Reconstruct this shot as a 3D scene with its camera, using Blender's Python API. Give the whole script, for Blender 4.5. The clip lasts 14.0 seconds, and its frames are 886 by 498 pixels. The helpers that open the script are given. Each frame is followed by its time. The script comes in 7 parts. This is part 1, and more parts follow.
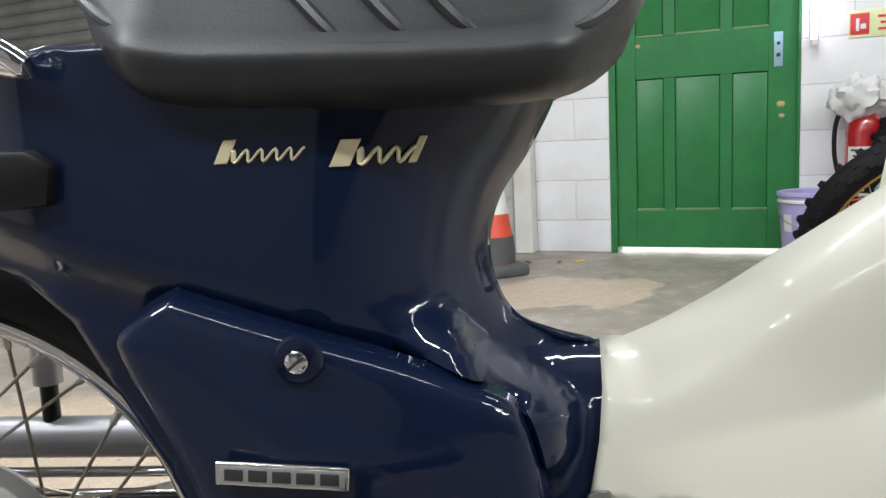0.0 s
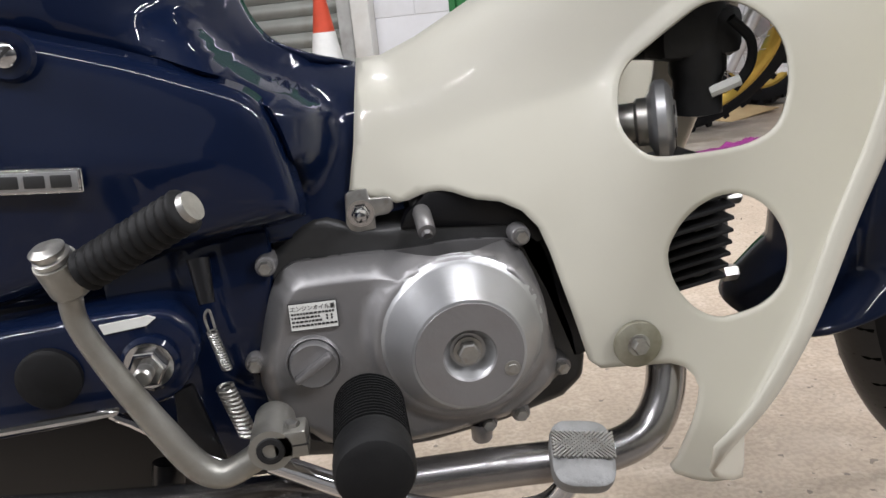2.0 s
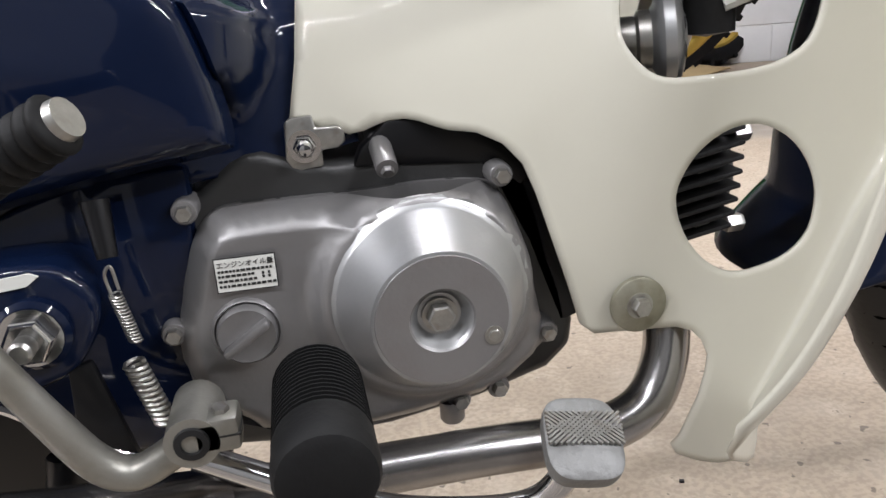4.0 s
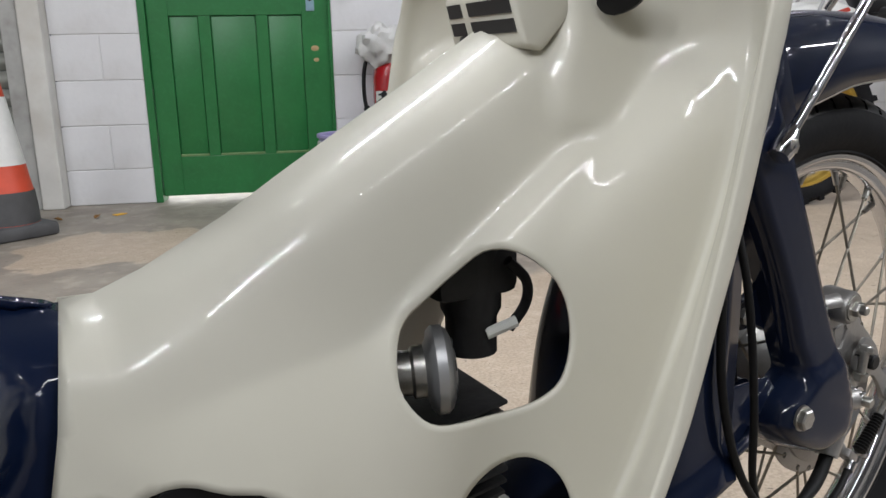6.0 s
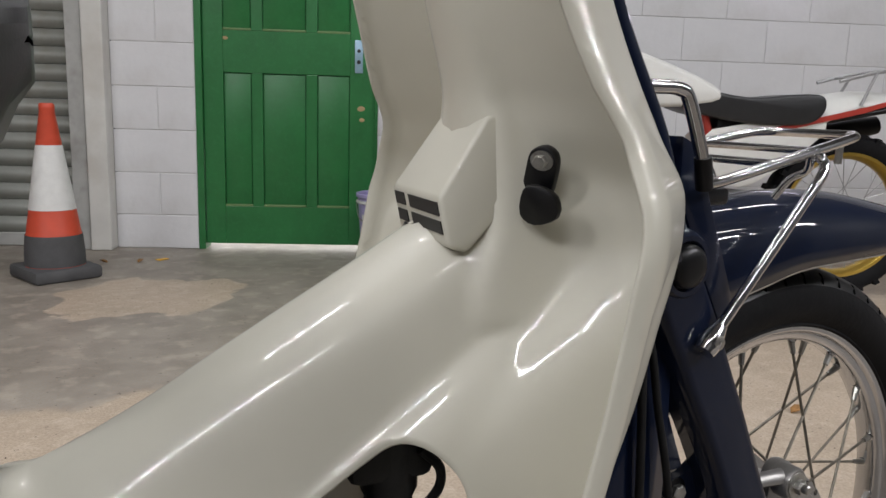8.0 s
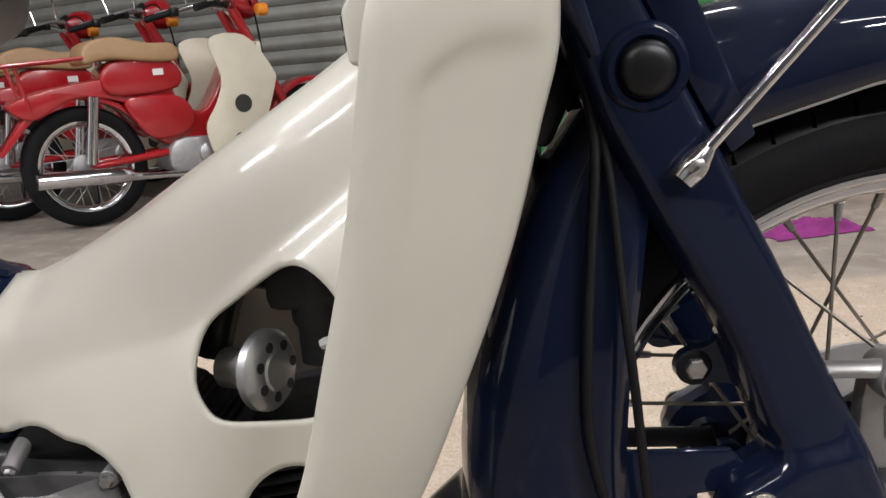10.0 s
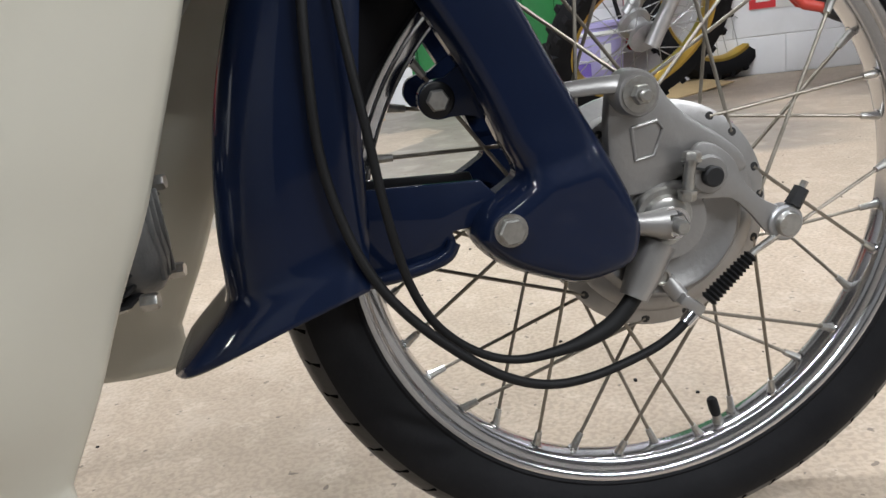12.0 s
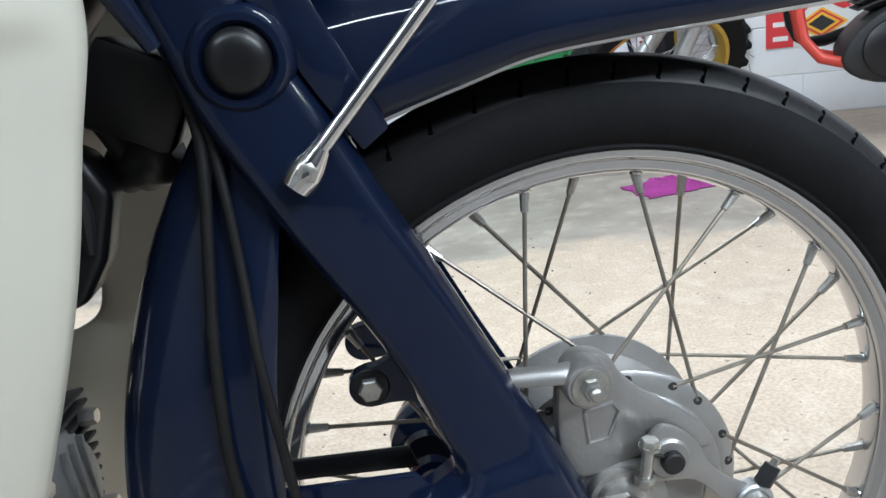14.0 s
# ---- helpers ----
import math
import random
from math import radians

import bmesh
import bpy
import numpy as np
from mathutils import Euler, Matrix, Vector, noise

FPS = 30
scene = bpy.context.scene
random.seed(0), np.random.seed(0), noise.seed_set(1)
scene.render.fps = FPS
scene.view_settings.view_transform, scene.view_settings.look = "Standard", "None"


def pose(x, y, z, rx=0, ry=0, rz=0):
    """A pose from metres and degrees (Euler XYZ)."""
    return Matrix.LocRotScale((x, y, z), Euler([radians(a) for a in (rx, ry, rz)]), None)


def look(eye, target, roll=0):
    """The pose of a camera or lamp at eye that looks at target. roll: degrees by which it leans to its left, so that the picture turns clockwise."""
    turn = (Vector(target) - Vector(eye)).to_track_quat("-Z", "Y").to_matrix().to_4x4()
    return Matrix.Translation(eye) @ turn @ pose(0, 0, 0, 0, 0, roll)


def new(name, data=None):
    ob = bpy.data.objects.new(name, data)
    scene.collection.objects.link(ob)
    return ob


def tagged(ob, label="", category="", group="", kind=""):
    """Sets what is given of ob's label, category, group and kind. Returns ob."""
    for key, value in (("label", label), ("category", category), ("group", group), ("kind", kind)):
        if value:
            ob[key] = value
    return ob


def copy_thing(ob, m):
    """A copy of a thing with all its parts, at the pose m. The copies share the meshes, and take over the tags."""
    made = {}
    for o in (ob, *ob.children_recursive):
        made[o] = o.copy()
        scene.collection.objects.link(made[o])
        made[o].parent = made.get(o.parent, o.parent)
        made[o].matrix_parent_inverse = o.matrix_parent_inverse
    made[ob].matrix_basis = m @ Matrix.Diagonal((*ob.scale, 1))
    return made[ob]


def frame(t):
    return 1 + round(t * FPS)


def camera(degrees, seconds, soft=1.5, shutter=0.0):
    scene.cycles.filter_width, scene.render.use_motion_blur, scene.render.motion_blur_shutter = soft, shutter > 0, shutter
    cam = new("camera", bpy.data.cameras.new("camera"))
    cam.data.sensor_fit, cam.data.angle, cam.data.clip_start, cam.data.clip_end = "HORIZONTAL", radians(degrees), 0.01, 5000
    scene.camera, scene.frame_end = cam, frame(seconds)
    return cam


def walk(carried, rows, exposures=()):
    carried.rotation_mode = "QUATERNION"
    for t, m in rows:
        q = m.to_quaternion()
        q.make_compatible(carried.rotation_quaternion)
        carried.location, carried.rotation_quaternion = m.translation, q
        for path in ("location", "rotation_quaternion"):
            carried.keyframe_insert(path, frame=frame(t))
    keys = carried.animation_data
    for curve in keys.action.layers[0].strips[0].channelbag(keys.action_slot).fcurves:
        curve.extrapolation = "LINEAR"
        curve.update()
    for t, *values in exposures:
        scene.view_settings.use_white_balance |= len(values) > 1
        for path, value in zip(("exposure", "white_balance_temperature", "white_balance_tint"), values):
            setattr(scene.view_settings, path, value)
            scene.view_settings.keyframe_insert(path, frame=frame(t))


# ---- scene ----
cam = camera(59.0, 14.0)
PATH = [
    (0, (-0.698, -0.555, 0.61), (-0.803, 1.421, 0.316), -2.9),
    (0.5, (-0.664, -0.572, 0.565), (-0.684, 1.394, 0.195), -3.2),
    (1, (-0.648, -0.574, 0.528), (-0.571, 1.375, 0.084), -3.2),
    (1.5, (-0.634, -0.586, 0.501), (-0.481, 1.345, 0.003), -4.7),
    (2, (-0.631, -0.586, 0.474), (-0.43, 1.328, -0.07), -6.0),
    (2.5, (-0.633, -0.586, 0.457), (-0.399, 1.317, -0.113), -7.0),
    (2.7, (-0.633, -0.585, 0.451), (-0.392, 1.314, -0.131), -7.1),
    (4.8, (-0.633, -0.46, 0.436), (-0.175, 1.376, -0.21), -2.4),
    (5, (-0.636, -0.466, 0.449), (-0.115, 1.365, -0.165), -2.0),
    (5.5, (-0.631, -0.475, 0.525), (0.151, 1.29, 0.005), -1.8),
    (6, (-0.63, -0.466, 0.58), (0.303, 1.243, 0.12), -1.2),
    (6.5, (-0.607, -0.474, 0.621), (0.42, 1.193, 0.212), 0.1),
    (7, (-0.604, -0.481, 0.662), (0.464, 1.172, 0.305), 1.1),
    (7.5, (-0.592, -0.503, 0.677), (0.432, 1.184, 0.355), 1.9),
    (7.7, (-0.584, -0.509, 0.683), (0.374, 1.216, 0.357), 2.2),
    (9.8, (-0.277, -0.537, 0.62), (-0.375, 1.402, 0.143), -5.2),
    (10, (-0.255, -0.545, 0.593), (-0.41, 1.388, 0.106), -4.7),
    (10.3, (-0.259, -0.546, 0.561), (-0.376, 1.384, 0.05), -5.4),
    (10.5, (-0.259, -0.553, 0.534), (-0.345, 1.388, 0.018), -5.4),
    (10.8, (-0.237, -0.556, 0.507), (-0.331, 1.371, -0.017), -5.9),
    (11, (-0.232, -0.561, 0.492), (-0.288, 1.365, -0.046), -6.1),
    (11.5, (-0.197, -0.569, 0.464), (-0.197, 1.35, -0.097), -7.0),
    (12, (-0.158, -0.563, 0.434), (-0.109, 1.351, -0.145), -8.1),
    (12.5, (-0.109, -0.573, 0.424), (-0.027, 1.335, -0.172), -8.9),
    (13, (-0.081, -0.576, 0.454), (0.001, 1.329, -0.15), -9.1),
    (13.5, (-0.087, -0.538, 0.532), (-0.03, 1.365, -0.08), -8.8),
    (14, (-0.083, -0.476, 0.587), (-0.081, 1.436, 0.0), -7.5),
]
walk(cam, [(t, look(e, g, r)) for t, e, g, r in PATH], [(0, 0.14, 6550, 11), (1.5, 0.08, 6550, 15), (2.5, 0.18, 6650, 17), (5, 0.20, 6550, 15), (6, -0.36, 6550, 14), (7, -0.70, 6700, 15), (7.5, -0.74, 6750, 15), (8.7, -0.4, 6700, 17), (10, -0.06, 6800, 18), (12, 0.14, 6450, 13), (13, 0.12, 6250, 10), (14, 0.40, 5850, 8)])

# ---- light and exposure ----
world = bpy.data.worlds.new("garage_world")
scene.world = world
world.use_nodes = True
world.node_tree.nodes["Background"].inputs[0].default_value = (0.72, 0.78, 0.86, 1)
world.node_tree.nodes["Background"].inputs[1].default_value = 0.15
scene.view_settings.exposure = 0.0

from mathutils import geometry


# ---- materials ----
def material(name, base, rough=0.5, metal=0.0, coat=0.0, vary=0.0, scale=8.0, bump=0.0, bump_scale=60.0, second=None, stain=0.0, stain_scale=2.0, stain_colour=(0.1, 0.08, 0.06), rough_vary=0.0, specular=0.5, peel=0.0):
    mat = bpy.data.materials.new(name)
    mat.use_nodes = True
    nt = mat.node_tree
    bsdf = nt.nodes["Principled BSDF"]
    bsdf.inputs["Roughness"].default_value = rough
    bsdf.inputs["Metallic"].default_value = metal
    bsdf.inputs["Coat Weight"].default_value = coat
    bsdf.inputs["Coat Roughness"].default_value = 0.045
    bsdf.inputs["Specular IOR Level"].default_value = specular
    coord = nt.nodes.new("ShaderNodeTexCoord")
    colour = nt.nodes.new("ShaderNodeRGB")
    colour.outputs[0].default_value = (*base, 1)
    out = colour.outputs[0]
    if vary or second:
        n = nt.nodes.new("ShaderNodeTexNoise")
        n.inputs["Scale"].default_value = scale
        n.inputs["Detail"].default_value = 8
        n.inputs["Roughness"].default_value = 0.65
        nt.links.new(coord.outputs["Object"], n.inputs["Vector"])
        ramp = nt.nodes.new("ShaderNodeMapRange")
        ramp.inputs[1].default_value, ramp.inputs[2].default_value = 0.3, 0.7
        nt.links.new(n.outputs[0], ramp.inputs[0])
        mix = nt.nodes.new("ShaderNodeMix")
        mix.data_type = "RGBA"
        nt.links.new(ramp.outputs[0], mix.inputs[0])
        nt.links.new(out, mix.inputs[6])
        mix.inputs[7].default_value = (*(second or [c * (1 - vary) for c in base]), 1)
        out = mix.outputs[2]
        if rough_vary:
            rr = nt.nodes.new("ShaderNodeMapRange")
            rr.inputs[3].default_value, rr.inputs[4].default_value = rough - rough_vary, rough + rough_vary
            nt.links.new(n.outputs[0], rr.inputs[0])
            nt.links.new(rr.outputs[0], bsdf.inputs["Roughness"])
    if stain:
        n = nt.nodes.new("ShaderNodeTexNoise")
        n.inputs["Scale"].default_value = stain_scale
        n.inputs["Detail"].default_value = 6
        nt.links.new(coord.outputs["Object"], n.inputs["Vector"])
        ramp = nt.nodes.new("ShaderNodeMapRange")
        ramp.inputs[1].default_value, ramp.inputs[2].default_value, ramp.inputs[4].default_value = 0.52, 0.72, stain
        nt.links.new(n.outputs[0], ramp.inputs[0])
        mix = nt.nodes.new("ShaderNodeMix")
        mix.data_type = "RGBA"
        nt.links.new(ramp.outputs[0], mix.inputs[0])
        nt.links.new(out, mix.inputs[6])
        mix.inputs[7].default_value = (*stain_colour, 1)
        out = mix.outputs[2]
    nt.links.new(out, bsdf.inputs["Base Color"])
    if bump:
        n = nt.nodes.new("ShaderNodeTexNoise")
        n.inputs["Scale"].default_value = bump_scale
        n.inputs["Detail"].default_value = 5
        nt.links.new(coord.outputs["Object"], n.inputs["Vector"])
        b = nt.nodes.new("ShaderNodeBump")
        b.inputs["Strength"].default_value = bump
        b.inputs["Distance"].default_value = 0.004
        nt.links.new(n.outputs[0], b.inputs["Height"])
        nt.links.new(b.outputs[0], bsdf.inputs["Normal"])
    if peel:
        n = nt.nodes.new("ShaderNodeTexNoise")
        n.inputs["Scale"].default_value = 38
        n.inputs["Detail"].default_value = 2
        nt.links.new(coord.outputs["Object"], n.inputs["Vector"])
        b = nt.nodes.new("ShaderNodeBump")
        b.inputs["Strength"].default_value = peel
        b.inputs["Distance"].default_value = 0.002
        nt.links.new(n.outputs[0], b.inputs["Height"])
        nt.links.new(b.outputs[0], bsdf.inputs["Coat Normal"])
    return mat


def lamp_material(name, colour, strength):
    mat = bpy.data.materials.new(name)
    mat.use_nodes = True
    bsdf = mat.node_tree.nodes["Principled BSDF"]
    bsdf.inputs["Base Color"].default_value = (*colour, 1)
    bsdf.inputs["Emission Color"].default_value = (*colour, 1)
    bsdf.inputs["Emission Strength"].default_value = strength
    return mat


NAVY = material("navy_paint", (0.0027, 0.0077, 0.028), 0.5, coat=0.75, vary=0.2, scale=3, rough_vary=0.05, specular=0.06, peel=0.03)
NAVY_FORK = material("navy_fork_paint", (0.0036, 0.0082, 0.026), 0.5, coat=0.65, vary=0.22, scale=5, rough_vary=0.06, specular=0.06, peel=0.04)
CREAM = material("cream_plastic", (0.565, 0.545, 0.462), 0.46, coat=0.5, vary=0.05, scale=4, rough_vary=0.05, stain=0.12, stain_scale=18, stain_colour=(0.45, 0.43, 0.36), bump=0.012, bump_scale=9)
BLACK_VINYL = material("black_vinyl", (0.017, 0.0175, 0.019), 0.43, bump=0.07, bump_scale=420, vary=0.3, scale=30)
RUBBER = material("black_rubber", (0.005, 0.005, 0.0055), 0.6, vary=0.5, scale=25, second=(0.010, 0.010, 0.010), bump=0.1, bump_scale=200, specular=0.2)
TYRE = material("tyre_rubber", (0.004, 0.004, 0.005), 0.7, vary=0.4, scale=18, second=(0.009, 0.009, 0.010), bump=0.1, bump_scale=160, specular=0.16)
GROOVE = material("groove_rubber", (0.002, 0.002, 0.002), 0.9, specular=0.02)
TREAD = material("worn_tread", (0.010, 0.010, 0.011), 0.40, vary=0.4, scale=20, bump=0.08, bump_scale=160, specular=0.45)
BLACK = material("black_paint", (0.004, 0.004, 0.005), 0.36, vary=0.3, scale=30, specular=0.4)
KICK_ALLOY = material("worn_kick_alloy", (0.36, 0.35, 0.315), 0.42, metal=0.75, vary=0.2, scale=30, bump=0.08, bump_scale=300, stain=0.4, stain_scale=40, stain_colour=(0.2, 0.18, 0.14))
GREY_CAST = material("rough_cast_alloy", (0.26, 0.26, 0.255), 0.55, metal=0.55, vary=0.3, scale=26, bump=0.25, bump_scale=240, stain=0.4, stain_scale=18)
DARK_ENGINE = material("dark_engine", (0.022, 0.022, 0.023), 0.55, metal=0.4, vary=0.5, scale=40, bump=0.15, bump_scale=90)
ALLOY = material("satin_cast_alloy", (0.29, 0.283, 0.283), 0.44, metal=0.7, vary=0.14, scale=9, bump=0.06, bump_scale=320, stain=0.15, stain_scale=30, stain_colour=(0.2, 0.15, 0.14), rough_vary=0.08)
CASE_DARK = material("dark_satin_case", (0.075, 0.075, 0.075), 0.38, metal=0.6, vary=0.3, scale=20, bump=0.08, bump_scale=240)
ALLOY_BRIGHT = material("bright_alloy", (0.46, 0.465, 0.47), 0.38, metal=0.8, vary=0.12, scale=14, bump=0.04, bump_scale=300, stain=0.2, stain_scale=26, stain_colour=(0.36, 0.34, 0.31), rough_vary=0.1)
HUB_ALLOY = material("silver_painted_alloy", (0.355, 0.345, 0.332), 0.40, metal=0.72, vary=0.12, scale=18, bump=0.08, bump_scale=260, stain=0.3, stain_scale=40, stain_colour=(0.22, 0.21, 0.2))
CHROME = material("chrome", (0.72, 0.72, 0.73), 0.12, metal=1.0, vary=0.2, scale=30, stain=0.35, stain_scale=45, stain_colour=(0.3, 0.27, 0.24), rough_vary=0.07)
RIM = material("satin_rim", (0.55, 0.55, 0.56), 0.14, metal=0.97, vary=0.1, scale=20, stain=0.15, stain_scale=60, stain_colour=(0.5, 0.48, 0.45), rough_vary=0.06)
STEEL = material("zinc_steel", (0.5, 0.49, 0.46), 0.34, metal=0.9, vary=0.3, scale=120, stain=0.5, stain_scale=140, stain_colour=(0.24, 0.2, 0.15))
ZINC = material("dull_yellow_zinc", (0.36, 0.345, 0.27), 0.5, metal=0.6, vary=0.25, scale=90, stain=0.4, stain_scale=120, stain_colour=(0.2, 0.18, 0.12))
SPOKE = material("spoke_steel", (0.30, 0.27, 0.225), 0.45, metal=0.9, vary=0.35, scale=70)
EXHAUST = material("worn_exhaust_chrome", (0.40, 0.39, 0.385), 0.24, metal=0.95, vary=0.4, scale=12, stain=0.7, stain_scale=22, stain_colour=(0.13, 0.11, 0.1), rough_vary=0.12)
GREY_SILVER = material("dull_silver", (0.40, 0.40, 0.42), 0.4, metal=0.6, vary=0.2, scale=16)
GOLD = material("pale_gold_emblem", (0.62, 0.55, 0.36), 0.4, metal=0.3, vary=0.1, scale=60)
WHITE_LABEL = material("white_label", (0.66, 0.66, 0.62), 0.45, vary=0.06, scale=80)
INK = material("black_ink", (0.02, 0.02, 0.02), 0.5)
WHITE_WALL = material("white_painted_block", (0.7, 0.7, 0.71), 0.6, vary=0.12, scale=3.0, bump=0.35, bump_scale=40, stain=0.35, stain_scale=2.3, stain_colour=(0.45, 0.42, 0.38))
GREEN = material("green_door_paint", (0.018, 0.17, 0.045), 0.36, vary=0.25, scale=9, stain=0.3, stain_scale=60, stain_colour=(0.035, 0.2, 0.07), bump=0.08, bump_scale=60)
SHUTTER = material("ribbed_steel_shutter", (0.33, 0.34, 0.31), 0.5, metal=0.3, vary=0.25, scale=5, stain=0.4, stain_scale=7, stain_colour=(0.2, 0.17, 0.12))
CONE_RED = material("orange_red_plastic", (0.6, 0.07, 0.03), 0.5, vary=0.2, scale=14)
CONE_WHITE = material("white_reflective_sleeve", (0.7, 0.7, 0.68), 0.45, vary=0.15, scale=20)
RED = material("red_paint", (0.36, 0.008, 0.012), 0.25, coat=0.6, vary=0.2, scale=8)


# ---- mesh helpers ----
def lerp(table, z):
    """Piecewise linear table of (key, value)."""
    if z <= table[0][0]:
        return table[0][1]
    for (a, u), (b, v) in zip(table, table[1:]):
        if z <= b:
            return u + (v - u) * (z - a) / (b - a)
    return table[-1][1]


def bend(table, z):
    """Smooth curve through a table of (key, value), with no overshoot."""
    n = len(table)
    i = 0
    while i < n - 2 and z > table[i + 1][0]:
        i += 1
    (a, u), (b, v) = table[i], table[i + 1]
    if z <= a or z >= b:
        return u if z <= a else v
    h, d = b - a, (v - u) / (b - a)

    def slope(k):
        if k in (0, n - 1):
            return d
        before = (table[k][1] - table[k - 1][1]) / (table[k][0] - table[k - 1][0])
        after = (table[k + 1][1] - table[k][1]) / (table[k + 1][0] - table[k][0])
        return 0.0 if before * after <= 0 else 2 * before * after / (before + after)

    t = (z - a) / h
    m, w = slope(i) * h, slope(i + 1) * h
    return u + t * (m + t * (3 * (v - u) - 2 * m - w + t * (m + w - 2 * (v - u))))


def smooth(a, b, v):
    u = min(1.0, max(0.0, (v - a) / (b - a)))
    return u * u * (3 - 2 * u)


def spline(pts, steps=6, closed=False):
    """Catmull-Rom curve through points of any dimension."""
    pts = [Vector(p) for p in pts]
    n = len(pts)
    out = []
    for i in range(n if closed else n - 1):
        p0 = pts[(i - 1) % n] if closed or i else pts[0] * 2 - pts[1]
        p1, p2 = pts[i], pts[(i + 1) % n]
        p3 = pts[(i + 2) % n] if closed or i + 2 < n else p2 * 2 - p1
        for k in range(steps):
            u = k / steps
            out.append(0.5 * ((2 * p1) + (p2 - p0) * u + (2 * p0 - 5 * p1 + 4 * p2 - p3) * u * u + (3 * p1 - p0 - 3 * p2 + p3) * u ** 3))
    if not closed:
        out.append(pts[-1])
    return out


def thing(name, label, category, m=None, group=""):
    ob = new(name)
    ob.empty_display_size = 0.05
    ob.matrix_basis = m or Matrix()
    return tagged(ob, label, category, group)


def part(name, bm, mat, parent=None, label="", flat=False, angle=40):
    me = bpy.data.meshes.new(name)
    bmesh.ops.recalc_face_normals(bm, faces=bm.faces)
    if not flat:
        for f in bm.faces:
            f.smooth = True
        for e in bm.edges:
            if len(e.link_faces) == 2 and e.calc_face_angle(0) > radians(angle):
                e.smooth = False
    bm.to_mesh(me)
    bm.free()
    me.materials.append(mat)
    ob = new(name, me)
    if parent is not None:
        ob.parent = parent
    if label:
        ob["label"] = label
    return ob


def structure(name, bm, mat, label, category, flat=True):
    return tagged(part(name, bm, mat, None, "", flat), label, category, "", "structure")


def bevelled(bm, width, segments=2, angle=30):
    edges = [e for e in bm.edges if len(e.link_faces) == 2 and e.calc_face_angle(0) > radians(angle)]
    if width and edges:
        bmesh.ops.bevel(bm, geom=edges, offset=width, segments=segments, affect="EDGES", profile=0.5, clamp_overlap=True)
    return bm


def add(bm, other, m=None):
    """Join another bmesh into bm."""
    if m is not None:
        bmesh.ops.transform(other, matrix=m, verts=other.verts)
    me = bpy.data.meshes.new("joined")
    other.to_mesh(me)
    other.free()
    bm.from_mesh(me)
    bpy.data.meshes.remove(me)
    return bm


def block(size, centre=(0, 0, 0), bevel=0.0, m=None, segments=2):
    bm = bmesh.new()
    bmesh.ops.create_cube(bm, size=1, matrix=Matrix.Translation(centre) @ Matrix.Diagonal((*size, 1)))
    bevelled(bm, bevel, segments)
    if m is not None:
        bmesh.ops.transform(bm, matrix=m, verts=bm.verts)
    return bm


def prism(outline, y0, y1, bevel=0.0, segments=2):
    """Outline in (x, z), extruded along y."""
    bm = bmesh.new()
    a = [bm.verts.new((p[0], y0, p[1])) for p in outline]
    b = [bm.verts.new((p[0], y1, p[1])) for p in outline]
    bm.faces.new(a)
    bm.faces.new(b[::-1])
    for i in range(len(a)):
        j = (i + 1) % len(a)
        bm.faces.new((a[i], b[i], b[j], a[j]))
    bmesh.ops.recalc_face_normals(bm, faces=bm.faces)
    return bevelled(bm, bevel, segments, 40)


def lathe(profile, m=None, n=32, closed=False):
    """Profile of (radius, height) turned about the local z axis."""
    bm = bmesh.new()
    rings = []
    for r, h in profile:
        if r < 1e-6:
            rings.append([bm.verts.new((0, 0, h))])
        else:
            rings.append([bm.verts.new((r * math.cos(2 * math.pi * k / n), r * math.sin(2 * math.pi * k / n), h)) for k in range(n)])
    pairs = list(zip(rings, rings[1:])) + ([(rings[-1], rings[0])] if closed else [])
    for a, b in pairs:
        for k in range(n):
            j = (k + 1) % n
            if len(a) == 1 and len(b) == 1:
                continue
            if len(a) == 1:
                bm.faces.new((a[0], b[k], b[j]))
            elif len(b) == 1:
                bm.faces.new((a[k], a[j], b[0]))
            else:
                bm.faces.new((a[k], a[j], b[j], b[k]))
    if m is not None:
        bmesh.ops.transform(bm, matrix=m, verts=bm.verts)
    return bm


def facing(x, y, z, direction=(0, -1, 0)):
    """A pose whose local z axis points along direction."""
    return Matrix.Translation((x, y, z)) @ Vector(direction).to_track_quat("Z", "Y").to_matrix().to_4x4()


def tube(points, radius, n=12, steps=6, caps=True, flat=1.0, curved=True):
    """A round bar swept along points; radius is a number or a list, one a point."""
    pts = [Vector(p) for p in points]
    rad = list(radius) if hasattr(radius, "__len__") else [radius] * len(pts)
    if curved and len(pts) > 2:
        both = spline([(*p, r) for p, r in zip(pts, rad)], steps)
        pts, rad = [Vector(p[:3]) for p in both], [p[3] for p in both]
    bm = bmesh.new()
    rings, side = [], None
    for i, p in enumerate(pts):
        way = (pts[min(i + 1, len(pts) - 1)] - pts[max(i - 1, 0)]).normalized()
        if side is None:
            side = way.orthogonal().normalized()
        side = (side - way * side.dot(way)).normalized()
        up = way.cross(side)
        rings.append([bm.verts.new(p + (side * math.cos(2 * math.pi * k / n) + up * flat * math.sin(2 * math.pi * k / n)) * rad[i]) for k in range(n)])
    for a, b in zip(rings, rings[1:]):
        for k in range(n):
            bm.faces.new((a[k], a[(k + 1) % n], b[(k + 1) % n], b[k]))
    if caps:
        bm.faces.new(rings[0][::-1])
        bm.faces.new(rings[-1])
    return bm


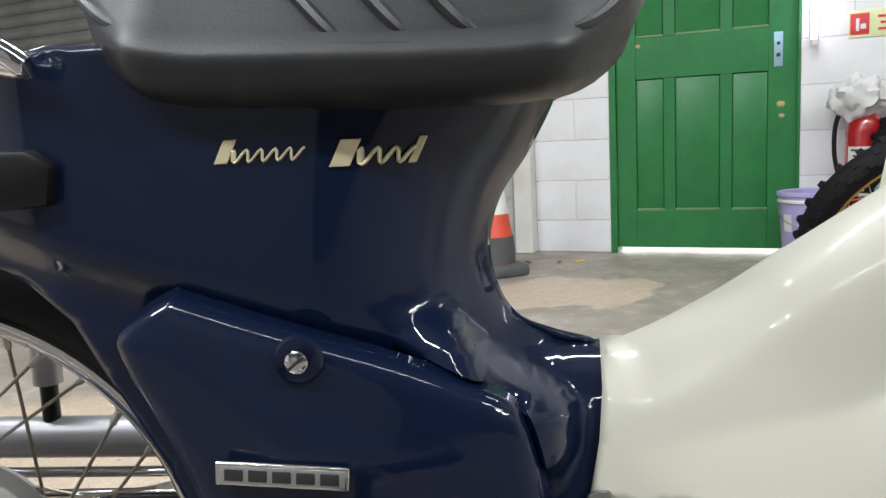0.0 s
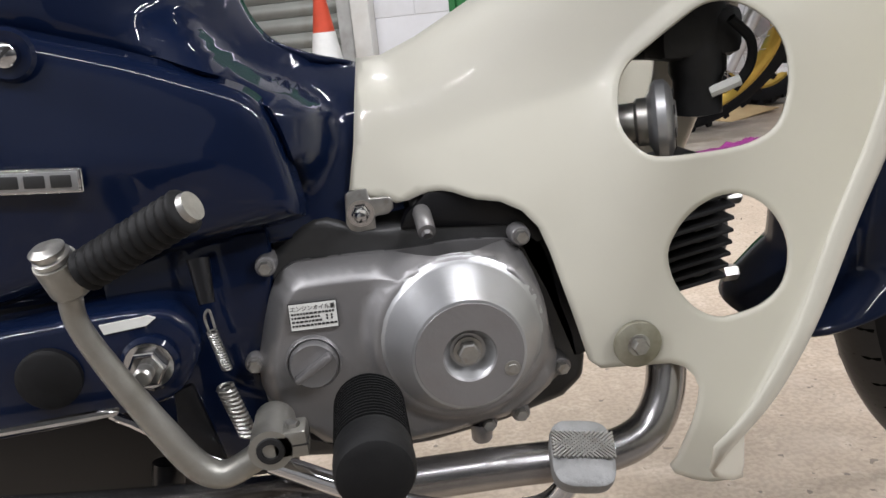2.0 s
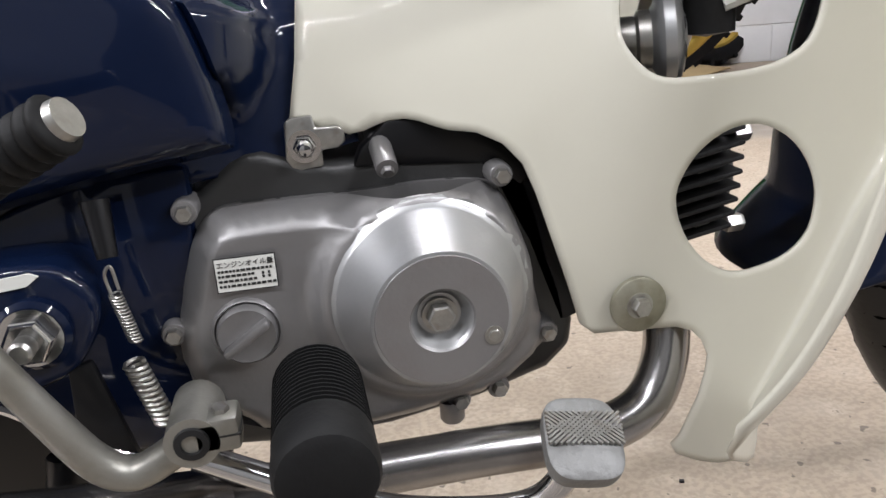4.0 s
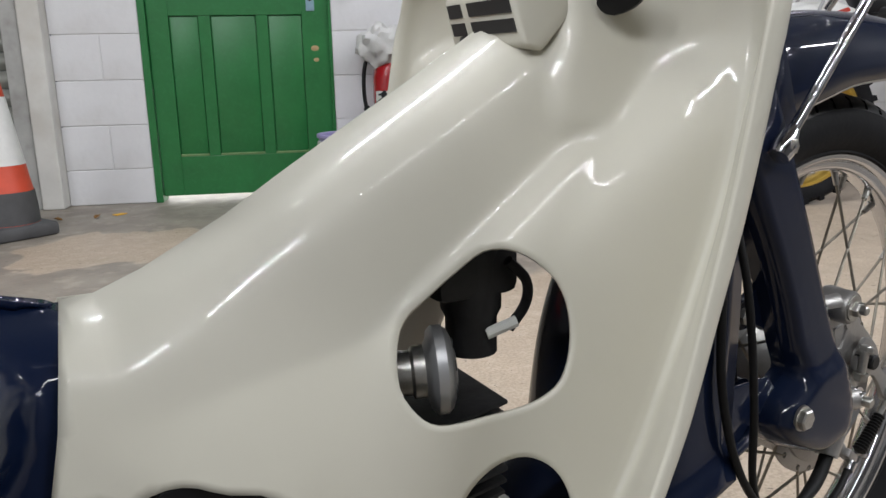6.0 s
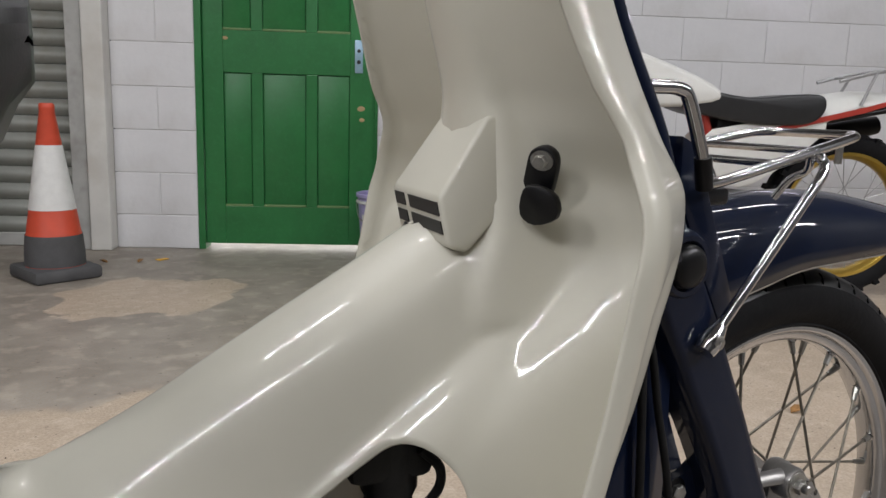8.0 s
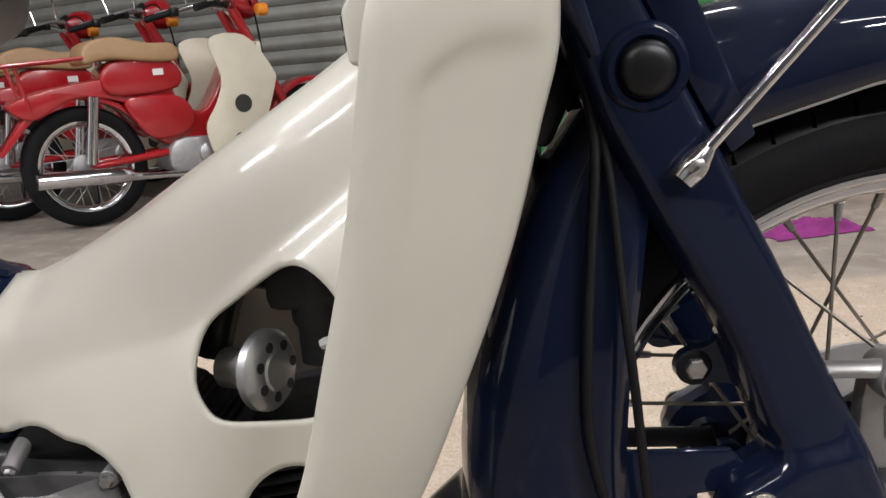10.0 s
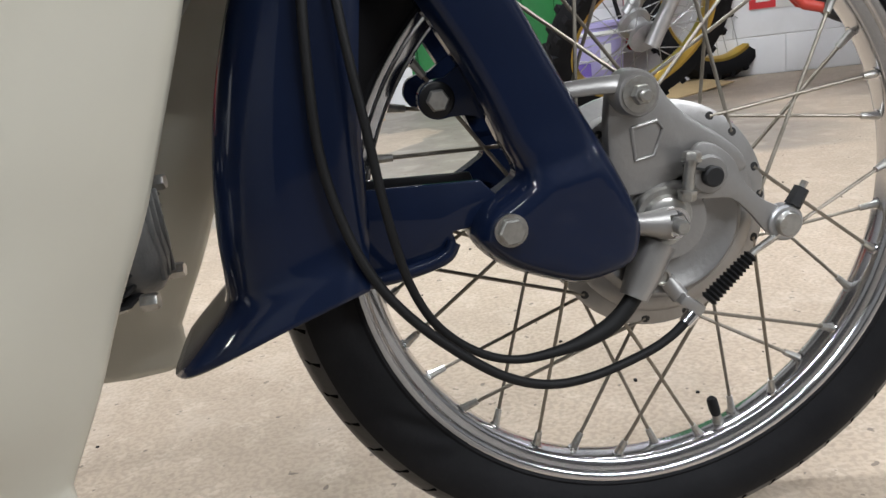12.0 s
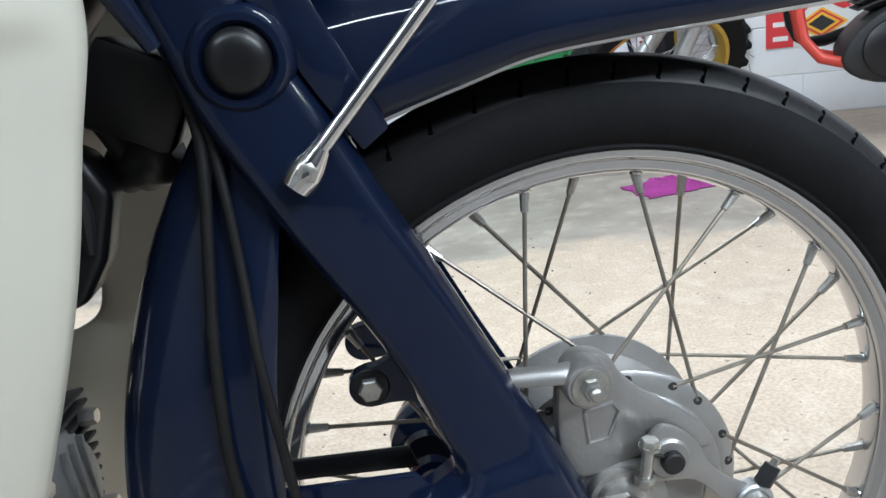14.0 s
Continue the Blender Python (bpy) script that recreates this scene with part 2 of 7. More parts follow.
def inside(p, poly):
    x, y = p
    hit = False
    for i in range(len(poly)):
        (x0, y0), (x1, y1) = poly[i - 1], poly[i]
        if (y0 > y) != (y1 > y) and x < (x1 - x0) * (y - y0) / (y1 - y0) + x0:
            hit = not hit
    return hit


def edge_distance(p, poly, closed=True):
    best = 9.0
    px, py = p
    for i in range(0 if closed else 1, len(poly)):
        (x0, y0), (x1, y1) = poly[i - 1], poly[i]
        dx, dy = x1 - x0, y1 - y0
        q = dx * dx + dy * dy
        u = 0 if q == 0 else min(1, max(0, ((px - x0) * dx + (py - y0) * dy) / q))
        best = min(best, math.hypot(px - x0 - u * dx, py - y0 - u * dy))
    return best


def inset(poly, d):
    out = []
    n = len(poly)
    area = sum(poly[i - 1][0] * poly[i][1] - poly[i][0] * poly[i - 1][1] for i in range(n))
    sign = 1 if area > 0 else -1
    for i in range(n):
        t = (Vector(poly[(i + 1) % n][:2]) - Vector(poly[i - 1][:2])).normalized()
        out.append((poly[i][0] - t.y * d * sign, poly[i][1] + t.x * d * sign))
    return out


def sheet(outline, holes, lift, cell, thick, lines=()):
    """A skin over a plane outline with holes: lift(u, v) gives the place; thick moves the back."""
    outline = [tuple(p[:2]) for p in outline]
    holes = [[tuple(p[:2]) for p in h] for h in holes]
    verts, edges = [], []
    for loop in (outline, *holes):
        k = len(verts)
        verts += loop
        edges += [(k + i, k + (i + 1) % len(loop)) for i in range(len(loop))]
    for line in lines:
        last = None
        for i, p in enumerate(line):
            if inside(p, outline) and edge_distance(p, outline) > cell * 0.3 and not any(inside(p, h) or edge_distance(p, h) < cell * 0.3 for h in holes):
                if last == i - 1:
                    edges.append((len(verts) - 1, len(verts)))
                last = i
                verts.append(p)
    us, vs = [p[0] for p in outline], [p[1] for p in outline]
    u = min(us)
    row = 0
    while u < max(us):
        v = min(vs) + (cell / 2 if row % 2 else 0)
        while v < max(vs):
            if inside((u, v), outline) and edge_distance((u, v), outline) > cell * 0.5 and not any(inside((u, v), h) or edge_distance((u, v), h) < cell * 0.5 for h in holes) and not any(edge_distance((u, v), line, False) < cell * 0.55 for line in lines):
                verts.append((u, v))
            v += cell
        u += cell * 0.87
        row += 1
    co, _, faces, *_ = geometry.delaunay_2d_cdt([Vector(v) for v in verts], edges, [], 0, 1e-6)
    bm = bmesh.new()
    front = [bm.verts.new(lift(p[0], p[1])) for p in co]
    made = []
    for f in faces:
        c = (sum(co[i][0] for i in f) / len(f), sum(co[i][1] for i in f) / len(f))
        if inside(c, outline) and not any(inside(c, h) for h in holes):
            try:
                made.append(bm.faces.new([front[i] for i in f]))
            except ValueError:
                pass
    loose = [v for v in bm.verts if not v.link_faces]
    bmesh.ops.delete(bm, geom=loose, context="VERTS")
    bmesh.ops.recalc_face_normals(bm, faces=bm.faces)
    if thick:
        bmesh.ops.solidify(bm, geom=list(bm.faces), thickness=thick)
    return bm


def bolt(x, y, z, r=0.006, h=0.005, direction=(0, -1, 0), washer=0.0):
    """Hexagon head on a washer, facing direction."""
    bm = lathe([(0, 0), (r, 0), (r, h * 0.8), (r * 0.85, h), (0, h)], None, 6)
    if washer:
        add(bm, lathe([(0, -0.0015), (washer, -0.0015), (washer, 0.0006), (0, 0.0006)], None, 20))
    bmesh.ops.transform(bm, matrix=facing(x, y, z, direction), verts=bm.verts)
    return bm


# ================= the motorcycle =================
bike = thing("motorcycle", "navy blue and cream step-through motorcycle parked on a concrete floor", "motorcycle")

# ---- leg shield: sections by height ----
CREASE_X = ((0.19, -0.452), (0.215, -0.436), (0.25, -0.412), (0.30, -0.389), (0.35, -0.372), (0.40, -0.352), (0.45, -0.338), (0.50, -0.324), (0.55, -0.313), (0.60, -0.304), (0.63, -0.298), (0.66, -0.298), (0.70, -0.316), (0.75, -0.333), (0.86, -0.365))
CREASE_Y = ((0.19, -0.190), (0.25, -0.207), (0.30, -0.212), (0.60, -0.212), (0.63, -0.206), (0.66, -0.190), (0.70, -0.176), (0.75, -0.163), (0.86, -0.150))
TURN_X = ((0.19, -0.387), (0.25, -0.354), (0.30, -0.330), (0.35, -0.303), (0.40, -0.281), (0.45, -0.260), (0.50, -0.242), (0.55, -0.228), (0.60, -0.215), (0.63, -0.214), (0.67, -0.236), (0.75, -0.272), (0.86, -0.302))
TURN_Y = ((0.19, -0.130), (0.60, -0.130), (0.67, -0.125), (0.86, -0.110))
COLUMN_X = ((0.56, -0.335), (0.62, -0.318), (0.68, -0.318), (0.75, -0.335), (0.86, -0.365))
CREST = ((-0.64, 0.458), (-0.60, 0.4575), (-0.573, 0.468), (-0.523, 0.494), (-0.486, 0.517), (-0.428, 0.551), (-0.374, 0.583), (-0.30, 0.63))


def softly(v, soft):
    """v above nought, easing to nought below it."""
    return soft * math.log(1 + math.exp(min(40.0, v / soft)))


def valley(x):
    """Height of the crease between the beam and the panel below it."""
    return 0.4180 + softly(0.4345 + 0.672 * (x + 0.465) - 0.4180, 0.008)


def shield_side(x, z):
    """Beam below the crest, flat column face in front of it, and the fuller panel under the valley crease."""
    d = max(0.0, (bend(CREST, x) - z) * 0.86)
    c = max(0.0, x - bend(COLUMN_X, z))
    beam = 0.043 * (1 - math.exp(-d / 0.010)) + 0.36 * min(d, 0.12)
    face = max(0.0, 0.056 + 0.30 * (x + 0.28) - 0.24 * (min(z, 0.69) - 0.643))
    face *= (1 - math.exp(-c / 0.003)) * smooth(0.50, 0.545, z)
    wall = (beam ** 12 + face ** 12) ** (1 / 12)
    low = 0.074 + 0.034 * smooth(-0.635, -0.52, x)
    fore = 0.1085 - 0.135 * softly(z - 0.465, 0.02) + 0.15 * softly(0.24 - z, 0.015)
    low = low + (fore - low) * smooth(-0.47, -0.38, x)
    v = max(-0.05, (valley(x) - z) * 0.83)
    crease = 0.070 - 0.16 * softly(-0.51 - x, 0.01) + 0.15 * softly(x + 0.31, 0.012)
    panel = crease + max(0.014, low - crease) * (1 - math.exp(-v / (0.024 + 0.036 * smooth(-0.43, -0.51, x))))
    lip = 1 - math.exp(-((bend(CREST, x) - z) * 0.86 / 0.014) ** 2) if z < bend(CREST, x) else 0.0
    if x < -0.36:
        panel *= lip
    soft = 0.0016 + 0.005 * smooth(-0.44, -0.54, x) * lip
    if z > bend(CREST, x) - 0.001:
        return -wall
    return -(max(wall, panel) + softly(-abs(wall - panel), soft))


def wing(x, z):
    """The side, swept outward towards the bend of the wing."""
    xt = bend(TURN_X, z)
    y = shield_side(x, z)
    start = -0.050 - 0.060 * smooth(-0.008, 0.045, (valley(x) - z) * 0.83)
    k = min(1.0, max(0.0, (x - xt - start) / -start)) ** 1.35
    return y + (bend(TURN_Y, z) - shield_side(xt, z)) * k


def shield_at(s, z):
    """s runs forward along the side as x, then round the bend and back along the flange to its lip."""
    xt = bend(TURN_X, z)
    w = s - xt
    if w <= -0.04:
        return Vector((s, wing(s, z), z))
    lip = Vector((bend(CREASE_X, z), bend(CREASE_Y, z)))
    t = Vector((xt, wing(xt, z)))
    k = 0.0045
    fore = softly(w, k)
    x = s - fore
    p = Vector((x, wing(x, z))) + (lip - t) * (fore / 0.10)
    # the flange: rolled in at its lip, and set back under a shoulder near the top
    way = (lip - t).normalized()
    out = Vector((-way.y, way.x))
    roll = max(0.0, (fore - 0.080) / 0.020)
    p -= out * (0.009 * roll ** 2)
    shoulder = z + 0.016 * smooth(0.05, 0.085, fore) + 0.010 * smooth(0.02, 0.0, fore)
    p -= out * (0.0048 * smooth(0.604, 0.590, shoulder) * smooth(0.36, 0.56, z) * smooth(0.005, 0.03, fore) * smooth(0.088, 0.070, fore))
    return Vector((p.x, p.y, z))


def shield_outline():
    rear = [(-0.618, 0.457), (-0.623, 0.435), (-0.628, 0.405), (-0.636, 0.372), (-0.612, 0.368), (-0.605, 0.3645), (-0.597, 0.3655), (-0.590, 0.3680), (-0.583, 0.3697), (-0.575, 0.3700), (-0.568, 0.3685), (-0.561, 0.3655), (-0.553, 0.3625), (-0.538, 0.360), (-0.525, 0.353), (-0.515, 0.341), (-0.509, 0.324), (-0.503, 0.301), (-0.495, 0.271), (-0.489, 0.246), (-0.481, 0.239), (-0.445, 0.238), (-0.434, 0.238), (-0.425, 0.235), (-0.419, 0.228), (-0.416, 0.219), (-0.418, 0.208), (-0.422, 0.194), (-0.428, 0.179), (-0.432, 0.168), (-0.437, 0.161), (-0.434, 0.155), (-0.422, 0.150), (-0.410, 0.148), (-0.385, 0.152), (-0.352, 0.165), (-0.325, 0.180), (-0.302, 0.195), (-0.285, 0.207)]
    z = 0.218
    while z < 0.855:
        rear.append((bend(TURN_X, z) + 0.10, z))
        z += 0.009
    rear.append((bend(TURN_X, 0.86) + 0.10, 0.86))
    s = bend(TURN_X, 0.86) + 0.08
    while s > bend(COLUMN_X, 0.86) + 0.006:
        rear.append((s, 0.86))
        s -= 0.02
    for z in (0.86, 0.82, 0.78, 0.74, 0.70, 0.66, 0.63, 0.61):
        rear.append((bend(COLUMN_X, z), z))
    return rear + [(-0.352, 0.597), (-0.374, 0.583), (-0.428, 0.551), (-0.486, 0.517), (-0.523, 0.494), (-0.573, 0.468), (-0.600, 0.4575)]


HOLE_UPPER = spline([(-0.453, 0.424), (-0.456, 0.403), (-0.449, 0.388), (-0.437, 0.380), (-0.414, 0.379), (-0.388, 0.380), (-0.371, 0.384), (-0.358, 0.393), (-0.351, 0.412), (-0.350, 0.434), (-0.355, 0.452), (-0.366, 0.465), (-0.379, 0.472), (-0.393, 0.4715), (-0.410, 0.462), (-0.430, 0.449), (-0.445, 0.438)], 3, True)
HOLE_LOWER = spline([(-0.432, 0.314), (-0.426, 0.329), (-0.415, 0.341), (-0.400, 0.349), (-0.384, 0.350), (-0.369, 0.342), (-0.359, 0.328), (-0.355, 0.310), (-0.359, 0.290), (-0.370, 0.277), (-0.386, 0.270), (-0.402, 0.268), (-0.417, 0.277), (-0.428, 0.294)], 3, True)


def leg_shield():
    lines = []
    for w in (-0.014, -0.007, 0.0, 0.007, 0.014):
        lines.append([(bend(TURN_X, 0.19 + 0.006 * k) + w, 0.19 + 0.006 * k) for k in range(111)])
    for w in (0.0022, 0.0065):
        lines.append([(bend(COLUMN_X, 0.60 + 0.008 * k) + w, 0.60 + 0.008 * k) for k in range(32)])
    for w in (-0.010, -0.005, 0.0, 0.005, 0.010, 0.016):
        lines.append([(-0.60 + 0.0075 * k, valley(-0.60 + 0.0075 * k) - w) for k in range(47)])
    lines.append([(-0.371 + 0.0055 * k, 0.5805 - 0.0043 * k) for k in range(9)])
    for w in (0.082, 0.087, 0.092):
        lines.append([(bend(TURN_X, 0.23 + 0.006 * k) + w, 0.23 + 0.006 * k) for k in range(104)])
    rim = shield_outline()
    lines.append(inset([tuple(q) for q in spline(rim, 2, True)], 0.0045)[16:78])
    for hole in (HOLE_UPPER, HOLE_LOWER):
        loop = inset([tuple(q) for q in hole], -0.004)
        lines.append(loop + loop[:1])
    bm = sheet(rim, [HOLE_UPPER, HOLE_LOWER], shield_at, 0.0065, 0.0, lines)
    far = [q for q in rim if not (q[0] < -0.405 and q[1] < 0.275)]
    at = next(i for i, q in enumerate(far) if q[1] < 0.20)
    far[at:at] = [(-0.497, 0.262), (-0.496, 0.22), (-0.494, 0.175), (-0.488, 0.158), (-0.470, 0.152), (-0.440, 0.149), (-0.410, 0.148)]
    other = sheet(far, [HOLE_UPPER], shield_at, 0.0065, 0.0, lines)
    for v in other.verts:
        v.co.y = -v.co.y
    add(bm, other)
    bmesh.ops.remove_doubles(bm, verts=bm.verts, dist=0.0004)
    bmesh.ops.recalc_face_normals(bm, faces=bm.faces)
    ob = part("leg_shield", bm, CREAM, bike, "glossy cream plastic leg shield with two openings", angle=75)
    sol = ob.modifiers.new("thickness", "SOLIDIFY")
    sol.thickness, sol.offset = 0.003, 0
    return ob


shield = leg_shield()

# ---- pressed steel frame ----
NECK = [(-0.600, 0.4480), (-0.6215, 0.4570), (-0.651, 0.466), (-0.676, 0.479), (-0.690, 0.504), (-0.693, 0.535), (-0.684, 0.565), (-0.664, 0.594), (-0.644, 0.632), (-0.64, 0.66)]
NECK_FINE = [tuple(p) for p in spline(NECK, 9)]


COVER = [(-0.927, 0.497), (-0.912, 0.511), (-0.889, 0.5235), (-0.878, 0.522), (-0.831, 0.505), (-0.758, 0.481), (-0.715, 0.464), (-0.687, 0.451), (-0.676, 0.438), (-0.670, 0.420), (-0.665, 0.395), (-0.663, 0.373), (-0.672, 0.366), (-0.72, 0.360), (-0.80, 0.347), (-0.868, 0.335), (-0.877, 0.362), (-0.892, 0.409), (-0.908, 0.446), (-0.921, 0.473)]
COVER_FINE = [tuple(p) for p in spline(COVER, 6, True)]


def frame_at(x, z):
    e = edge_distance((x, z), NECK_FINE, False)
    y = -0.088 * (1 - math.exp(-e / 0.034)) - 0.006 * smooth(-0.72, -0.8, x)
    # recessed ledge behind the side cover
    y += 0.012 * smooth(0.505, 0.47, z + (x + 0.80) * 0.33) * smooth(-0.64, -0.69, x) 
    y += 0.02 * smooth(-0.95, -1.05, x)
    if x > -0.70:
        k = smooth(-0.70, -0.625, x)
        k *= smooth(0.500, 0.462, z)
        y = y * (1 - k) + (shield_side(x, z) + 0.004) * k
    # the sloping shelf along the top and front of the side cover
    if -0.86 < x < -0.63 and 0.38 < z < 0.53:
        d = edge_distance((x, z), COVER_FINE)
        if inside((x, z), COVER_FINE):
            shelf = -0.103 + 2.0 * d
        else:
            wide = 0.0190 - 0.010 * smooth(0.445, 0.405, z)
            shelf = -0.103 + 0.52 * d + 5.0 * d * d + 1.6 * softly(d - wide, 0.003)
        shelf += 0.060 * smooth(-0.705, -0.82, x) + 0.03 * smooth(0.41, 0.38, z) + 0.11 * smooth(0.036, 0.008, e)
        y = min(y, shelf) - softly(-abs(y - shelf), 0.0045) * smooth(0.0, 0.02, e)
    return Vector((x, y, z))


def frame_body():
    outline = NECK_FINE + [(-0.80, 0.665), (-0.95, 0.672), (-1.05, 0.655), (-1.20, 0.62), (-1.32, 0.57), (-1.36, 0.50), (-1.30, 0.515), (-1.20, 0.545), (-1.10, 0.552), (-1.03, 0.543), (-0.99, 0.527), (-0.96, 0.502), (-0.943, 0.469), (-0.926, 0.438), (-0.908, 0.405), (-0.893, 0.365), (-0.885, 0.33), (-0.80, 0.33), (-0.72, 0.345), (-0.66, 0.352), (-0.60, 0.36)]
    rolls = []
    for d in (0.0015, 0.004, 0.0075, 0.0115, 0.016, 0.021, 0.027):
        roll = []
        for a, b in zip(NECK_FINE, NECK_FINE[1:]):
            t = (Vector(b) - Vector(a)).normalized()
            roll.append((a[0] - t.y * d, a[1] + t.x * d))
        rolls.append(roll)
    front = [i for i, p in enumerate(COVER_FINE) if p[0] > -0.80 and p[1] > 0.40]
    for d in (-0.001, -0.007, -0.013, -0.0185, -0.0215, -0.0255, -0.031):
        edge = inset(COVER_FINE, d)
        rolls.append([edge[i] for i in front])
    bm = sheet(outline, [], frame_at, 0.0065, 0.0, rolls)
    other = bm.copy()
    for v in other.verts:
        v.co.y = -v.co.y
    add(bm, other)
    bmesh.ops.remove_doubles(bm, verts=bm.verts, dist=0.0006)
    ob = part("frame_body", bm, NAVY, bike, "glossy navy pressed-steel frame", angle=70)
    sol = ob.modifiers.new("thickness", "SOLIDIFY")
    sol.thickness, sol.offset = 0.0025, -1
    return ob


frame_body()


def side_cover():
    def at(x, z):
        e = edge_distance((x, z), fine)
        bulge = 0.010 * smooth(0.0, 0.10, e)
        return Vector((x, -0.094 - 0.017 * (1 - math.exp(-e / 0.0045)) - bulge, z))
    fine = COVER_FINE
    ob = part("side_cover", sheet(fine, [], at, 0.009, 0.0, [inset(fine, d) for d in (0.0025, 0.006, 0.011, 0.018)]), NAVY, bike, "glossy navy side cover with a chrome badge", angle=60)
    sol = ob.modifiers.new("thickness", "SOLIDIFY")
    sol.thickness, sol.offset = 0.003, -1
    part("screw_dish", lathe([(0.0150, -0.001), (0.0130, 0.0012), (0.0095, 0.0002), (0, 0.0)], facing(-0.809, -0.1175, 0.483), 28), NAVY, ob)
    screw = lathe([(0, 0.0070), (0.004, 0.0064), (0.0068, 0.0044), (0.0076, 0.001), (0.0076, -0.004)], facing(-0.809, -0.1185, 0.483), 24)
    part("screw", screw, CHROME, ob, "chrome slotted screw")
    part("screw_slot", block((0.012, 0.0018, 0.0022), (0, 0, 0), 0, facing(-0.809, -0.1250, 0.483) @ pose(0, 0, 0, 0, 0, 38)), INK, ob)
    return ob


cover = side_cover()

# ---- emblem, badge ----
def slanted(x0, x1, z0, z1, y, lean=0.25):
    d = (z1 - z0) * lean
    return prism([(x0, z0), (x1, z0), (x1 + d, z1), (x0 + d, z1)], y, y - 0.0014, 0.0004, 1)


def emblem():
    """Pale gold script emblem, kept as plain shapes: a short run of small strokes and a longer run of broad ones."""
    bm = bmesh.new()
    y = -0.0955
    # a flowing ribbon of small waves, then one of broad waves, each led by a taller stroke
    add(bm, slanted(-0.8560, -0.8480, 0.5980, 0.6120, y, 0.5))
    small = [(-0.846 + 0.043 * k / 40, 0.6020 + 0.0036 * math.cos(k * 0.785)) for k in range(41)]
    add(bm, tube([(x + (z - 0.602) * 0.5, y - 0.0006, z) for x, z in small], 0.0017, 8, 1, True, 0.5, False))
    add(bm, slanted(-0.7880, -0.7760, 0.5930, 0.6090, y, 0.5))
    broad = [(-0.772 + 0.033 * k / 30, 0.5985 + 0.0046 * math.cos(k * 0.628)) for k in range(31)]
    add(bm, tube([(x + (z - 0.5985) * 0.5, y - 0.0006, z) for x, z in broad], 0.0027, 8, 1, True, 0.5, False))
    add(bm, slanted(-0.7420, -0.7370, 0.5930, 0.6090, y, 0.5))
    for f in bm.verts:
        f.co.y = frame_at(f.co.x, f.co.z).y + (f.co.y - y) - 0.0006
    part("emblem", bm, GOLD, bike, "pale gold raised emblem", True)


emblem()
tilt = pose(-0.8225, -0.1225, 0.4145, 0, 4.8, 0)
badge = part("badge", block((0.080, 0.004, 0.0148), (0, 0, 0), 0.0015, tilt, 3), CHROME, cover, "chrome badge with dark raised bars")
part("badge_field", block((0.075, 0.003, 0.0108), (0, -0.0011, 0), 0.0004, tilt), ALLOY_BRIGHT, badge)
for k in range(5):
    part("badge_bar", block((0.0112, 0.0022, 0.0072), (-0.0285 + k * 0.01425, -0.0023, 0), 0.0005, tilt), INK, badge)

# ---- seat ----
def seat():
    bm = bmesh.new()
    rows = []
    xs = [-0.955 + 0.37 * k / 34 for k in range(35)]
    low = ((-0.955, 0.72), (-0.94, 0.685), (-0.92, 0.655), (-0.895, 0.637), (-0.86, 0.630), (-0.74, 0.625), (-0.68, 0.624), (-0.645, 0.627), (-0.622, 0.638), (-0.605, 0.655), (-0.590, 0.69))
    for x in xs:
        zl = lerp(low, x)
        e = min(x + 0.960, -0.582 - x)
        wid = 0.125 * min(1.0, (max(e, 0.0) / 0.07) ** 0.5)
        top = 0.742 - 0.012 * smooth(0.05, 0.0, e)
        zm = min(zl + 0.031, top - 0.02)
        prof = [(0.0, zl + 0.004), (wid * 0.72, zl), (wid * 0.93, zl + 0.008), (wid, zl + 0.024), (wid * 0.985, zm), (wid * 0.93, zm + 0.010), (wid * 0.9, zm + 0.0085), (wid * 0.84, zm + 0.018), (wid * 0.6, top), (0.0, top + 0.006)]
        rows.append([bm.verts.new((x, -p, z)) for p, z in prof] + [bm.verts.new((x, p, z)) for p, z in prof[-2:0:-1]])
    n = len(rows[0])
    for a, b in zip(rows, rows[1:]):
        for k in range(n):
            bm.faces.new((a[k], a[(k + 1) % n], b[(k + 1) % n], b[k]))
    bm.faces.new(rows[0][::-1])
    bm.faces.new(rows[-1])
    ob = part("seat", bm, BLACK_VINYL, bike, "black vinyl seat with moulded ribs", angle=50)
    for x in (-0.772, -0.733, -0.697):
        part("seat_rib", tube([(x, -0.1115, 0.6625), (x - 0.008, -0.1085, 0.670), (x - 0.030, -0.097, 0.694), (x - 0.055, -0.083, 0.720)], [0.002, 0.0042, 0.0042, 0.003], 8, 5), BLACK_VINYL, ob)
    part("piping", tube([(-0.95, -0.055, 0.715), (-0.93, -0.085, 0.698), (-0.89, -0.108, 0.674), (-0.80, -0.1165, 0.662), (-0.70, -0.1165, 0.658), (-0.64, -0.108, 0.664), (-0.605, -0.075, 0.688)], 0.0035, 8, 6), BLACK_VINYL, ob)
    return ob


seat()
part("seat_strap", prism([(-1.02, 0.575), (-0.955, 0.578), (-0.950, 0.603), (-0.965, 0.612), (-1.02, 0.612)], -0.075, -0.105, 0.004), BLACK, bike, "black plastic lock bracket under the seat")
part("grab_rail", tube([(-0.99, -0.10, 0.665), (-0.955, -0.112, 0.660), (-1.02, -0.115, 0.70), (-1.10, -0.11, 0.73), (-1.25, -0.10, 0.73)], 0.007, 10), CHROME, bike, "chrome grab rail")

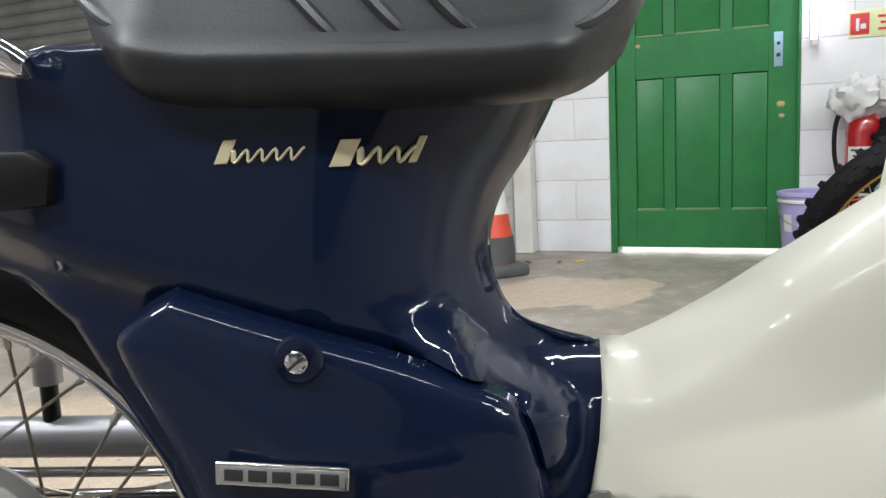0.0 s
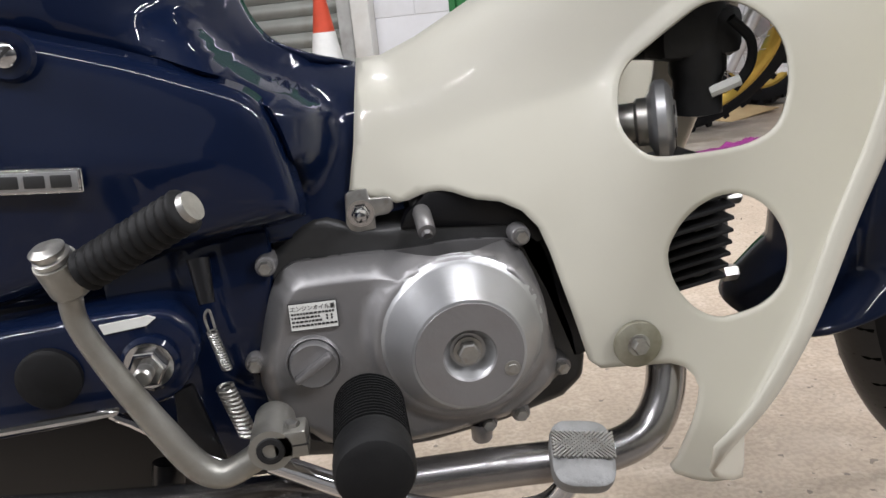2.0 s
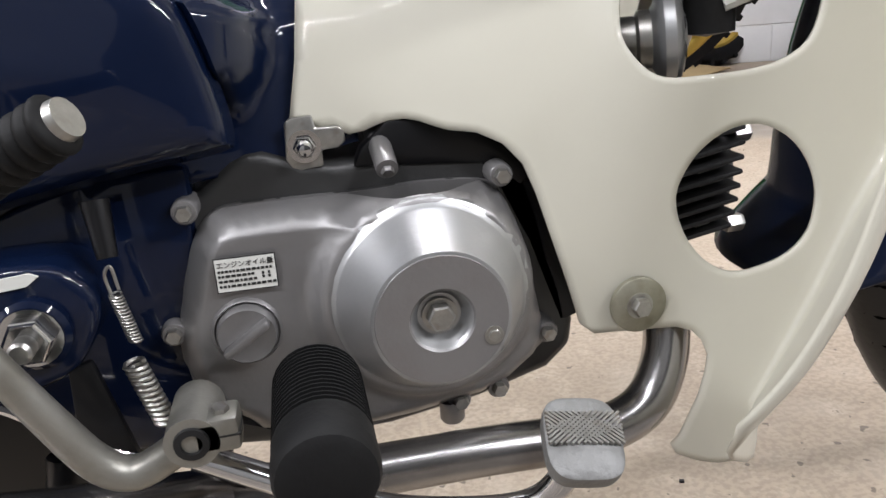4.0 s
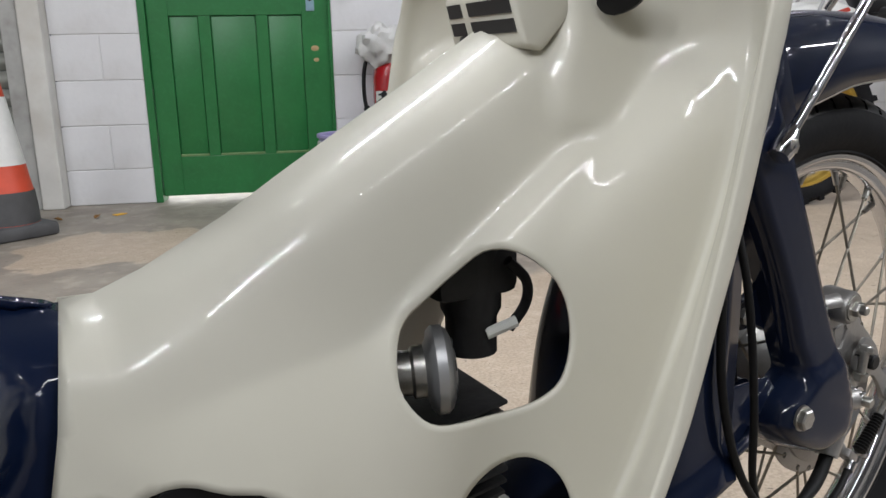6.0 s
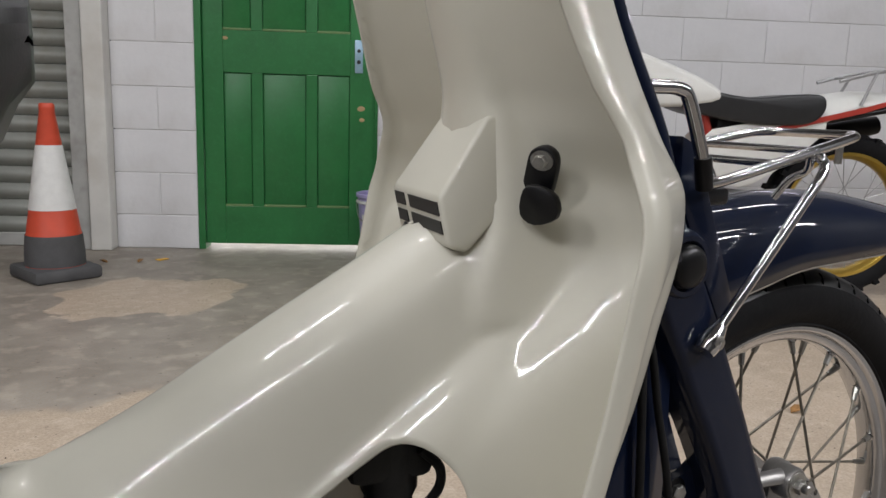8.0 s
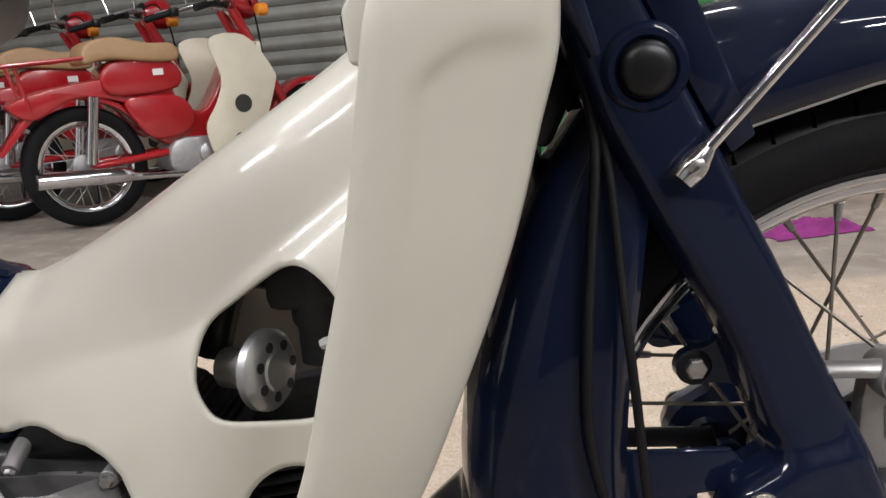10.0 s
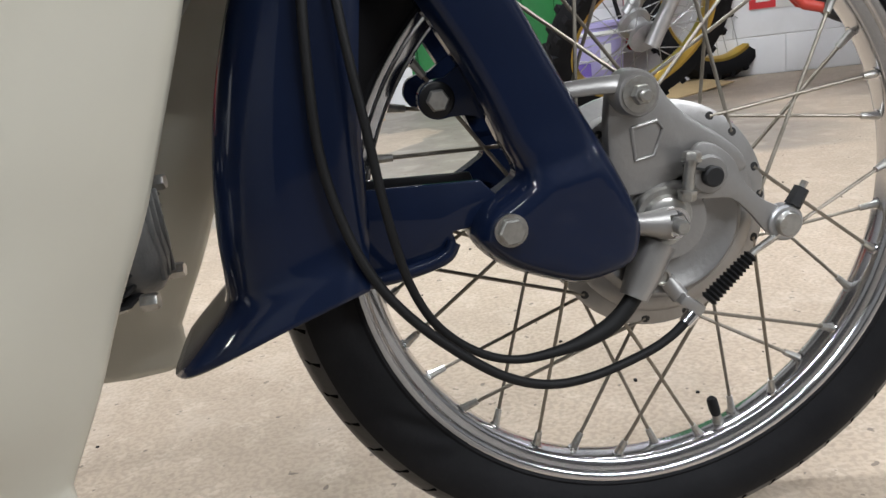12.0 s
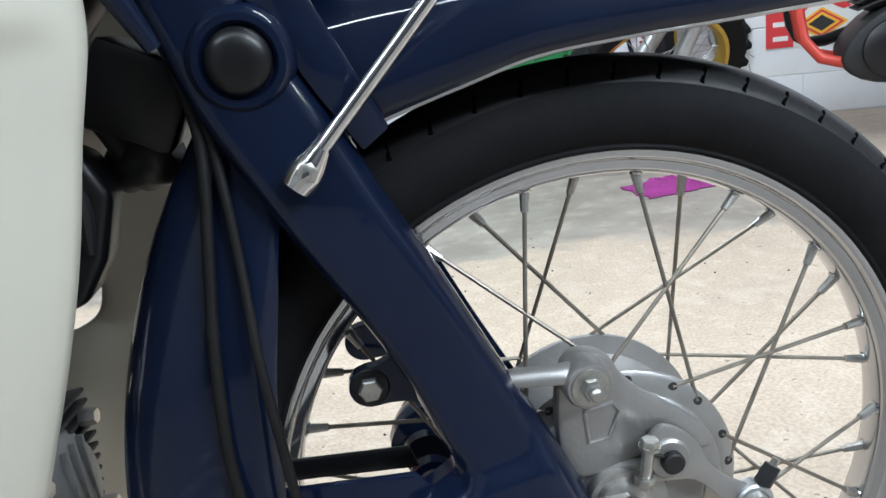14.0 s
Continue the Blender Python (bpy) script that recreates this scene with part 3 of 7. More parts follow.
# ---- engine ----
ENGINE = [(-0.7100, 0.2682), (-0.7055, 0.288), (-0.6988, 0.3085), (-0.6929, 0.3221), (-0.6853, 0.3311), (-0.6758, 0.3356), (-0.655, 0.3358), (-0.6379, 0.3355), (-0.598, 0.3345), (-0.5705, 0.3353), (-0.5366, 0.3324), (-0.526, 0.3248), (-0.5171, 0.3006), (-0.5106, 0.2727), (-0.5059, 0.2474), (-0.5047, 0.2325), (-0.5125, 0.2231), (-0.528, 0.2112), (-0.5466, 0.2035), (-0.5632, 0.2016), (-0.5867, 0.198), (-0.63, 0.194), (-0.675, 0.205), (-0.7005, 0.228), (-0.7095, 0.248)]


def engine():
    case = [(-0.735, 0.25), (-0.722, 0.318), (-0.703, 0.338), (-0.688, 0.343), (-0.670, 0.358), (-0.652, 0.3615), (-0.632, 0.353), (-0.598, 0.350), (-0.59, 0.362), (-0.562, 0.362), (-0.552, 0.352), (-0.53, 0.350), (-0.505, 0.332), (-0.492, 0.28), (-0.482, 0.235), (-0.50, 0.205), (-0.60, 0.185), (-0.70, 0.19), (-0.74, 0.22)]
    crank = part("crankcase", prism([tuple(p) for p in spline(case, 2, True)], -0.078, 0.075, 0.010, 3), CASE_DARK, bike, "dark grey cast alloy crankcase")
    part("gasket", prism([tuple(p) for p in spline(ENGINE, 2, True)], -0.0775, -0.0815, 0.0), INK, crank)

    def at(x, z):
        e = edge_distance((x, z), ENGINE)
        r = math.hypot(x + 0.575, z - 0.279)
        y = -0.082 - 0.009 * smooth(-0.001, 0.0022, e) - 0.0125 * min(1.0, max(0.0, (e - 0.001) / 0.0105)) - 0.001 * smooth(0.02, 0.06, e)
        ring = smooth(0.066, 0.054, r)
        return Vector((x, min(y, y * (1 - ring) + -0.116 * ring), z))
    fine = [tuple(p) for p in spline(ENGINE, 3, True)]
    case_cover = part("engine_cover", sheet(fine, [], at, 0.0044, 0.0, [inset(fine, 0.0022), inset(fine, 0.0115), inset(fine, 0.0135)]), ALLOY, bike, "grey cast alloy clutch-side engine cover", angle=60)
    part("cover_rim", prism(fine, -0.0785, -0.0835, 0.0), ALLOY, case_cover)
    part("clutch_cover", lathe([(0.0560, 0.028), (0.0550, 0.032), (0.0510, 0.0345), (0.0500, 0.036), (0.0372, 0.0600), (0.0358, 0.0632), (0.0345, 0.0636), (0.0165, 0.0638), (0.0155, 0.0628), (0.0125, 0.0560), (0.0112, 0.0548), (0, 0.0545)], facing(-0.575, -0.0825, 0.2795), 64), ALLOY_BRIGHT, case_cover, "turned bright alloy clutch cover")
    part("clutch_face", lathe([(0.0342, 0.0634), (0.0338, 0.0644), (0.0170, 0.0645), (0.0160, 0.0634)], facing(-0.575, -0.0825, 0.2795), 64), ALLOY, case_cover, "dull machined clutch face")
    nut = lathe([(0, 0.004), (0.004, 0.006), (0.0062, 0.006), (0.0072, 0.005), (0.0072, -0.004)], facing(-0.575, -0.1395, 0.2795), 6)
    add(nut, lathe([(0.0092, 0), (0.0092, 0.0016), (0, 0.0018)], facing(-0.575, -0.1375, 0.2795), 20))
    part("clutch_nut", nut, STEEL, case_cover)
    part("clutch_screw", bolt(-0.5495, -0.1470, 0.2675, 0.0036, 0.002, washer=0.0050), STEEL, case_cover)
    # webs, bosses and bolts round the cover
    part("boss", tube([(-0.5905, -0.062, 0.3620), (-0.5895, -0.082, 0.3555), (-0.589, -0.0985, 0.3480)], [0.0058, 0.0062, 0.0060], 14), ALLOY, case_cover)
    for x, z in ((-0.6945, 0.3375), (-0.7115, 0.272), (-0.5265, 0.3355), (-0.5045, 0.2375), (-0.560, 0.2025), (-0.536, 0.2065)):
        part("boss", lathe([(0.0072, -0.012), (0.0068, 0.008), (0.0060, 0.009), (0, 0.009)], facing(x, -0.084, z), 16), ALLOY, case_cover)
        part("bolt", bolt(x, -0.0930, z, 0.0046, 0.005), STEEL, case_cover)
    part("bolt", bolt(-0.589, -0.0980, 0.3478, 0.0036, 0.003, (0, -0.75, -0.6)), ALLOY, case_cover)
    part("drain_boss", lathe([(0.0075, 0), (0.0075, 0.012), (0.006, 0.014), (0, 0.014)], facing(-0.565, -0.09, 0.203, (0, 0, -1)), 14), ALLOY, case_cover)
    # oil filler
    cap = lathe([(0.0158, 0.0), (0.0158, 0.006), (0.0146, 0.008), (0.0136, 0.0076), (0, 0.0070)], facing(-0.6725, -0.104, 0.2725), 36)
    cap = part("oil_filler_cap", cap, ALLOY, case_cover, "alloy oil filler cap with a grip bar")
    part("grip_bar", block((0.0285, 0.0048, 0.0085), (0, 0, 0.0105), 0.0018, facing(-0.6725, -0.104, 0.2725) @ pose(0, 0, 0, 0, 0, 33)), ALLOY, cap)
    part("filler_boss", lathe([(0.0195, -0.012), (0.0188, 0.000), (0.0170, 0.0020), (0.0162, 0.0)], facing(-0.6725, -0.104, 0.2725), 36), ALLOY, case_cover)
    # sticker
    lab = pose(-0.668, -0.1064, 0.3052, 0, 1.0, 0)
    sticker = part("sticker", block((0.030, 0.0006, 0.0175), (0, 0, 0), 0.0, lab), WHITE_LABEL, case_cover, "white sticker with small black printing")
    part("sticker_edge", block((0.0312, 0.0005, 0.0187), (0, 0.0002, 0), 0.0, lab), INK, sticker)
    curve = bpy.data.curves.new("sticker_text", "FONT")
    curve.body, curve.size, curve.extrude = "\u30a8\u30f3\u30b8\u30f3\u30aa\u30a4\u30eb\u91cf", 0.0036, 0.0001
    text = new("sticker_text", curve)
    text.matrix_basis = lab @ pose(-0.0143, -0.0006, 0.0045, 90, 0, 0)
    bpy.context.view_layer.update()
    me = bpy.data.meshes.new_from_object(text)
    bpy.data.objects.remove(text)
    heading = new("sticker_heading", me)
    me.materials.clear()
    me.materials.append(INK)
    heading.matrix_basis = lab @ pose(-0.0143, -0.0006, 0.0045, 90, 0, 0)
    heading.parent = sticker
    lines = bmesh.new()
    rnd = random.Random(4)
    for row, z in enumerate((0.0022, -0.0004, -0.0031, -0.0058)):
        x = -0.0140
        while x < (0.013 if row in (0, 3) else 0.004):
            w = rnd.uniform(0.0010, 0.0024)
            add(lines, block((w, 0.0003, 0.0013), (x + w / 2, -0.0005, z)))
            x += w + 0.0006
    for x in (0.0085, 0.0115):
        for z in (-0.0005, -0.0025):
            add(lines, block((0.0012, 0.0003, 0.0014), (x, -0.0005, z)))
    bmesh.ops.transform(lines, matrix=lab, verts=lines.verts)
    part("sticker_printing", lines, INK, sticker)
    # cylinder and head lie forward between the shield's sides
    body = part("cylinder", block((0.11, 0.085, 0.085), (-0.475, 0, 0.295), 0.008), DARK_ENGINE, bike, "dark finned engine cylinder")
    for k in range(9):
        part("fin", block((0.004, 0.108, 0.104), (-0.520 + k * 0.0088, 0, 0.293 + k * 0.0012), 0.0015), DARK_ENGINE, body)
    head = part("cylinder_head", block((0.060, 0.085, 0.085), (-0.418, 0, 0.305), 0.012), DARK_ENGINE, bike, "dark finned cylinder head")
    for k in range(10):
        w = 0.092 - 0.0006 * (k - 5) ** 2
        part("fin", block((0.084, w + 0.022, 0.0034), (-0.408 + 0.002 * k, 0, 0.262 + k * 0.0092), 0.0012, Matrix.Translation((-0.42, 0, 0.30)) @ pose(0, 0, 0, 0, -9, 0) @ Matrix.Translation((0.42, 0, -0.30))), DARK_ENGINE, head)
    for z in (0.268, 0.345):
        part("head_nut", bolt(-0.382, -0.035, z, 0.006, 0.012, (1, 0, 0)), STEEL, head)
    cover = part("head_cover", lathe([(0, 0.014), (0.020, 0.014), (0.034, 0.010), (0.040, 0.004), (0.043, -0.008), (0.043, -0.02)], facing(-0.362, 0.0, 0.306, (1, 0, 0.12)), 36), GREY_CAST, head, "grey cast cylinder head cover")
    for y in (-0.012, 0.0, 0.012):
        part("cover_rib", block((0.006, 0.0034, 0.064), (-0.348, y, 0.307), 0.0014), GREY_CAST, cover)
    for y, z in ((-0.040, 0.330), (-0.036, 0.268), (0.036, 0.268), (0.040, 0.338)):
        part("cover_bolt", bolt(-0.358, y, z, 0.0065, 0.012, (1, 0, 0)), STEEL, cover)
    # carburettor and its air pipe behind the upper opening
    carb = lathe([(0, 0.040), (0.018, 0.040), (0.020, 0.030), (0.020, -0.012), (0.017, -0.018), (0.017, -0.042), (0, -0.045)], pose(-0.381, -0.046, 0.438), 24)
    add(carb, block((0.06, 0.05, 0.034), (-0.384, -0.040, 0.452), 0.008))
    carb = part("carburettor", carb, DARK_ENGINE, bike, "dark carburettor")
    part("fuel_tube", tube([(-0.368, -0.070, 0.460), (-0.354, -0.070, 0.445), (-0.352, -0.066, 0.428), (-0.362, -0.062, 0.412)], 0.0035, 8), RUBBER, carb)
    part("drain_tube", tube([(-0.379, -0.062, 0.4115), (-0.360, -0.068, 0.4185)], 0.004, 8), WHITE_LABEL, carb)
    valve = lathe([(0, 0.010), (0.012, 0.010), (0.0135, 0.0085), (0.020, 0.008), (0.0245, 0.006), (0.0275, 0.003), (0.0275, -0.003), (0.0245, -0.006), (0.020, -0.007), (0.012, -0.012), (0.012, -0.03), (0, -0.03)], facing(-0.4170, -0.0676, 0.3975, (0.93, -0.36, 0.05)), 32)
    valve = part("air_valve", valve, ALLOY_BRIGHT, bike, "round alloy diaphragm valve with a drilled face")
    part("valve_body", lathe([(0.0, -0.0085), (0.0165, -0.0085), (0.0165, -0.016), (0.0140, -0.018), (0.0140, -0.034), (0.0, -0.036)], facing(-0.4170, -0.0676, 0.3975, (0.93, -0.36, 0.05)), 26), STEEL, valve)
    drill = facing(-0.4170, -0.0676, 0.3975, (0.93, -0.36, 0.05))
    for k in range(7):
        a = 2 * math.pi * k / 7
        part("drilled_hole", lathe([(0.0036, 0), (0.0036, 0.0008), (0, 0.0008)], drill @ pose(0.0175 * math.cos(a), 0.0175 * math.sin(a), 0.0079), 12), INK, valve)
    part("inlet_pipe", tube([(-0.39, -0.03, 0.45), (-0.44, 0.0, 0.452), (-0.47, 0.02, 0.43), (-0.49, 0.02, 0.38)], [0.016, 0.017, 0.016, 0.016], 14), BLACK, bike)
    part("air_hose", tube([(-0.37, 0.0, 0.45), (-0.35, 0.005, 0.49), (-0.335, 0.01, 0.54), (-0.32, 0.01, 0.59)], [0.02, 0.024, 0.026, 0.03], 16), BLACK, bike)
    part("wire_loom", tube([(-0.33, -0.03, 0.56), (-0.40, -0.05, 0.487), (-0.45, -0.052, 0.455), (-0.50, -0.04, 0.43)], 0.011, 10), BLACK, bike)
    part("frame_tube", tube([(-0.62, 0, 0.42), (-0.50, 0, 0.465), (-0.36, 0, 0.55), (-0.24, 0, 0.66)], 0.026, 18), BLACK, bike, "black frame backbone tube")
    part("engine_bracket", prism([(-0.55, 0.352), (-0.52, 0.352), (-0.505, 0.335), (-0.478, 0.24), (-0.492, 0.235), (-0.51, 0.29), (-0.53, 0.335)], -0.070, -0.078, 0.002), BLACK, bike)


engine()

# bracket and bolts of the leg shield
brk = prism([(-0.6385, 0.3745), (-0.635, 0.3770), (-0.6235, 0.3775), (-0.6225, 0.3705), (-0.6105, 0.3705), (-0.6075, 0.3675), (-0.6075, 0.3615), (-0.6115, 0.3585), (-0.6205, 0.3580), (-0.6205, 0.3495), (-0.6330, 0.3485), (-0.6375, 0.3505), (-0.6400, 0.3550)], -0.0745, -0.0780, 0.0012)
brk = part("shield_bracket", brk, STEEL, shield, "bright steel fixing bracket")
part("bolt", bolt(-0.6295, -0.0785, 0.3615, 0.0062, 0.005, washer=0.009), CHROME, brk)
part("dome_nut", lathe([(0, 0.009), (0.003, 0.008), (0.0045, 0.004), (0.0045, 0)], facing(-0.6295, -0.083, 0.3615), 14), CHROME, brk)
wsh = part("shield_washer", lathe([(0.0, -0.002), (0.0165, -0.002), (0.0165, 0.0012), (0.0155, 0.002), (0, 0.002)], facing(-0.4565, -0.1135, 0.2555), 32), ZINC, shield, "large dull yellow-zinc washer")
part("bolt", bolt(-0.4565, -0.1155, 0.2555, 0.0058, 0.006, washer=0.0078), STEEL, wsh)

# vent housing on the rider's side of the shield
def vent():
    bm = bmesh.new()
    pts = []
    for y, yb, yt in ((0.044, 0.036, 0.034), (-0.0415, -0.053, -0.040)):
        pts.append([(-0.3435, yb, 0.590), (-0.3475, y, 0.6225), (-0.3130, yt, 0.6760), (-0.285, yt, 0.690), (-0.285, yb, 0.63), (-0.330, yb, 0.586)])
    a, b = [[bm.verts.new(p) for p in row] for row in pts]
    bm.faces.new(a)
    bm.faces.new(b[::-1])
    for i in range(6):
        bm.faces.new((a[i], b[i], b[(i + 1) % 6], a[(i + 1) % 6]))
    bmesh.ops.recalc_face_normals(bm, faces=bm.faces)
    bevelled(bm, 0.0035, 3, 20)
    ob = part("vent_housing", bm, CREAM, shield, "cream moulded vent housing with four slots")
    for y0, y1 in ((0.039, 0.0215), (0.0125, -0.0385)):
        for z0, z1 in ((0.6195, 0.6105), (0.6070, 0.5985)):
            slot = bmesh.new()
            lean = lambda z: -0.3475 + (0.6225 - z) * 0.123 - 0.0010
            drop = lambda z: (0.6225 - z) * -0.30
            q = [(lean(z0), y0 + drop(z0), z0), (lean(z0), y1 + drop(z0), z0), (lean(z1), y1 + drop(z1), z1), (lean(z1), y0 + drop(z1), z1)]
            f = slot.faces.new([slot.verts.new(p) for p in q])
            ext = bmesh.ops.extrude_face_region(slot, geom=[f])
            for v in ext["geom"]:
                if isinstance(v, bmesh.types.BMVert):
                    v.co.x += 0.002
            part("slot", slot, INK, ob, "", True)
    return ob


vent()
hook = prism([tuple(p) for p in spline([(-0.296, 0.6065), (-0.2985, 0.616), (-0.293, 0.640), (-0.288, 0.655), (-0.277, 0.660), (-0.269, 0.653), (-0.269, 0.640), (-0.276, 0.615), (-0.283, 0.604)], 3, True)], 0, -0.007, 0.002)
hm = Matrix.Translation((-0.2735 - 0.0065, -0.072 + 0.0085, 0.635)) @ pose(0, 0, 0, 0, 0, -62) @ pose(0, 0, 0, 14, 0, 0) @ Matrix.Translation((0.2835, 0, -0.633)) @ Matrix.Translation((0, 0, 0.658)) @ Matrix.Diagonal((1, 1, 0.8, 1)) @ Matrix.Translation((0, 0, -0.658))
bmesh.ops.transform(hook, matrix=hm, verts=hook.verts)
hook = part("luggage_hook", hook, BLACK, shield, "black plastic luggage hook")
jaw = prism([tuple(p) for p in spline([(-0.291, 0.606), (-0.287, 0.628), (-0.276, 0.632), (-0.262, 0.624), (-0.262, 0.606), (-0.280, 0.597)], 3, True)], -0.016, -0.023, 0.003)
add(jaw, block((0.016, 0.018, 0.010), (-0.282, -0.011, 0.607), 0.003))
bmesh.ops.transform(jaw, matrix=hm, verts=jaw.verts)
part("hook_jaw", jaw, BLACK, hook)
hb = bolt(-0.279, -0.0075, 0.648, 0.0056, 0.004, washer=0.0085)
bmesh.ops.transform(hb, matrix=hm, verts=hb.verts)
part("bolt", hb, STEEL, hook)

# ---- kick starter ----
kick = tube([(-0.784, -0.178, 0.364), (-0.786, -0.172, 0.342), (-0.777, -0.165, 0.310), (-0.760, -0.158, 0.268), (-0.746, -0.152, 0.238), (-0.732, -0.150, 0.228), (-0.715, -0.150, 0.234), (-0.700, -0.150, 0.244)], [0.0066, 0.0062, 0.0070, 0.0082, 0.0088, 0.0086, 0.0084, 0.0088], 18, 6)
kick = part("kick_starter", kick, KICK_ALLOY, bike, "dull silver kick starter lever with a rubber pedal")
clamp = tube([(-0.700, -0.125, 0.2465), (-0.700, -0.165, 0.2465)], 0.0128, 22, curved=False)
part("clamp", clamp, KICK_ALLOY, kick)
part("clamp_block", block((0.022, 0.020, 0.0175), (-0.689, -0.155, 0.2475), 0.0025), KICK_ALLOY, kick)
part("shaft_end", lathe([(0.0085, 0), (0.008, 0.0015), (0.005, 0.0018), (0.0045, -0.002), (0, -0.002)], facing(-0.700, -0.1650, 0.2465), 20), DARK_ENGINE, kick)
part("bolt", bolt(-0.686, -0.156, 0.2558, 0.0042, 0.0035, (0, -0.2, 1)), STEEL, kick)
part("clamp_slot", block((0.010, 0.0205, 0.0010), (-0.6826, -0.155, 0.2475), 0), INK, kick)
part("knuckle", tube([(-0.7820, -0.175, 0.361), (-0.7825, -0.176, 0.364), (-0.7855, -0.184, 0.381)], [0.0092, 0.0116, 0.0112], 20, curved=False), KICK_ALLOY, kick)
part("knuckle_cap", tube([(-0.7855, -0.184, 0.381), (-0.786, -0.185, 0.3835), (-0.7862, -0.1855, 0.3845), (-0.7866, -0.1865, 0.3865), (-0.7868, -0.187, 0.3875), (-0.787, -0.1875, 0.3895)], [0.0098, 0.0098, 0.0082, 0.0092, 0.0092, 0.0060], 18, curved=False), STEEL, kick)
grip = []
a, b = Vector((-0.771, -0.188, 0.3740)), Vector((-0.7105, -0.2105, 0.4036))
radii = []
for k in range(37):
    u = k / 36
    grip.append(a.lerp(b, u))
    radii.append(0.0105 + (0.0008 if k % 3 else -0.0004) - (0.002 if k in (0, 36) else 0))
pedal = part("pedal_rubber", tube(grip, radii, 18, 2), RUBBER, kick, "ribbed black pedal rubber")
part("pedal_end", tube([b, b + (b - a).normalized() * 0.0035], [0.008, 0.0075], 18, curved=False), STEEL, kick)

# ---- footrest ----
peg = []
radii = []
for k in range(16):
    for u, r in ((0.0, 0.0166), (0.22, 0.0168), (0.34, 0.0202), (0.88, 0.0204)):
        peg.append((-0.6395, -0.172 - 0.0036 * (k + u), 0.270 + 0.0001 * k))
        radii.append(r)
for u, r in ((0.0, 0.0202), (0.010, 0.0206), (0.018, 0.0204), (0.0215, 0.0190), (0.0235, 0.0150)):
    peg.append((-0.6395, -0.2305 - u, 0.2717))
    radii.append(r)
peg = part("footrest_rubber", tube(peg, radii, 28, 1, curved=False), RUBBER, bike, "ribbed black rubber footrest")
part("footrest_bar", tube([(-0.6395, 0.26, 0.195), (-0.6395, -0.05, 0.195), (-0.6395, -0.13, 0.215), (-0.6395, -0.17, 0.262), (-0.6395, -0.20, 0.272)], 0.010, 12), BLACK, bike)

# ---- exhaust and brake pedal ----
part("exhaust_pipe", tube([(-0.408, -0.020, 0.268), (-0.416, -0.055, 0.258), (-0.425, -0.085, 0.235), (-0.4335, -0.098, 0.205), (-0.452, -0.106, 0.183), (-0.49, -0.112, 0.176), (-0.56, -0.118, 0.182), (-0.66, -0.125, 0.188), (-0.705, -0.128, 0.190)], 0.0142, 20, 6), EXHAUST, bike, "worn chrome exhaust pipe")
part("silencer", tube([(-0.69, -0.128, 0.190), (-0.715, -0.128, 0.191), (-0.76, -0.130, 0.195), (-0.83, -0.134, 0.202), (-0.95, -0.14, 0.214), (-1.15, -0.15, 0.235), (-1.32, -0.155, 0.253)], [0.0160, 0.0165, 0.0170, 0.0185, 0.024, 0.034, 0.030], 26, 5), EXHAUST, bike, "long worn chrome silencer")
part("silencer_guard", tube([(-0.745, -0.165, 0.176), (-0.80, -0.172, 0.183), (-0.95, -0.18, 0.2), (-1.2, -0.192, 0.23)], 0.006, 8, 4, True, 0.5), CHROME, bike)
lever = tube([(-0.705, -0.135, 0.222), (-0.66, -0.150, 0.205), (-0.615, -0.165, 0.192), (-0.575, -0.178, 0.190), (-0.548, -0.188, 0.195), (-0.535, -0.195, 0.208), (-0.528, -0.198, 0.226)], 0.0072, 14, 6)
lever = part("brake_pedal", lever, CHROME, bike, "chrome rear brake pedal with a knurled pad")
PAD = pose(-0.522, -0.196, 0.2315, 30, 8, -6)


def rounded_slab(wide, deep, thick, crown):
    """A pillow-shaped slab with rounded corners."""
    bm = bmesh.new()
    rings = []
    n = 36
    for k, h in ((0.80, -thick), (0.97, -thick * 0.8), (1.0, -thick * 0.35), (0.985, 0.0), (0.90, crown * 0.45), (0.6, crown * 0.85), (0.3, crown)):
        ring = []
        for i in range(n):
            a = 2 * math.pi * i / n
            c, q = math.cos(a), math.sin(a)
            ring.append(bm.verts.new((wide / 2 * k * math.copysign(abs(c) ** 0.55, c), deep / 2 * k * math.copysign(abs(q) ** 0.55, q), h)))
        rings.append(ring)
    for p, q in zip(rings, rings[1:]):
        for i in range(n):
            bm.faces.new((p[i], p[(i + 1) % n], q[(i + 1) % n], q[i]))
    bm.faces.new(rings[0][::-1])
    bm.faces.new(rings[-1])
    return bm


pad = rounded_slab(0.037, 0.043, 0.011, 0.003)
bmesh.ops.transform(pad, matrix=PAD, verts=pad.verts)
pad = part("pedal_pad", pad, GREY_CAST, lever, "rounded chrome pedal pad")
for k in range(-6, 7):
    for turn in (40, -40):
        u = k * 0.0027
        part("knurl", block((min(0.026, 2 * (0.0178 - abs(u)) / 0.766), 0.0011, 0.0022), (0, 0, 0), 0.0, PAD @ Matrix.Translation((u, 0.003, 0.0040)) @ pose(0, 0, 0, 0, 0, turn)), STEEL, pad)

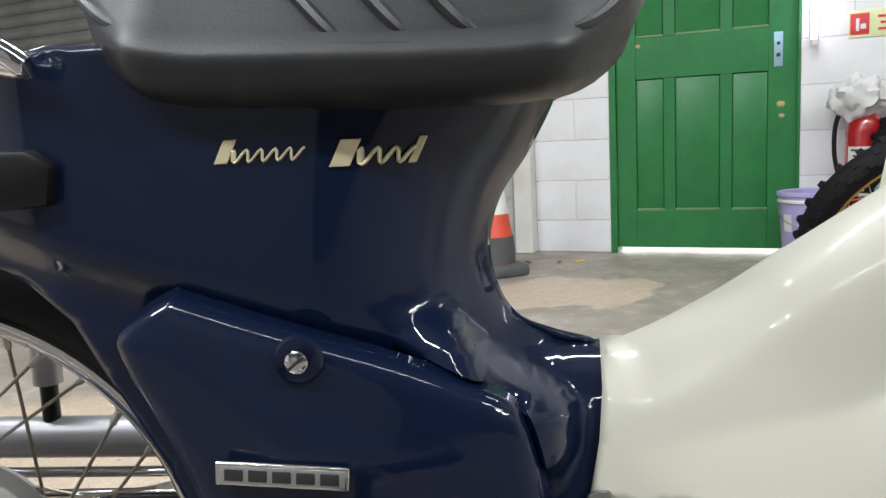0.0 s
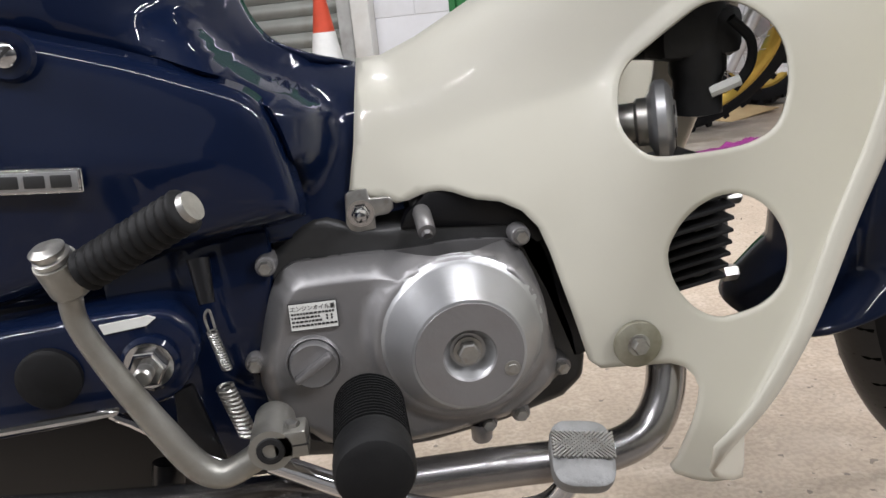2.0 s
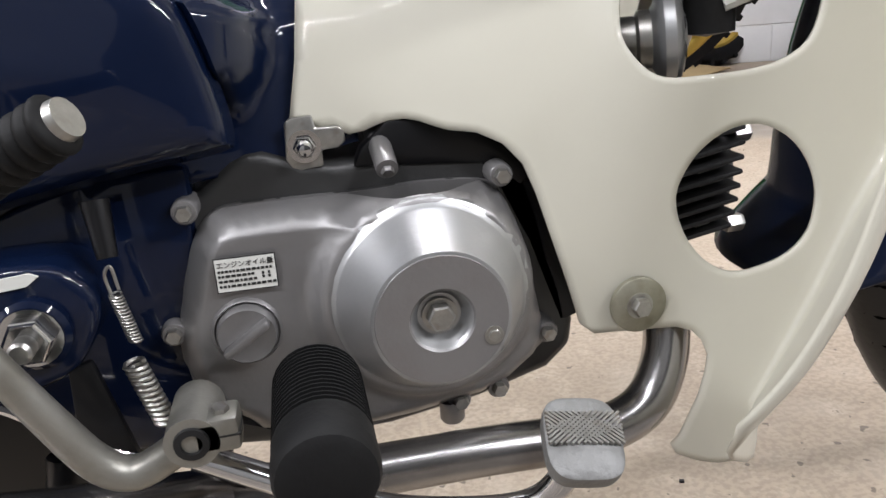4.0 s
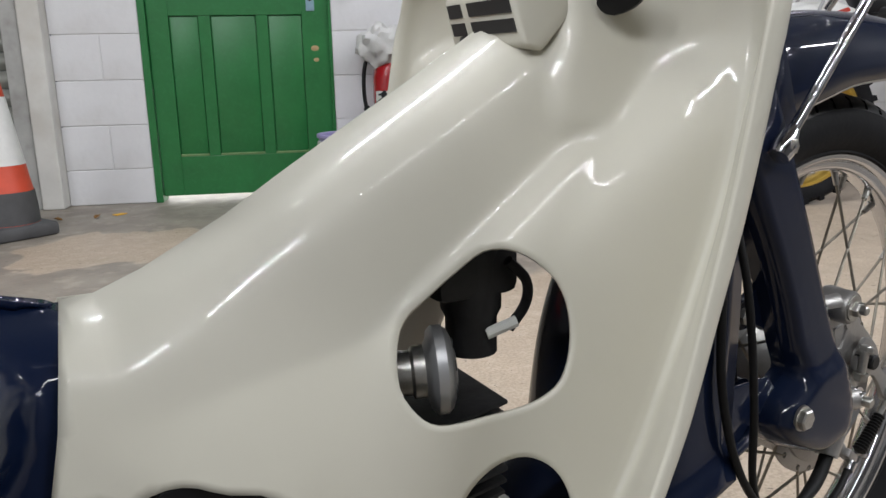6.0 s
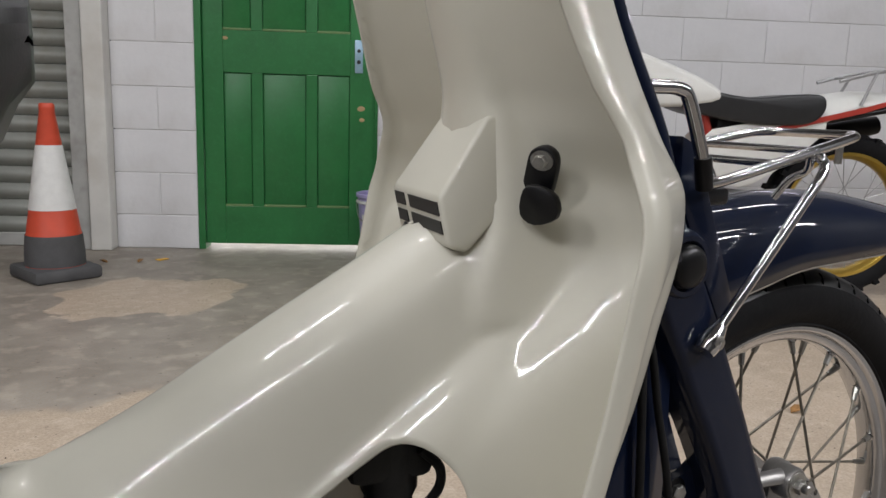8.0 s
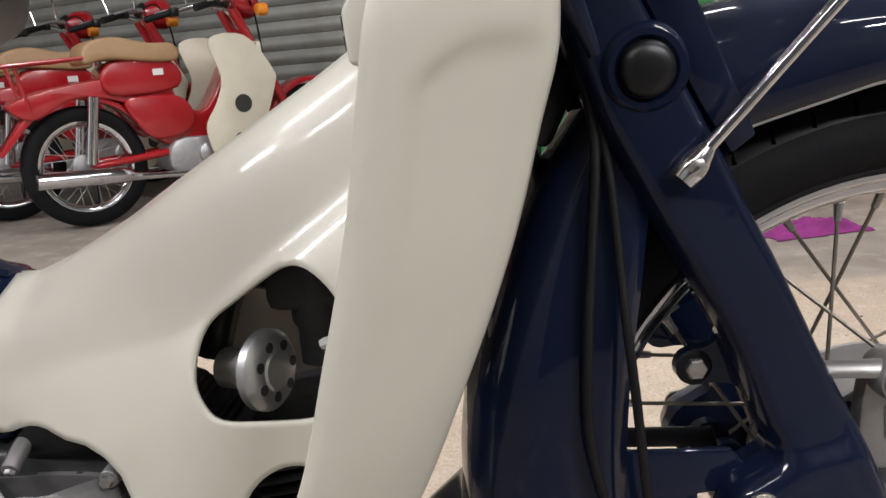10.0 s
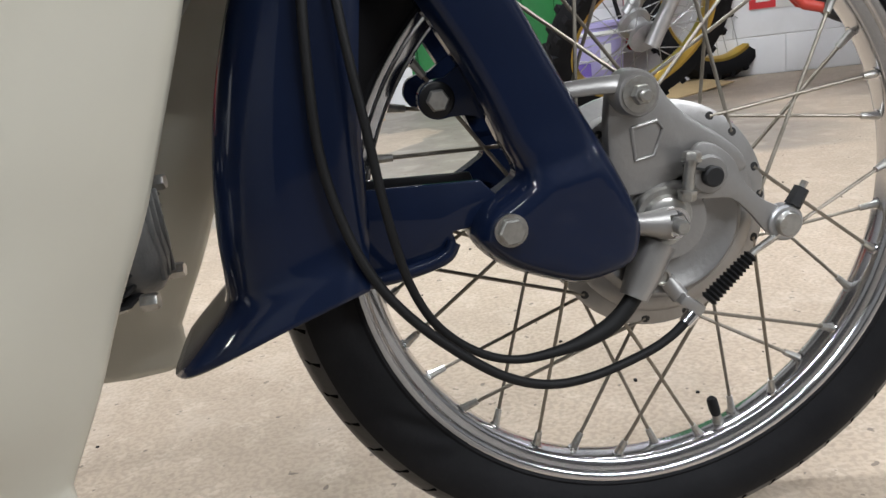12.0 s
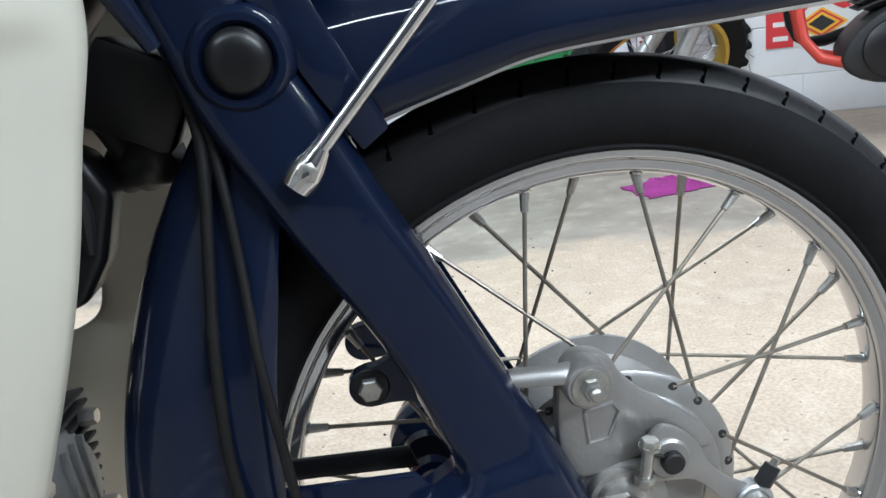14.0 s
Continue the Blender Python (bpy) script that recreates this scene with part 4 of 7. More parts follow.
# ---- rear suspension ----
arm = prism([tuple(p) for p in spline([(-0.744, 0.286), (-0.737, 0.305), (-0.745, 0.322), (-0.765, 0.330), (-0.83, 0.328), (-1.0, 0.318), (-1.2, 0.305), (-1.22, 0.275), (-1.1, 0.262), (-0.9, 0.258), (-0.80, 0.262), (-0.76, 0.270)], 3, True)], -0.075, -0.125, 0.008, 3)
arm = part("swing_arm", arm, NAVY, bike, "glossy navy swing arm")
part("arm_decal", prism([(-0.790, 0.3185), (-0.765, 0.3205), (-0.759, 0.3245), (-0.763, 0.3265), (-0.792, 0.3245)], -0.1245, -0.1262, 0), WHITE_LABEL, arm)
part("pivot_washer", lathe([(0.0175, -0.01), (0.0175, 0.002), (0.015, 0.0045), (0, 0.0045)], facing(-0.7665, -0.128, 0.2975), 28), NAVY, arm)
part("pivot_nut", bolt(-0.7665, -0.1325, 0.2975, 0.0115, 0.009, washer=0.0145), CHROME, arm)
part("pivot_bolt", lathe([(0.0055, 0), (0.0055, 0.012), (0.004, 0.0135), (0, 0.0135)], facing(-0.7665, -0.138, 0.2975), 14), STEEL, arm)
part("rubber_plug", lathe([(0.0190, -0.004), (0.0190, 0.003), (0.0165, 0.005), (0, 0.005)], facing(-0.826, -0.1265, 0.296), 28), RUBBER, arm)
part("brake_rod", tube([(-0.70, -0.128, 0.213), (-0.745, -0.132, 0.23), (-0.79, -0.135, 0.268), (-0.825, -0.137, 0.272), (-1.15, -0.14, 0.262)], 0.003, 8), CHROME, bike)
part("stand_plate", prism([(-0.765, 0.21), (-0.735, 0.215), (-0.748, 0.275), (-0.760, 0.272)], -0.112, -0.118, 0.002), BLACK, bike)
helix = [(-0.7285 + 0.000085 * k + 0.0050 * math.cos(k * 0.7), -0.118 + 0.0052 * math.sin(k * 0.7), 0.271 - k * 0.00033) for k in range(110)]
part("return_spring", tube(helix, 0.0013, 6, 1, True, 1, False), STEEL, bike, "coiled steel return spring")
helix = [(-0.7300 + 0.00004 * k + 0.0030 * math.cos(k * 0.8), -0.117 + 0.0033 * math.sin(k * 0.8), 0.308 - k * 0.00022) for k in range(120)]
part("switch_spring", tube(helix, 0.0007, 5, 1, True, 1, False), STEEL, bike)
part("spring_hook", tube([(-0.731, -0.118, 0.306), (-0.7325, -0.118, 0.318), (-0.729, -0.118, 0.322), (-0.7275, -0.118, 0.310)], 0.0009, 6), STEEL, bike)
part("brake_switch", tube([(-0.7325, -0.105, 0.352), (-0.7305, -0.113, 0.325)], [0.007, 0.005], 12, curved=False), BLACK, bike)
part("lower_frame", prism([(-0.76, 0.20), (-0.70, 0.20), (-0.69, 0.36), (-0.75, 0.36), (-0.80, 0.34), (-0.80, 0.26)], -0.055, -0.085, 0.006), NAVY, bike)
part("inner_guard", prism([(-0.90, 0.34), (-0.73, 0.34), (-0.73, 0.24), (-0.86, 0.24)], -0.03, -0.06, 0.004), BLACK, bike)

part("chain_case", tube([(-0.93, 0.115, 0.347), (-1.05, 0.118, 0.349), (-1.25, 0.12, 0.352)], 0.019, 16, 3), GREY_SILVER, bike, "dull silver chain case")
part("chain_case_rib", tube([(-0.93, 0.105, 0.318), (-1.25, 0.11, 0.322)], 0.005, 10, curved=False), CHROME, bike)
part("chain_case_rib", tube([(-0.93, 0.105, 0.299), (-1.25, 0.11, 0.300)], 0.004, 10, curved=False), CHROME, bike)
part("shock_body", tube([(-1.100, 0.118, 0.455), (-1.101, 0.118, 0.402)], 0.013, 16, curved=False), GREY_SILVER, bike, "silver rear shock body")
part("shock_rod", tube([(-1.101, 0.118, 0.404), (-1.102, 0.118, 0.352)], 0.008, 14, curved=False), BLACK, bike)
part("engine_shroud", prism([(-0.605, 0.347), (-0.600, 0.357), (-0.585, 0.370), (-0.56, 0.370), (-0.525, 0.360), (-0.500, 0.335), (-0.512, 0.325), (-0.530, 0.340), (-0.56, 0.343)], -0.066, -0.0795, 0.002), BLACK, bike)
# added black filler panel, hides bright floor behind the dark frame parts
part("lower_filler", prism([(-0.925, 0.165), (-0.70, 0.165), (-0.70, 0.31), (-0.90, 0.33)], -0.030, -0.050, 0.003), BLACK, bike)

# ================= front end, turned a little with the handlebar =================
FRONT = pose(0.007, -0.003, 0, 0, 0, 6.7)
AXLE = 0.2745


def fpart(name, bm, mat, parent=None, label="", flat=False, angle=40):
    bmesh.ops.transform(bm, matrix=FRONT, verts=bm.verts)
    return part(name, bm, mat, parent or bike, label, flat, angle)


def mirrored(bm):
    other = bm.copy()
    for v in other.verts:
        v.co.y = -v.co.y
    bmesh.ops.reverse_faces(other, faces=other.faces)
    return other


# ---- wheel ----
def wheel(place, mat_m, tyre_r, label):
    """A spoked wheel about the local y axis through place."""
    turn = mat_m @ Matrix.Translation(place) @ pose(0, 0, 0, 90, 0, 0)

    def put(name, bm, mat, parent, text="", angle=40):
        bmesh.ops.transform(bm, matrix=turn, verts=bm.verts)
        return part(name, bm, mat, parent, text, False, angle)
    hub = put("wheel_hub", lathe([(0, 0.034), (0.060, 0.034), (0.079, 0.033), (0.082, 0.031), (0.082, 0.027), (0.072, 0.024), (0.070, -0.024), (0.082, -0.027), (0.082, -0.031), (0.079, -0.033), (0.060, -0.034), (0, -0.034)], None, 56), HUB_ALLOY, bike, label)
    rim = [(0.2205, 0.0165), (0.2195, 0.0182), (0.2165, 0.0182), (0.2145, 0.0170), (0.2125, 0.0135), (0.2080, 0.0125), (0.2055, 0.0110), (0.2040, 0.0075), (0.2030, 0.0), (0.2040, -0.0075), (0.2055, -0.0110), (0.2080, -0.0125), (0.2125, -0.0135), (0.2145, -0.0170), (0.2165, -0.0182), (0.2195, -0.0182), (0.2205, -0.0165), (0.214, -0.012), (0.208, 0.0), (0.214, 0.012)]
    put("rim", lathe(rim, None, 96, True), RIM, hub, "chromed steel rim")
    w = 0.0285
    tyre = [(0.2185, 0.0165), (0.2215, 0.0195), (0.2235, 0.0190), (0.2300, 0.0245), (0.2400, w), (0.2500, w - 0.0005), (0.2590, 0.0250), (tyre_r - 0.008, 0.0190), (tyre_r - 0.0025, 0.0110), (tyre_r, 0.0)]
    tyre = tyre + [(r, -h) for r, h in tyre[-2::-1]]
    rubber = put("tyre", lathe(tyre, None, 128), TYRE, hub, "black road tyre")
    for k in range(36):
        a = radians(10 * k + 0.3)
        side = -1 if k % 2 else 1
        lean = radians(38) * (1 if ((k + 1) // 2) % 2 else -1)
        outer = Vector((0.2035 * math.cos(a), 0.2035 * math.sin(a), side * 0.004))
        inner = Vector((0.0765 * math.cos(a + lean), 0.0765 * math.sin(a + lean), side * 0.0325))
        way = (inner - outer).normalized()
        put("spoke", tube([outer, inner], 0.00145, 8, curved=False), SPOKE, hub)
        put("nipple", tube([outer - way * 0.002, outer + way * 0.006, outer + way * 0.0135], [0.0036, 0.0030, 0.0026], 8, curved=False), STEEL, hub)
        put("nipple_seat", lathe([(0.0052, -0.0005), (0.0048, 0.0008), (0, 0.0012)], Matrix.Translation(outer) @ (-outer.normalized()).to_track_quat("Z", "Y").to_matrix().to_4x4(), 10), CHROME, hub)
        f = Vector((0.0765 * math.cos(a + lean), 0.0765 * math.sin(a + lean), side * 0.0332))
        if side > 0:
            put("spoke_hole", lathe([(0.0033, 0), (0, 0.0002)], Matrix.Translation(f), 10), INK, hub)
    band = [(tyre_r - 0.0165, 0.0244), (tyre_r - 0.0158, 0.0250), (tyre_r - 0.0075, 0.0200), (tyre_r - 0.0020, 0.0118), (tyre_r + 0.0008, 0.0)]
    band += [(r, -h) for r, h in band[-2::-1]]
    put("tread_band", lathe(band, None, 128), TREAD, rubber, "worn black tread")
    for k in range(60):
        a = 2 * math.pi * k / 60
        m = pose(0, 0, 0, 0, 0, math.degrees(a))
        groove = bmesh.new()
        for s in (1, -1):
            add(groove, tube([(tyre_r - 0.0026, s * (0.002 + 0.003 * s), 0.008 * s), (tyre_r - 0.0070, s * 0.008, 0.0176 * s), (tyre_r - 0.0136, s * 0.011, 0.0230 * s)], 0.0018, 5, 1, True, 1, False), m)
        put("tread_groove", groove, GROOVE, rubber)
    return hub


front_wheel = wheel((0, 0, AXLE), FRONT, 0.2745, "silver alloy hub of the spoked front wheel")
front_wheel.name = "front_wheel"
valve_m = Matrix.Translation((0, 0, AXLE)) @ pose(0, 0, 0, 0, 74, 0)
fpart("valve_stem", tube([valve_m @ Vector((0.2035, 0, 0)), valve_m @ Vector((0.190, -0.002, 0))], [0.0045, 0.0032], 10, curved=False), STEEL, front_wheel)
fpart("valve_cap", tube([valve_m @ Vector((0.194, -0.0015, 0)), valve_m @ Vector((0.189, -0.002, 0)), valve_m @ Vector((0.179, -0.003, 0)), valve_m @ Vector((0.177, -0.003, 0))], [0.0038, 0.0045, 0.0042, 0.003], 12, curved=False), RUBBER, front_wheel)
rear_wheel = wheel((-1.13, 0, 0.286), Matrix(), 0.2745, "silver alloy hub of the spoked rear wheel")
rear_wheel.name = "rear_wheel"
# added black sheet that stands in for the dark, shaded view through the spokes
part("shade_plate", prism([(-1.30, 0.20), (-1.28, 0.17), (-0.92, 0.17), (-0.90, 0.20), (-0.90, 0.28), (-0.92, 0.30), (-1.28, 0.30), (-1.30, 0.27)], 0.090, 0.100, 0.002), BLACK, bike, "black plate beyond the rear wheel, in place of shade")
part("centre_stand", tube([(-0.78, -0.09, 0.21), (-0.80, -0.11, 0.10), (-0.81, -0.15, 0.012)], 0.011, 12), BLACK, bike, "black tubular centre stand")
part("centre_stand", tube([(-0.78, 0.09, 0.21), (-0.80, 0.11, 0.10), (-0.81, 0.15, 0.012)], 0.011, 12), BLACK, bike)

# ---- brake plate ----
def brake():
    plate = lathe([(0.0695, 0.030), (0.0695, 0.037), (0.0670, 0.0395), (0.058, 0.0405), (0.0555, 0.044), (0.0525, 0.0465), (0.0500, 0.0462), (0.0465, 0.043), (0.030, 0.042), (0.0285, 0.046), (0.0265, 0.050), (0.0, 0.050)], facing(0, 0, AXLE), 56)
    plate = fpart("brake_plate", plate, HUB_ALLOY, None, "silver cast front brake plate")
    anchor = prism([tuple(p) for p in spline([(-0.0365, 0.366), (-0.030, 0.379), (-0.018, 0.3815), (-0.005, 0.375), (0.004, 0.360), (0.0175, 0.3455), (0.0385, 0.330), (0.0550, 0.315), (0.0600, 0.302), (0.048, 0.300), (0.030, 0.306), (0.008, 0.303), (-0.010, 0.298), (-0.0285, 0.297), (-0.0385, 0.311), (-0.0400, 0.337)], 3, True)], -0.034, -0.0475, 0.003)
    anchor = fpart("anchor", anchor, HUB_ALLOY, plate)
    ring = [(-0.0230, 0.343), (-0.0050, 0.3455), (-0.0010, 0.339), (-0.0085, 0.3225), (-0.0215, 0.321)]
    fpart("anchor_rib", tube([(x, -0.0476, z) for x, z in ring + ring[:1]], 0.0015, 8, 1, False, 1, False), HUB_ALLOY, plate)
    fpart("link_washer", lathe([(0.0150, 0), (0.0150, 0.016), (0.0135, 0.0185), (0.0, 0.0185)], facing(-0.0225, -0.044, 0.3665), 32), HUB_ALLOY, plate)
    fpart("link_face", lathe([(0.0115, 0), (0.0115, 0.0018), (0, 0.002)], facing(-0.0225, -0.0620, 0.3665), 28), STEEL, plate)
    fpart("link_nut", bolt(-0.0225, -0.0640, 0.3665, 0.0068, 0.0055), STEEL, plate)
    fpart("link_bolt", lathe([(0.0042, 0), (0.0042, 0.010), (0.003, 0.0112), (0, 0.0112)], facing(-0.0225, -0.0640, 0.3665), 12), STEEL, plate)
    fpart("torque_link", tube([(-0.0225, -0.053, 0.3715), (-0.040, -0.054, 0.3745), (-0.075, -0.048, 0.3745)], [0.0085, 0.0068, 0.0062], 12, 4, True, 0.6), HUB_ALLOY, plate)
    # axle
    fpart("axle_collar", lathe([(0.0215, 0), (0.0215, 0.006), (0.0200, 0.0085), (0.0165, 0.0090), (0.0150, 0.0135), (0.0125, 0.0150), (0.0, 0.0150)], facing(-0.0055, -0.044, 0.2790), 36), STEEL, plate, "dull bronze-tinted axle collar")
    fpart("axle_arm", tube([(-0.044, -0.058, 0.2830), (-0.024, -0.060, 0.2800), (-0.012, -0.061, 0.2785), (-0.0045, -0.061, 0.2775)], [0.0075, 0.0078, 0.0105, 0.0112], 20, curved=False), HUB_ALLOY, plate)
    fpart("axle_nut", bolt(-0.0045, -0.0650, 0.2780, 0.0085, 0.006, washer=0.0112), CHROME, plate)
    fpart("axle_end", lathe([(0.005, 0), (0.005, 0.011), (0.0038, 0.0125), (0, 0.0125)], facing(-0.0045, -0.0665, 0.2780), 14), STEEL, plate)
    # cam lever: a slotted boss clamped on the cam shaft, and a cranked arm
    lever = prism([tuple(p) for p in spline([(0.0090, 0.3010), (0.0135, 0.3190), (0.0210, 0.3270), (0.0330, 0.3235), (0.0455, 0.3110), (0.0520, 0.2960), (0.0640, 0.2820), (0.0770, 0.2735), (0.0900, 0.2640), (0.0880, 0.2520), (0.0770, 0.2500), (0.0665, 0.2580), (0.0560, 0.2720), (0.0420, 0.2850), (0.0250, 0.2880), (0.0150, 0.2900)], 3, True)], -0.0510, -0.0560, 0.0012)
    lever = fpart("brake_lever_arm", lever, HUB_ALLOY, plate, "dull alloy brake cam lever")
    fpart("cam_boss", lathe([(0.0135, -0.008), (0.0135, 0.0015), (0.0120, 0.003), (0, 0.003)], facing(0.0255, -0.0560, 0.3050), 24), HUB_ALLOY, lever)
    fpart("cam_shaft", lathe([(0.0072, 0), (0.0072, 0.0045), (0.006, 0.0055), (0, 0.0055)], facing(0.0262, -0.0590, 0.3045), 20), DARK_ENGINE, lever)
    fpart("clamp_slot", block((0.012, 0.009, 0.0016), (0, 0, 0), 0, pose(0.0150, -0.0572, 0.3115, 0, 18, 0)), INK, lever)
    fpart("clamp_bolt", tube([(0.0085, -0.0600, 0.2960), (0.0120, -0.0605, 0.3220)], [0.0038, 0.0038], 10, curved=False), STEEL, lever)
    fpart("clamp_head", bolt(0.0084, -0.0600, 0.2965, 0.0062, 0.006, (-0.14, 0, -0.98), washer=0.0068), STEEL, lever)
    fpart("clamp_nut", bolt(0.0120, -0.0605, 0.3185, 0.0062, 0.005, (0.14, 0, 0.98), washer=0.0068), STEEL, lever)
    fpart("lever_pin", lathe([(0.0092, -0.006), (0.0092, 0.005), (0.008, 0.0065), (0, 0.0065)], facing(0.0815, -0.0575, 0.261), 24), STEEL, lever)
    fpart("lever_end_cap", lathe([(0.0128, -0.007), (0.0128, 0.002), (0.0115, 0.0035), (0, 0.0035)], facing(0.0815, -0.056, 0.261), 28), ALLOY_BRIGHT, lever)
    fpart("adjuster_nut", tube([(0.0875, -0.056, 0.272), (0.0955, -0.055, 0.283)], [0.006, 0.0055], 6, curved=False), DARK_ENGINE, lever)
    fpart("adjuster_rod", tube([(0.098, -0.055, 0.2875), (0.075, -0.0575, 0.254), (0.055, -0.060, 0.245), (0.052, -0.060, 0.242)], 0.0026, 8, curved=False), STEEL, lever)
    boot, radii = [], []
    for k in range(27):
        u = k / 26
        boot.append((0.0535 - 0.034 * u, -0.0605, 0.2435 - 0.027 * u))
        radii.append(0.0036 + 0.0018 * (k % 2) + 0.0012 * u)
    fpart("cable_boot", tube(boot, radii, 12, 1, True, 1, False), RUBBER, plate, "ribbed black cable boot")
    fpart("cable_stop", block((0.020, 0.014, 0.0085), (0, 0, 0), 0.002, pose(0.0085, -0.055, 0.2145, 0, 40, 0)), HUB_ALLOY, plate)
    fpart("cable_stop_arm", tube([(0.004, -0.05, 0.219), (-0.004, -0.046, 0.232)], [0.0068, 0.006], 10, curved=False), HUB_ALLOY, plate)
    fpart("ferrule", tube([(0.0085, -0.060, 0.2085), (0.0015, -0.061, 0.2025)], [0.0055, 0.0048], 12, curved=False), CHROME, plate)
    fpart("plate_screw", lathe([(0.0062, 0), (0.0062, 0.0025), (0.0045, 0.003), (0.004, 0.0015), (0, 0.0015)], facing(-0.0085, -0.0485, 0.236), 18), STEEL, plate)
    fpart("speed_drive", tube([(-0.012, -0.050, 0.262), (-0.024, -0.054, 0.243), (-0.0335, -0.057, 0.228)], [0.014, 0.0125, 0.010], 16, curved=False), HUB_ALLOY, plate)
    return plate


brake()
part("speedometer_cable", tube([FRONT @ Vector(p) for p in ((-0.031, -0.057, 0.231), (-0.046, -0.060, 0.217), (-0.065, -0.063, 0.2085), (-0.090, -0.066, 0.2045), (-0.123, -0.070, 0.206), (-0.150, -0.073, 0.219), (-0.173, -0.077, 0.243), (-0.187, -0.080, 0.275), (-0.1945, -0.083, 0.320), (-0.1985, -0.080, 0.375), (-0.202, -0.074, 0.425), (-0.203, -0.062, 0.470), (-0.2045, -0.054, 0.510), (-0.208, -0.046, 0.545), (-0.222, -0.042, 0.62))], [0.0062, 0.0062, 0.006, 0.0040] + [0.0030] * 11, 10, 5), RUBBER, bike, "black rubber-covered speedometer cable")
part("brake_cable", tube([FRONT @ Vector(p) for p in ((0.0035, -0.0605, 0.2045), (-0.010, -0.063, 0.1965), (-0.030, -0.066, 0.1895), (-0.071, -0.073, 0.184), (-0.104, -0.078, 0.187), (-0.134, -0.082, 0.201), (-0.163, -0.084, 0.2255), (-0.190, -0.084, 0.255), (-0.209, -0.082, 0.285), (-0.221, -0.079, 0.320), (-0.2275, -0.075, 0.365), (-0.2245, -0.070, 0.425), (-0.218, -0.060, 0.480), (-0.213, -0.052, 0.520), (-0.213, -0.046, 0.550), (-0.226, -0.042, 0.62))], 0.0033, 10, 5), RUBBER, bike, "black front brake cable")

# ---- fork ----
FORK = [(-0.246, 0.664), (-0.236, 0.625), (-0.224, 0.585), (-0.2125, 0.550), (-0.1975, 0.520), (-0.1735, 0.474), (-0.1485, 0.430), (-0.128, 0.3885), (-0.114, 0.350), (-0.1055, 0.3285), (-0.1150, 0.3200), (-0.1309, 0.311), (-0.1390, 0.299), (-0.1395, 0.2866), (-0.121, 0.2673), (-0.0873, 0.2509), (-0.0686, 0.2475), (-0.044, 0.252), (-0.0317, 0.261), (-0.0263, 0.2786), (-0.0285, 0.295), (-0.041, 0.3255), (-0.058, 0.3606), (-0.0705, 0.3866), (-0.091, 0.4316), (-0.1035, 0.458), (-0.1225, 0.4955), (-0.1395, 0.5325), (-0.1635, 0.580), (-0.185, 0.625), (-0.203, 0.664)]
FORK_FACE = ((0.25, -0.0735), (0.33, -0.0715), (0.40, -0.068), (0.50, -0.0655), (0.58, -0.0600), (0.67, -0.0560))


def fork_leg(side):
    fine = [tuple(p) for p in spline(FORK, 4, True)]

    def at(x, z):
        e = edge_distance((x, z), fine)
        y = lerp(FORK_FACE, z) + 0.020 * math.exp(-e / 0.0034)
        # the flat dish of the leg inside its rolled rim, and the proud eye round the link pivot
        y += 0.0016 * smooth(0.007, 0.012, e) * smooth(0.335, 0.36, z)
        y -= 0.0065 * smooth(0.3335, 0.3235, z - 0.16 * (x + 0.075)) * smooth(0.0, 0.010, e)
        return Vector((x, y * side, z))
    bm = sheet(fine, [], at, 0.0055, 0.0, [inset(fine, d) for d in (0.0018, 0.004, 0.0075, 0.012)])
    bmesh.ops.recalc_face_normals(bm, faces=bm.faces)
    back = prism(fine, -0.0005 * side, 0.012 * side, 0.0)
    for v in back.verts:
        v.co.y += (lerp(FORK_FACE, v.co.z) + 0.020) * side
    add(bm, back)
    return fpart("fork_leg", bm, NAVY_FORK, None, "navy pressed-steel leading-link fork leg", False, 50)


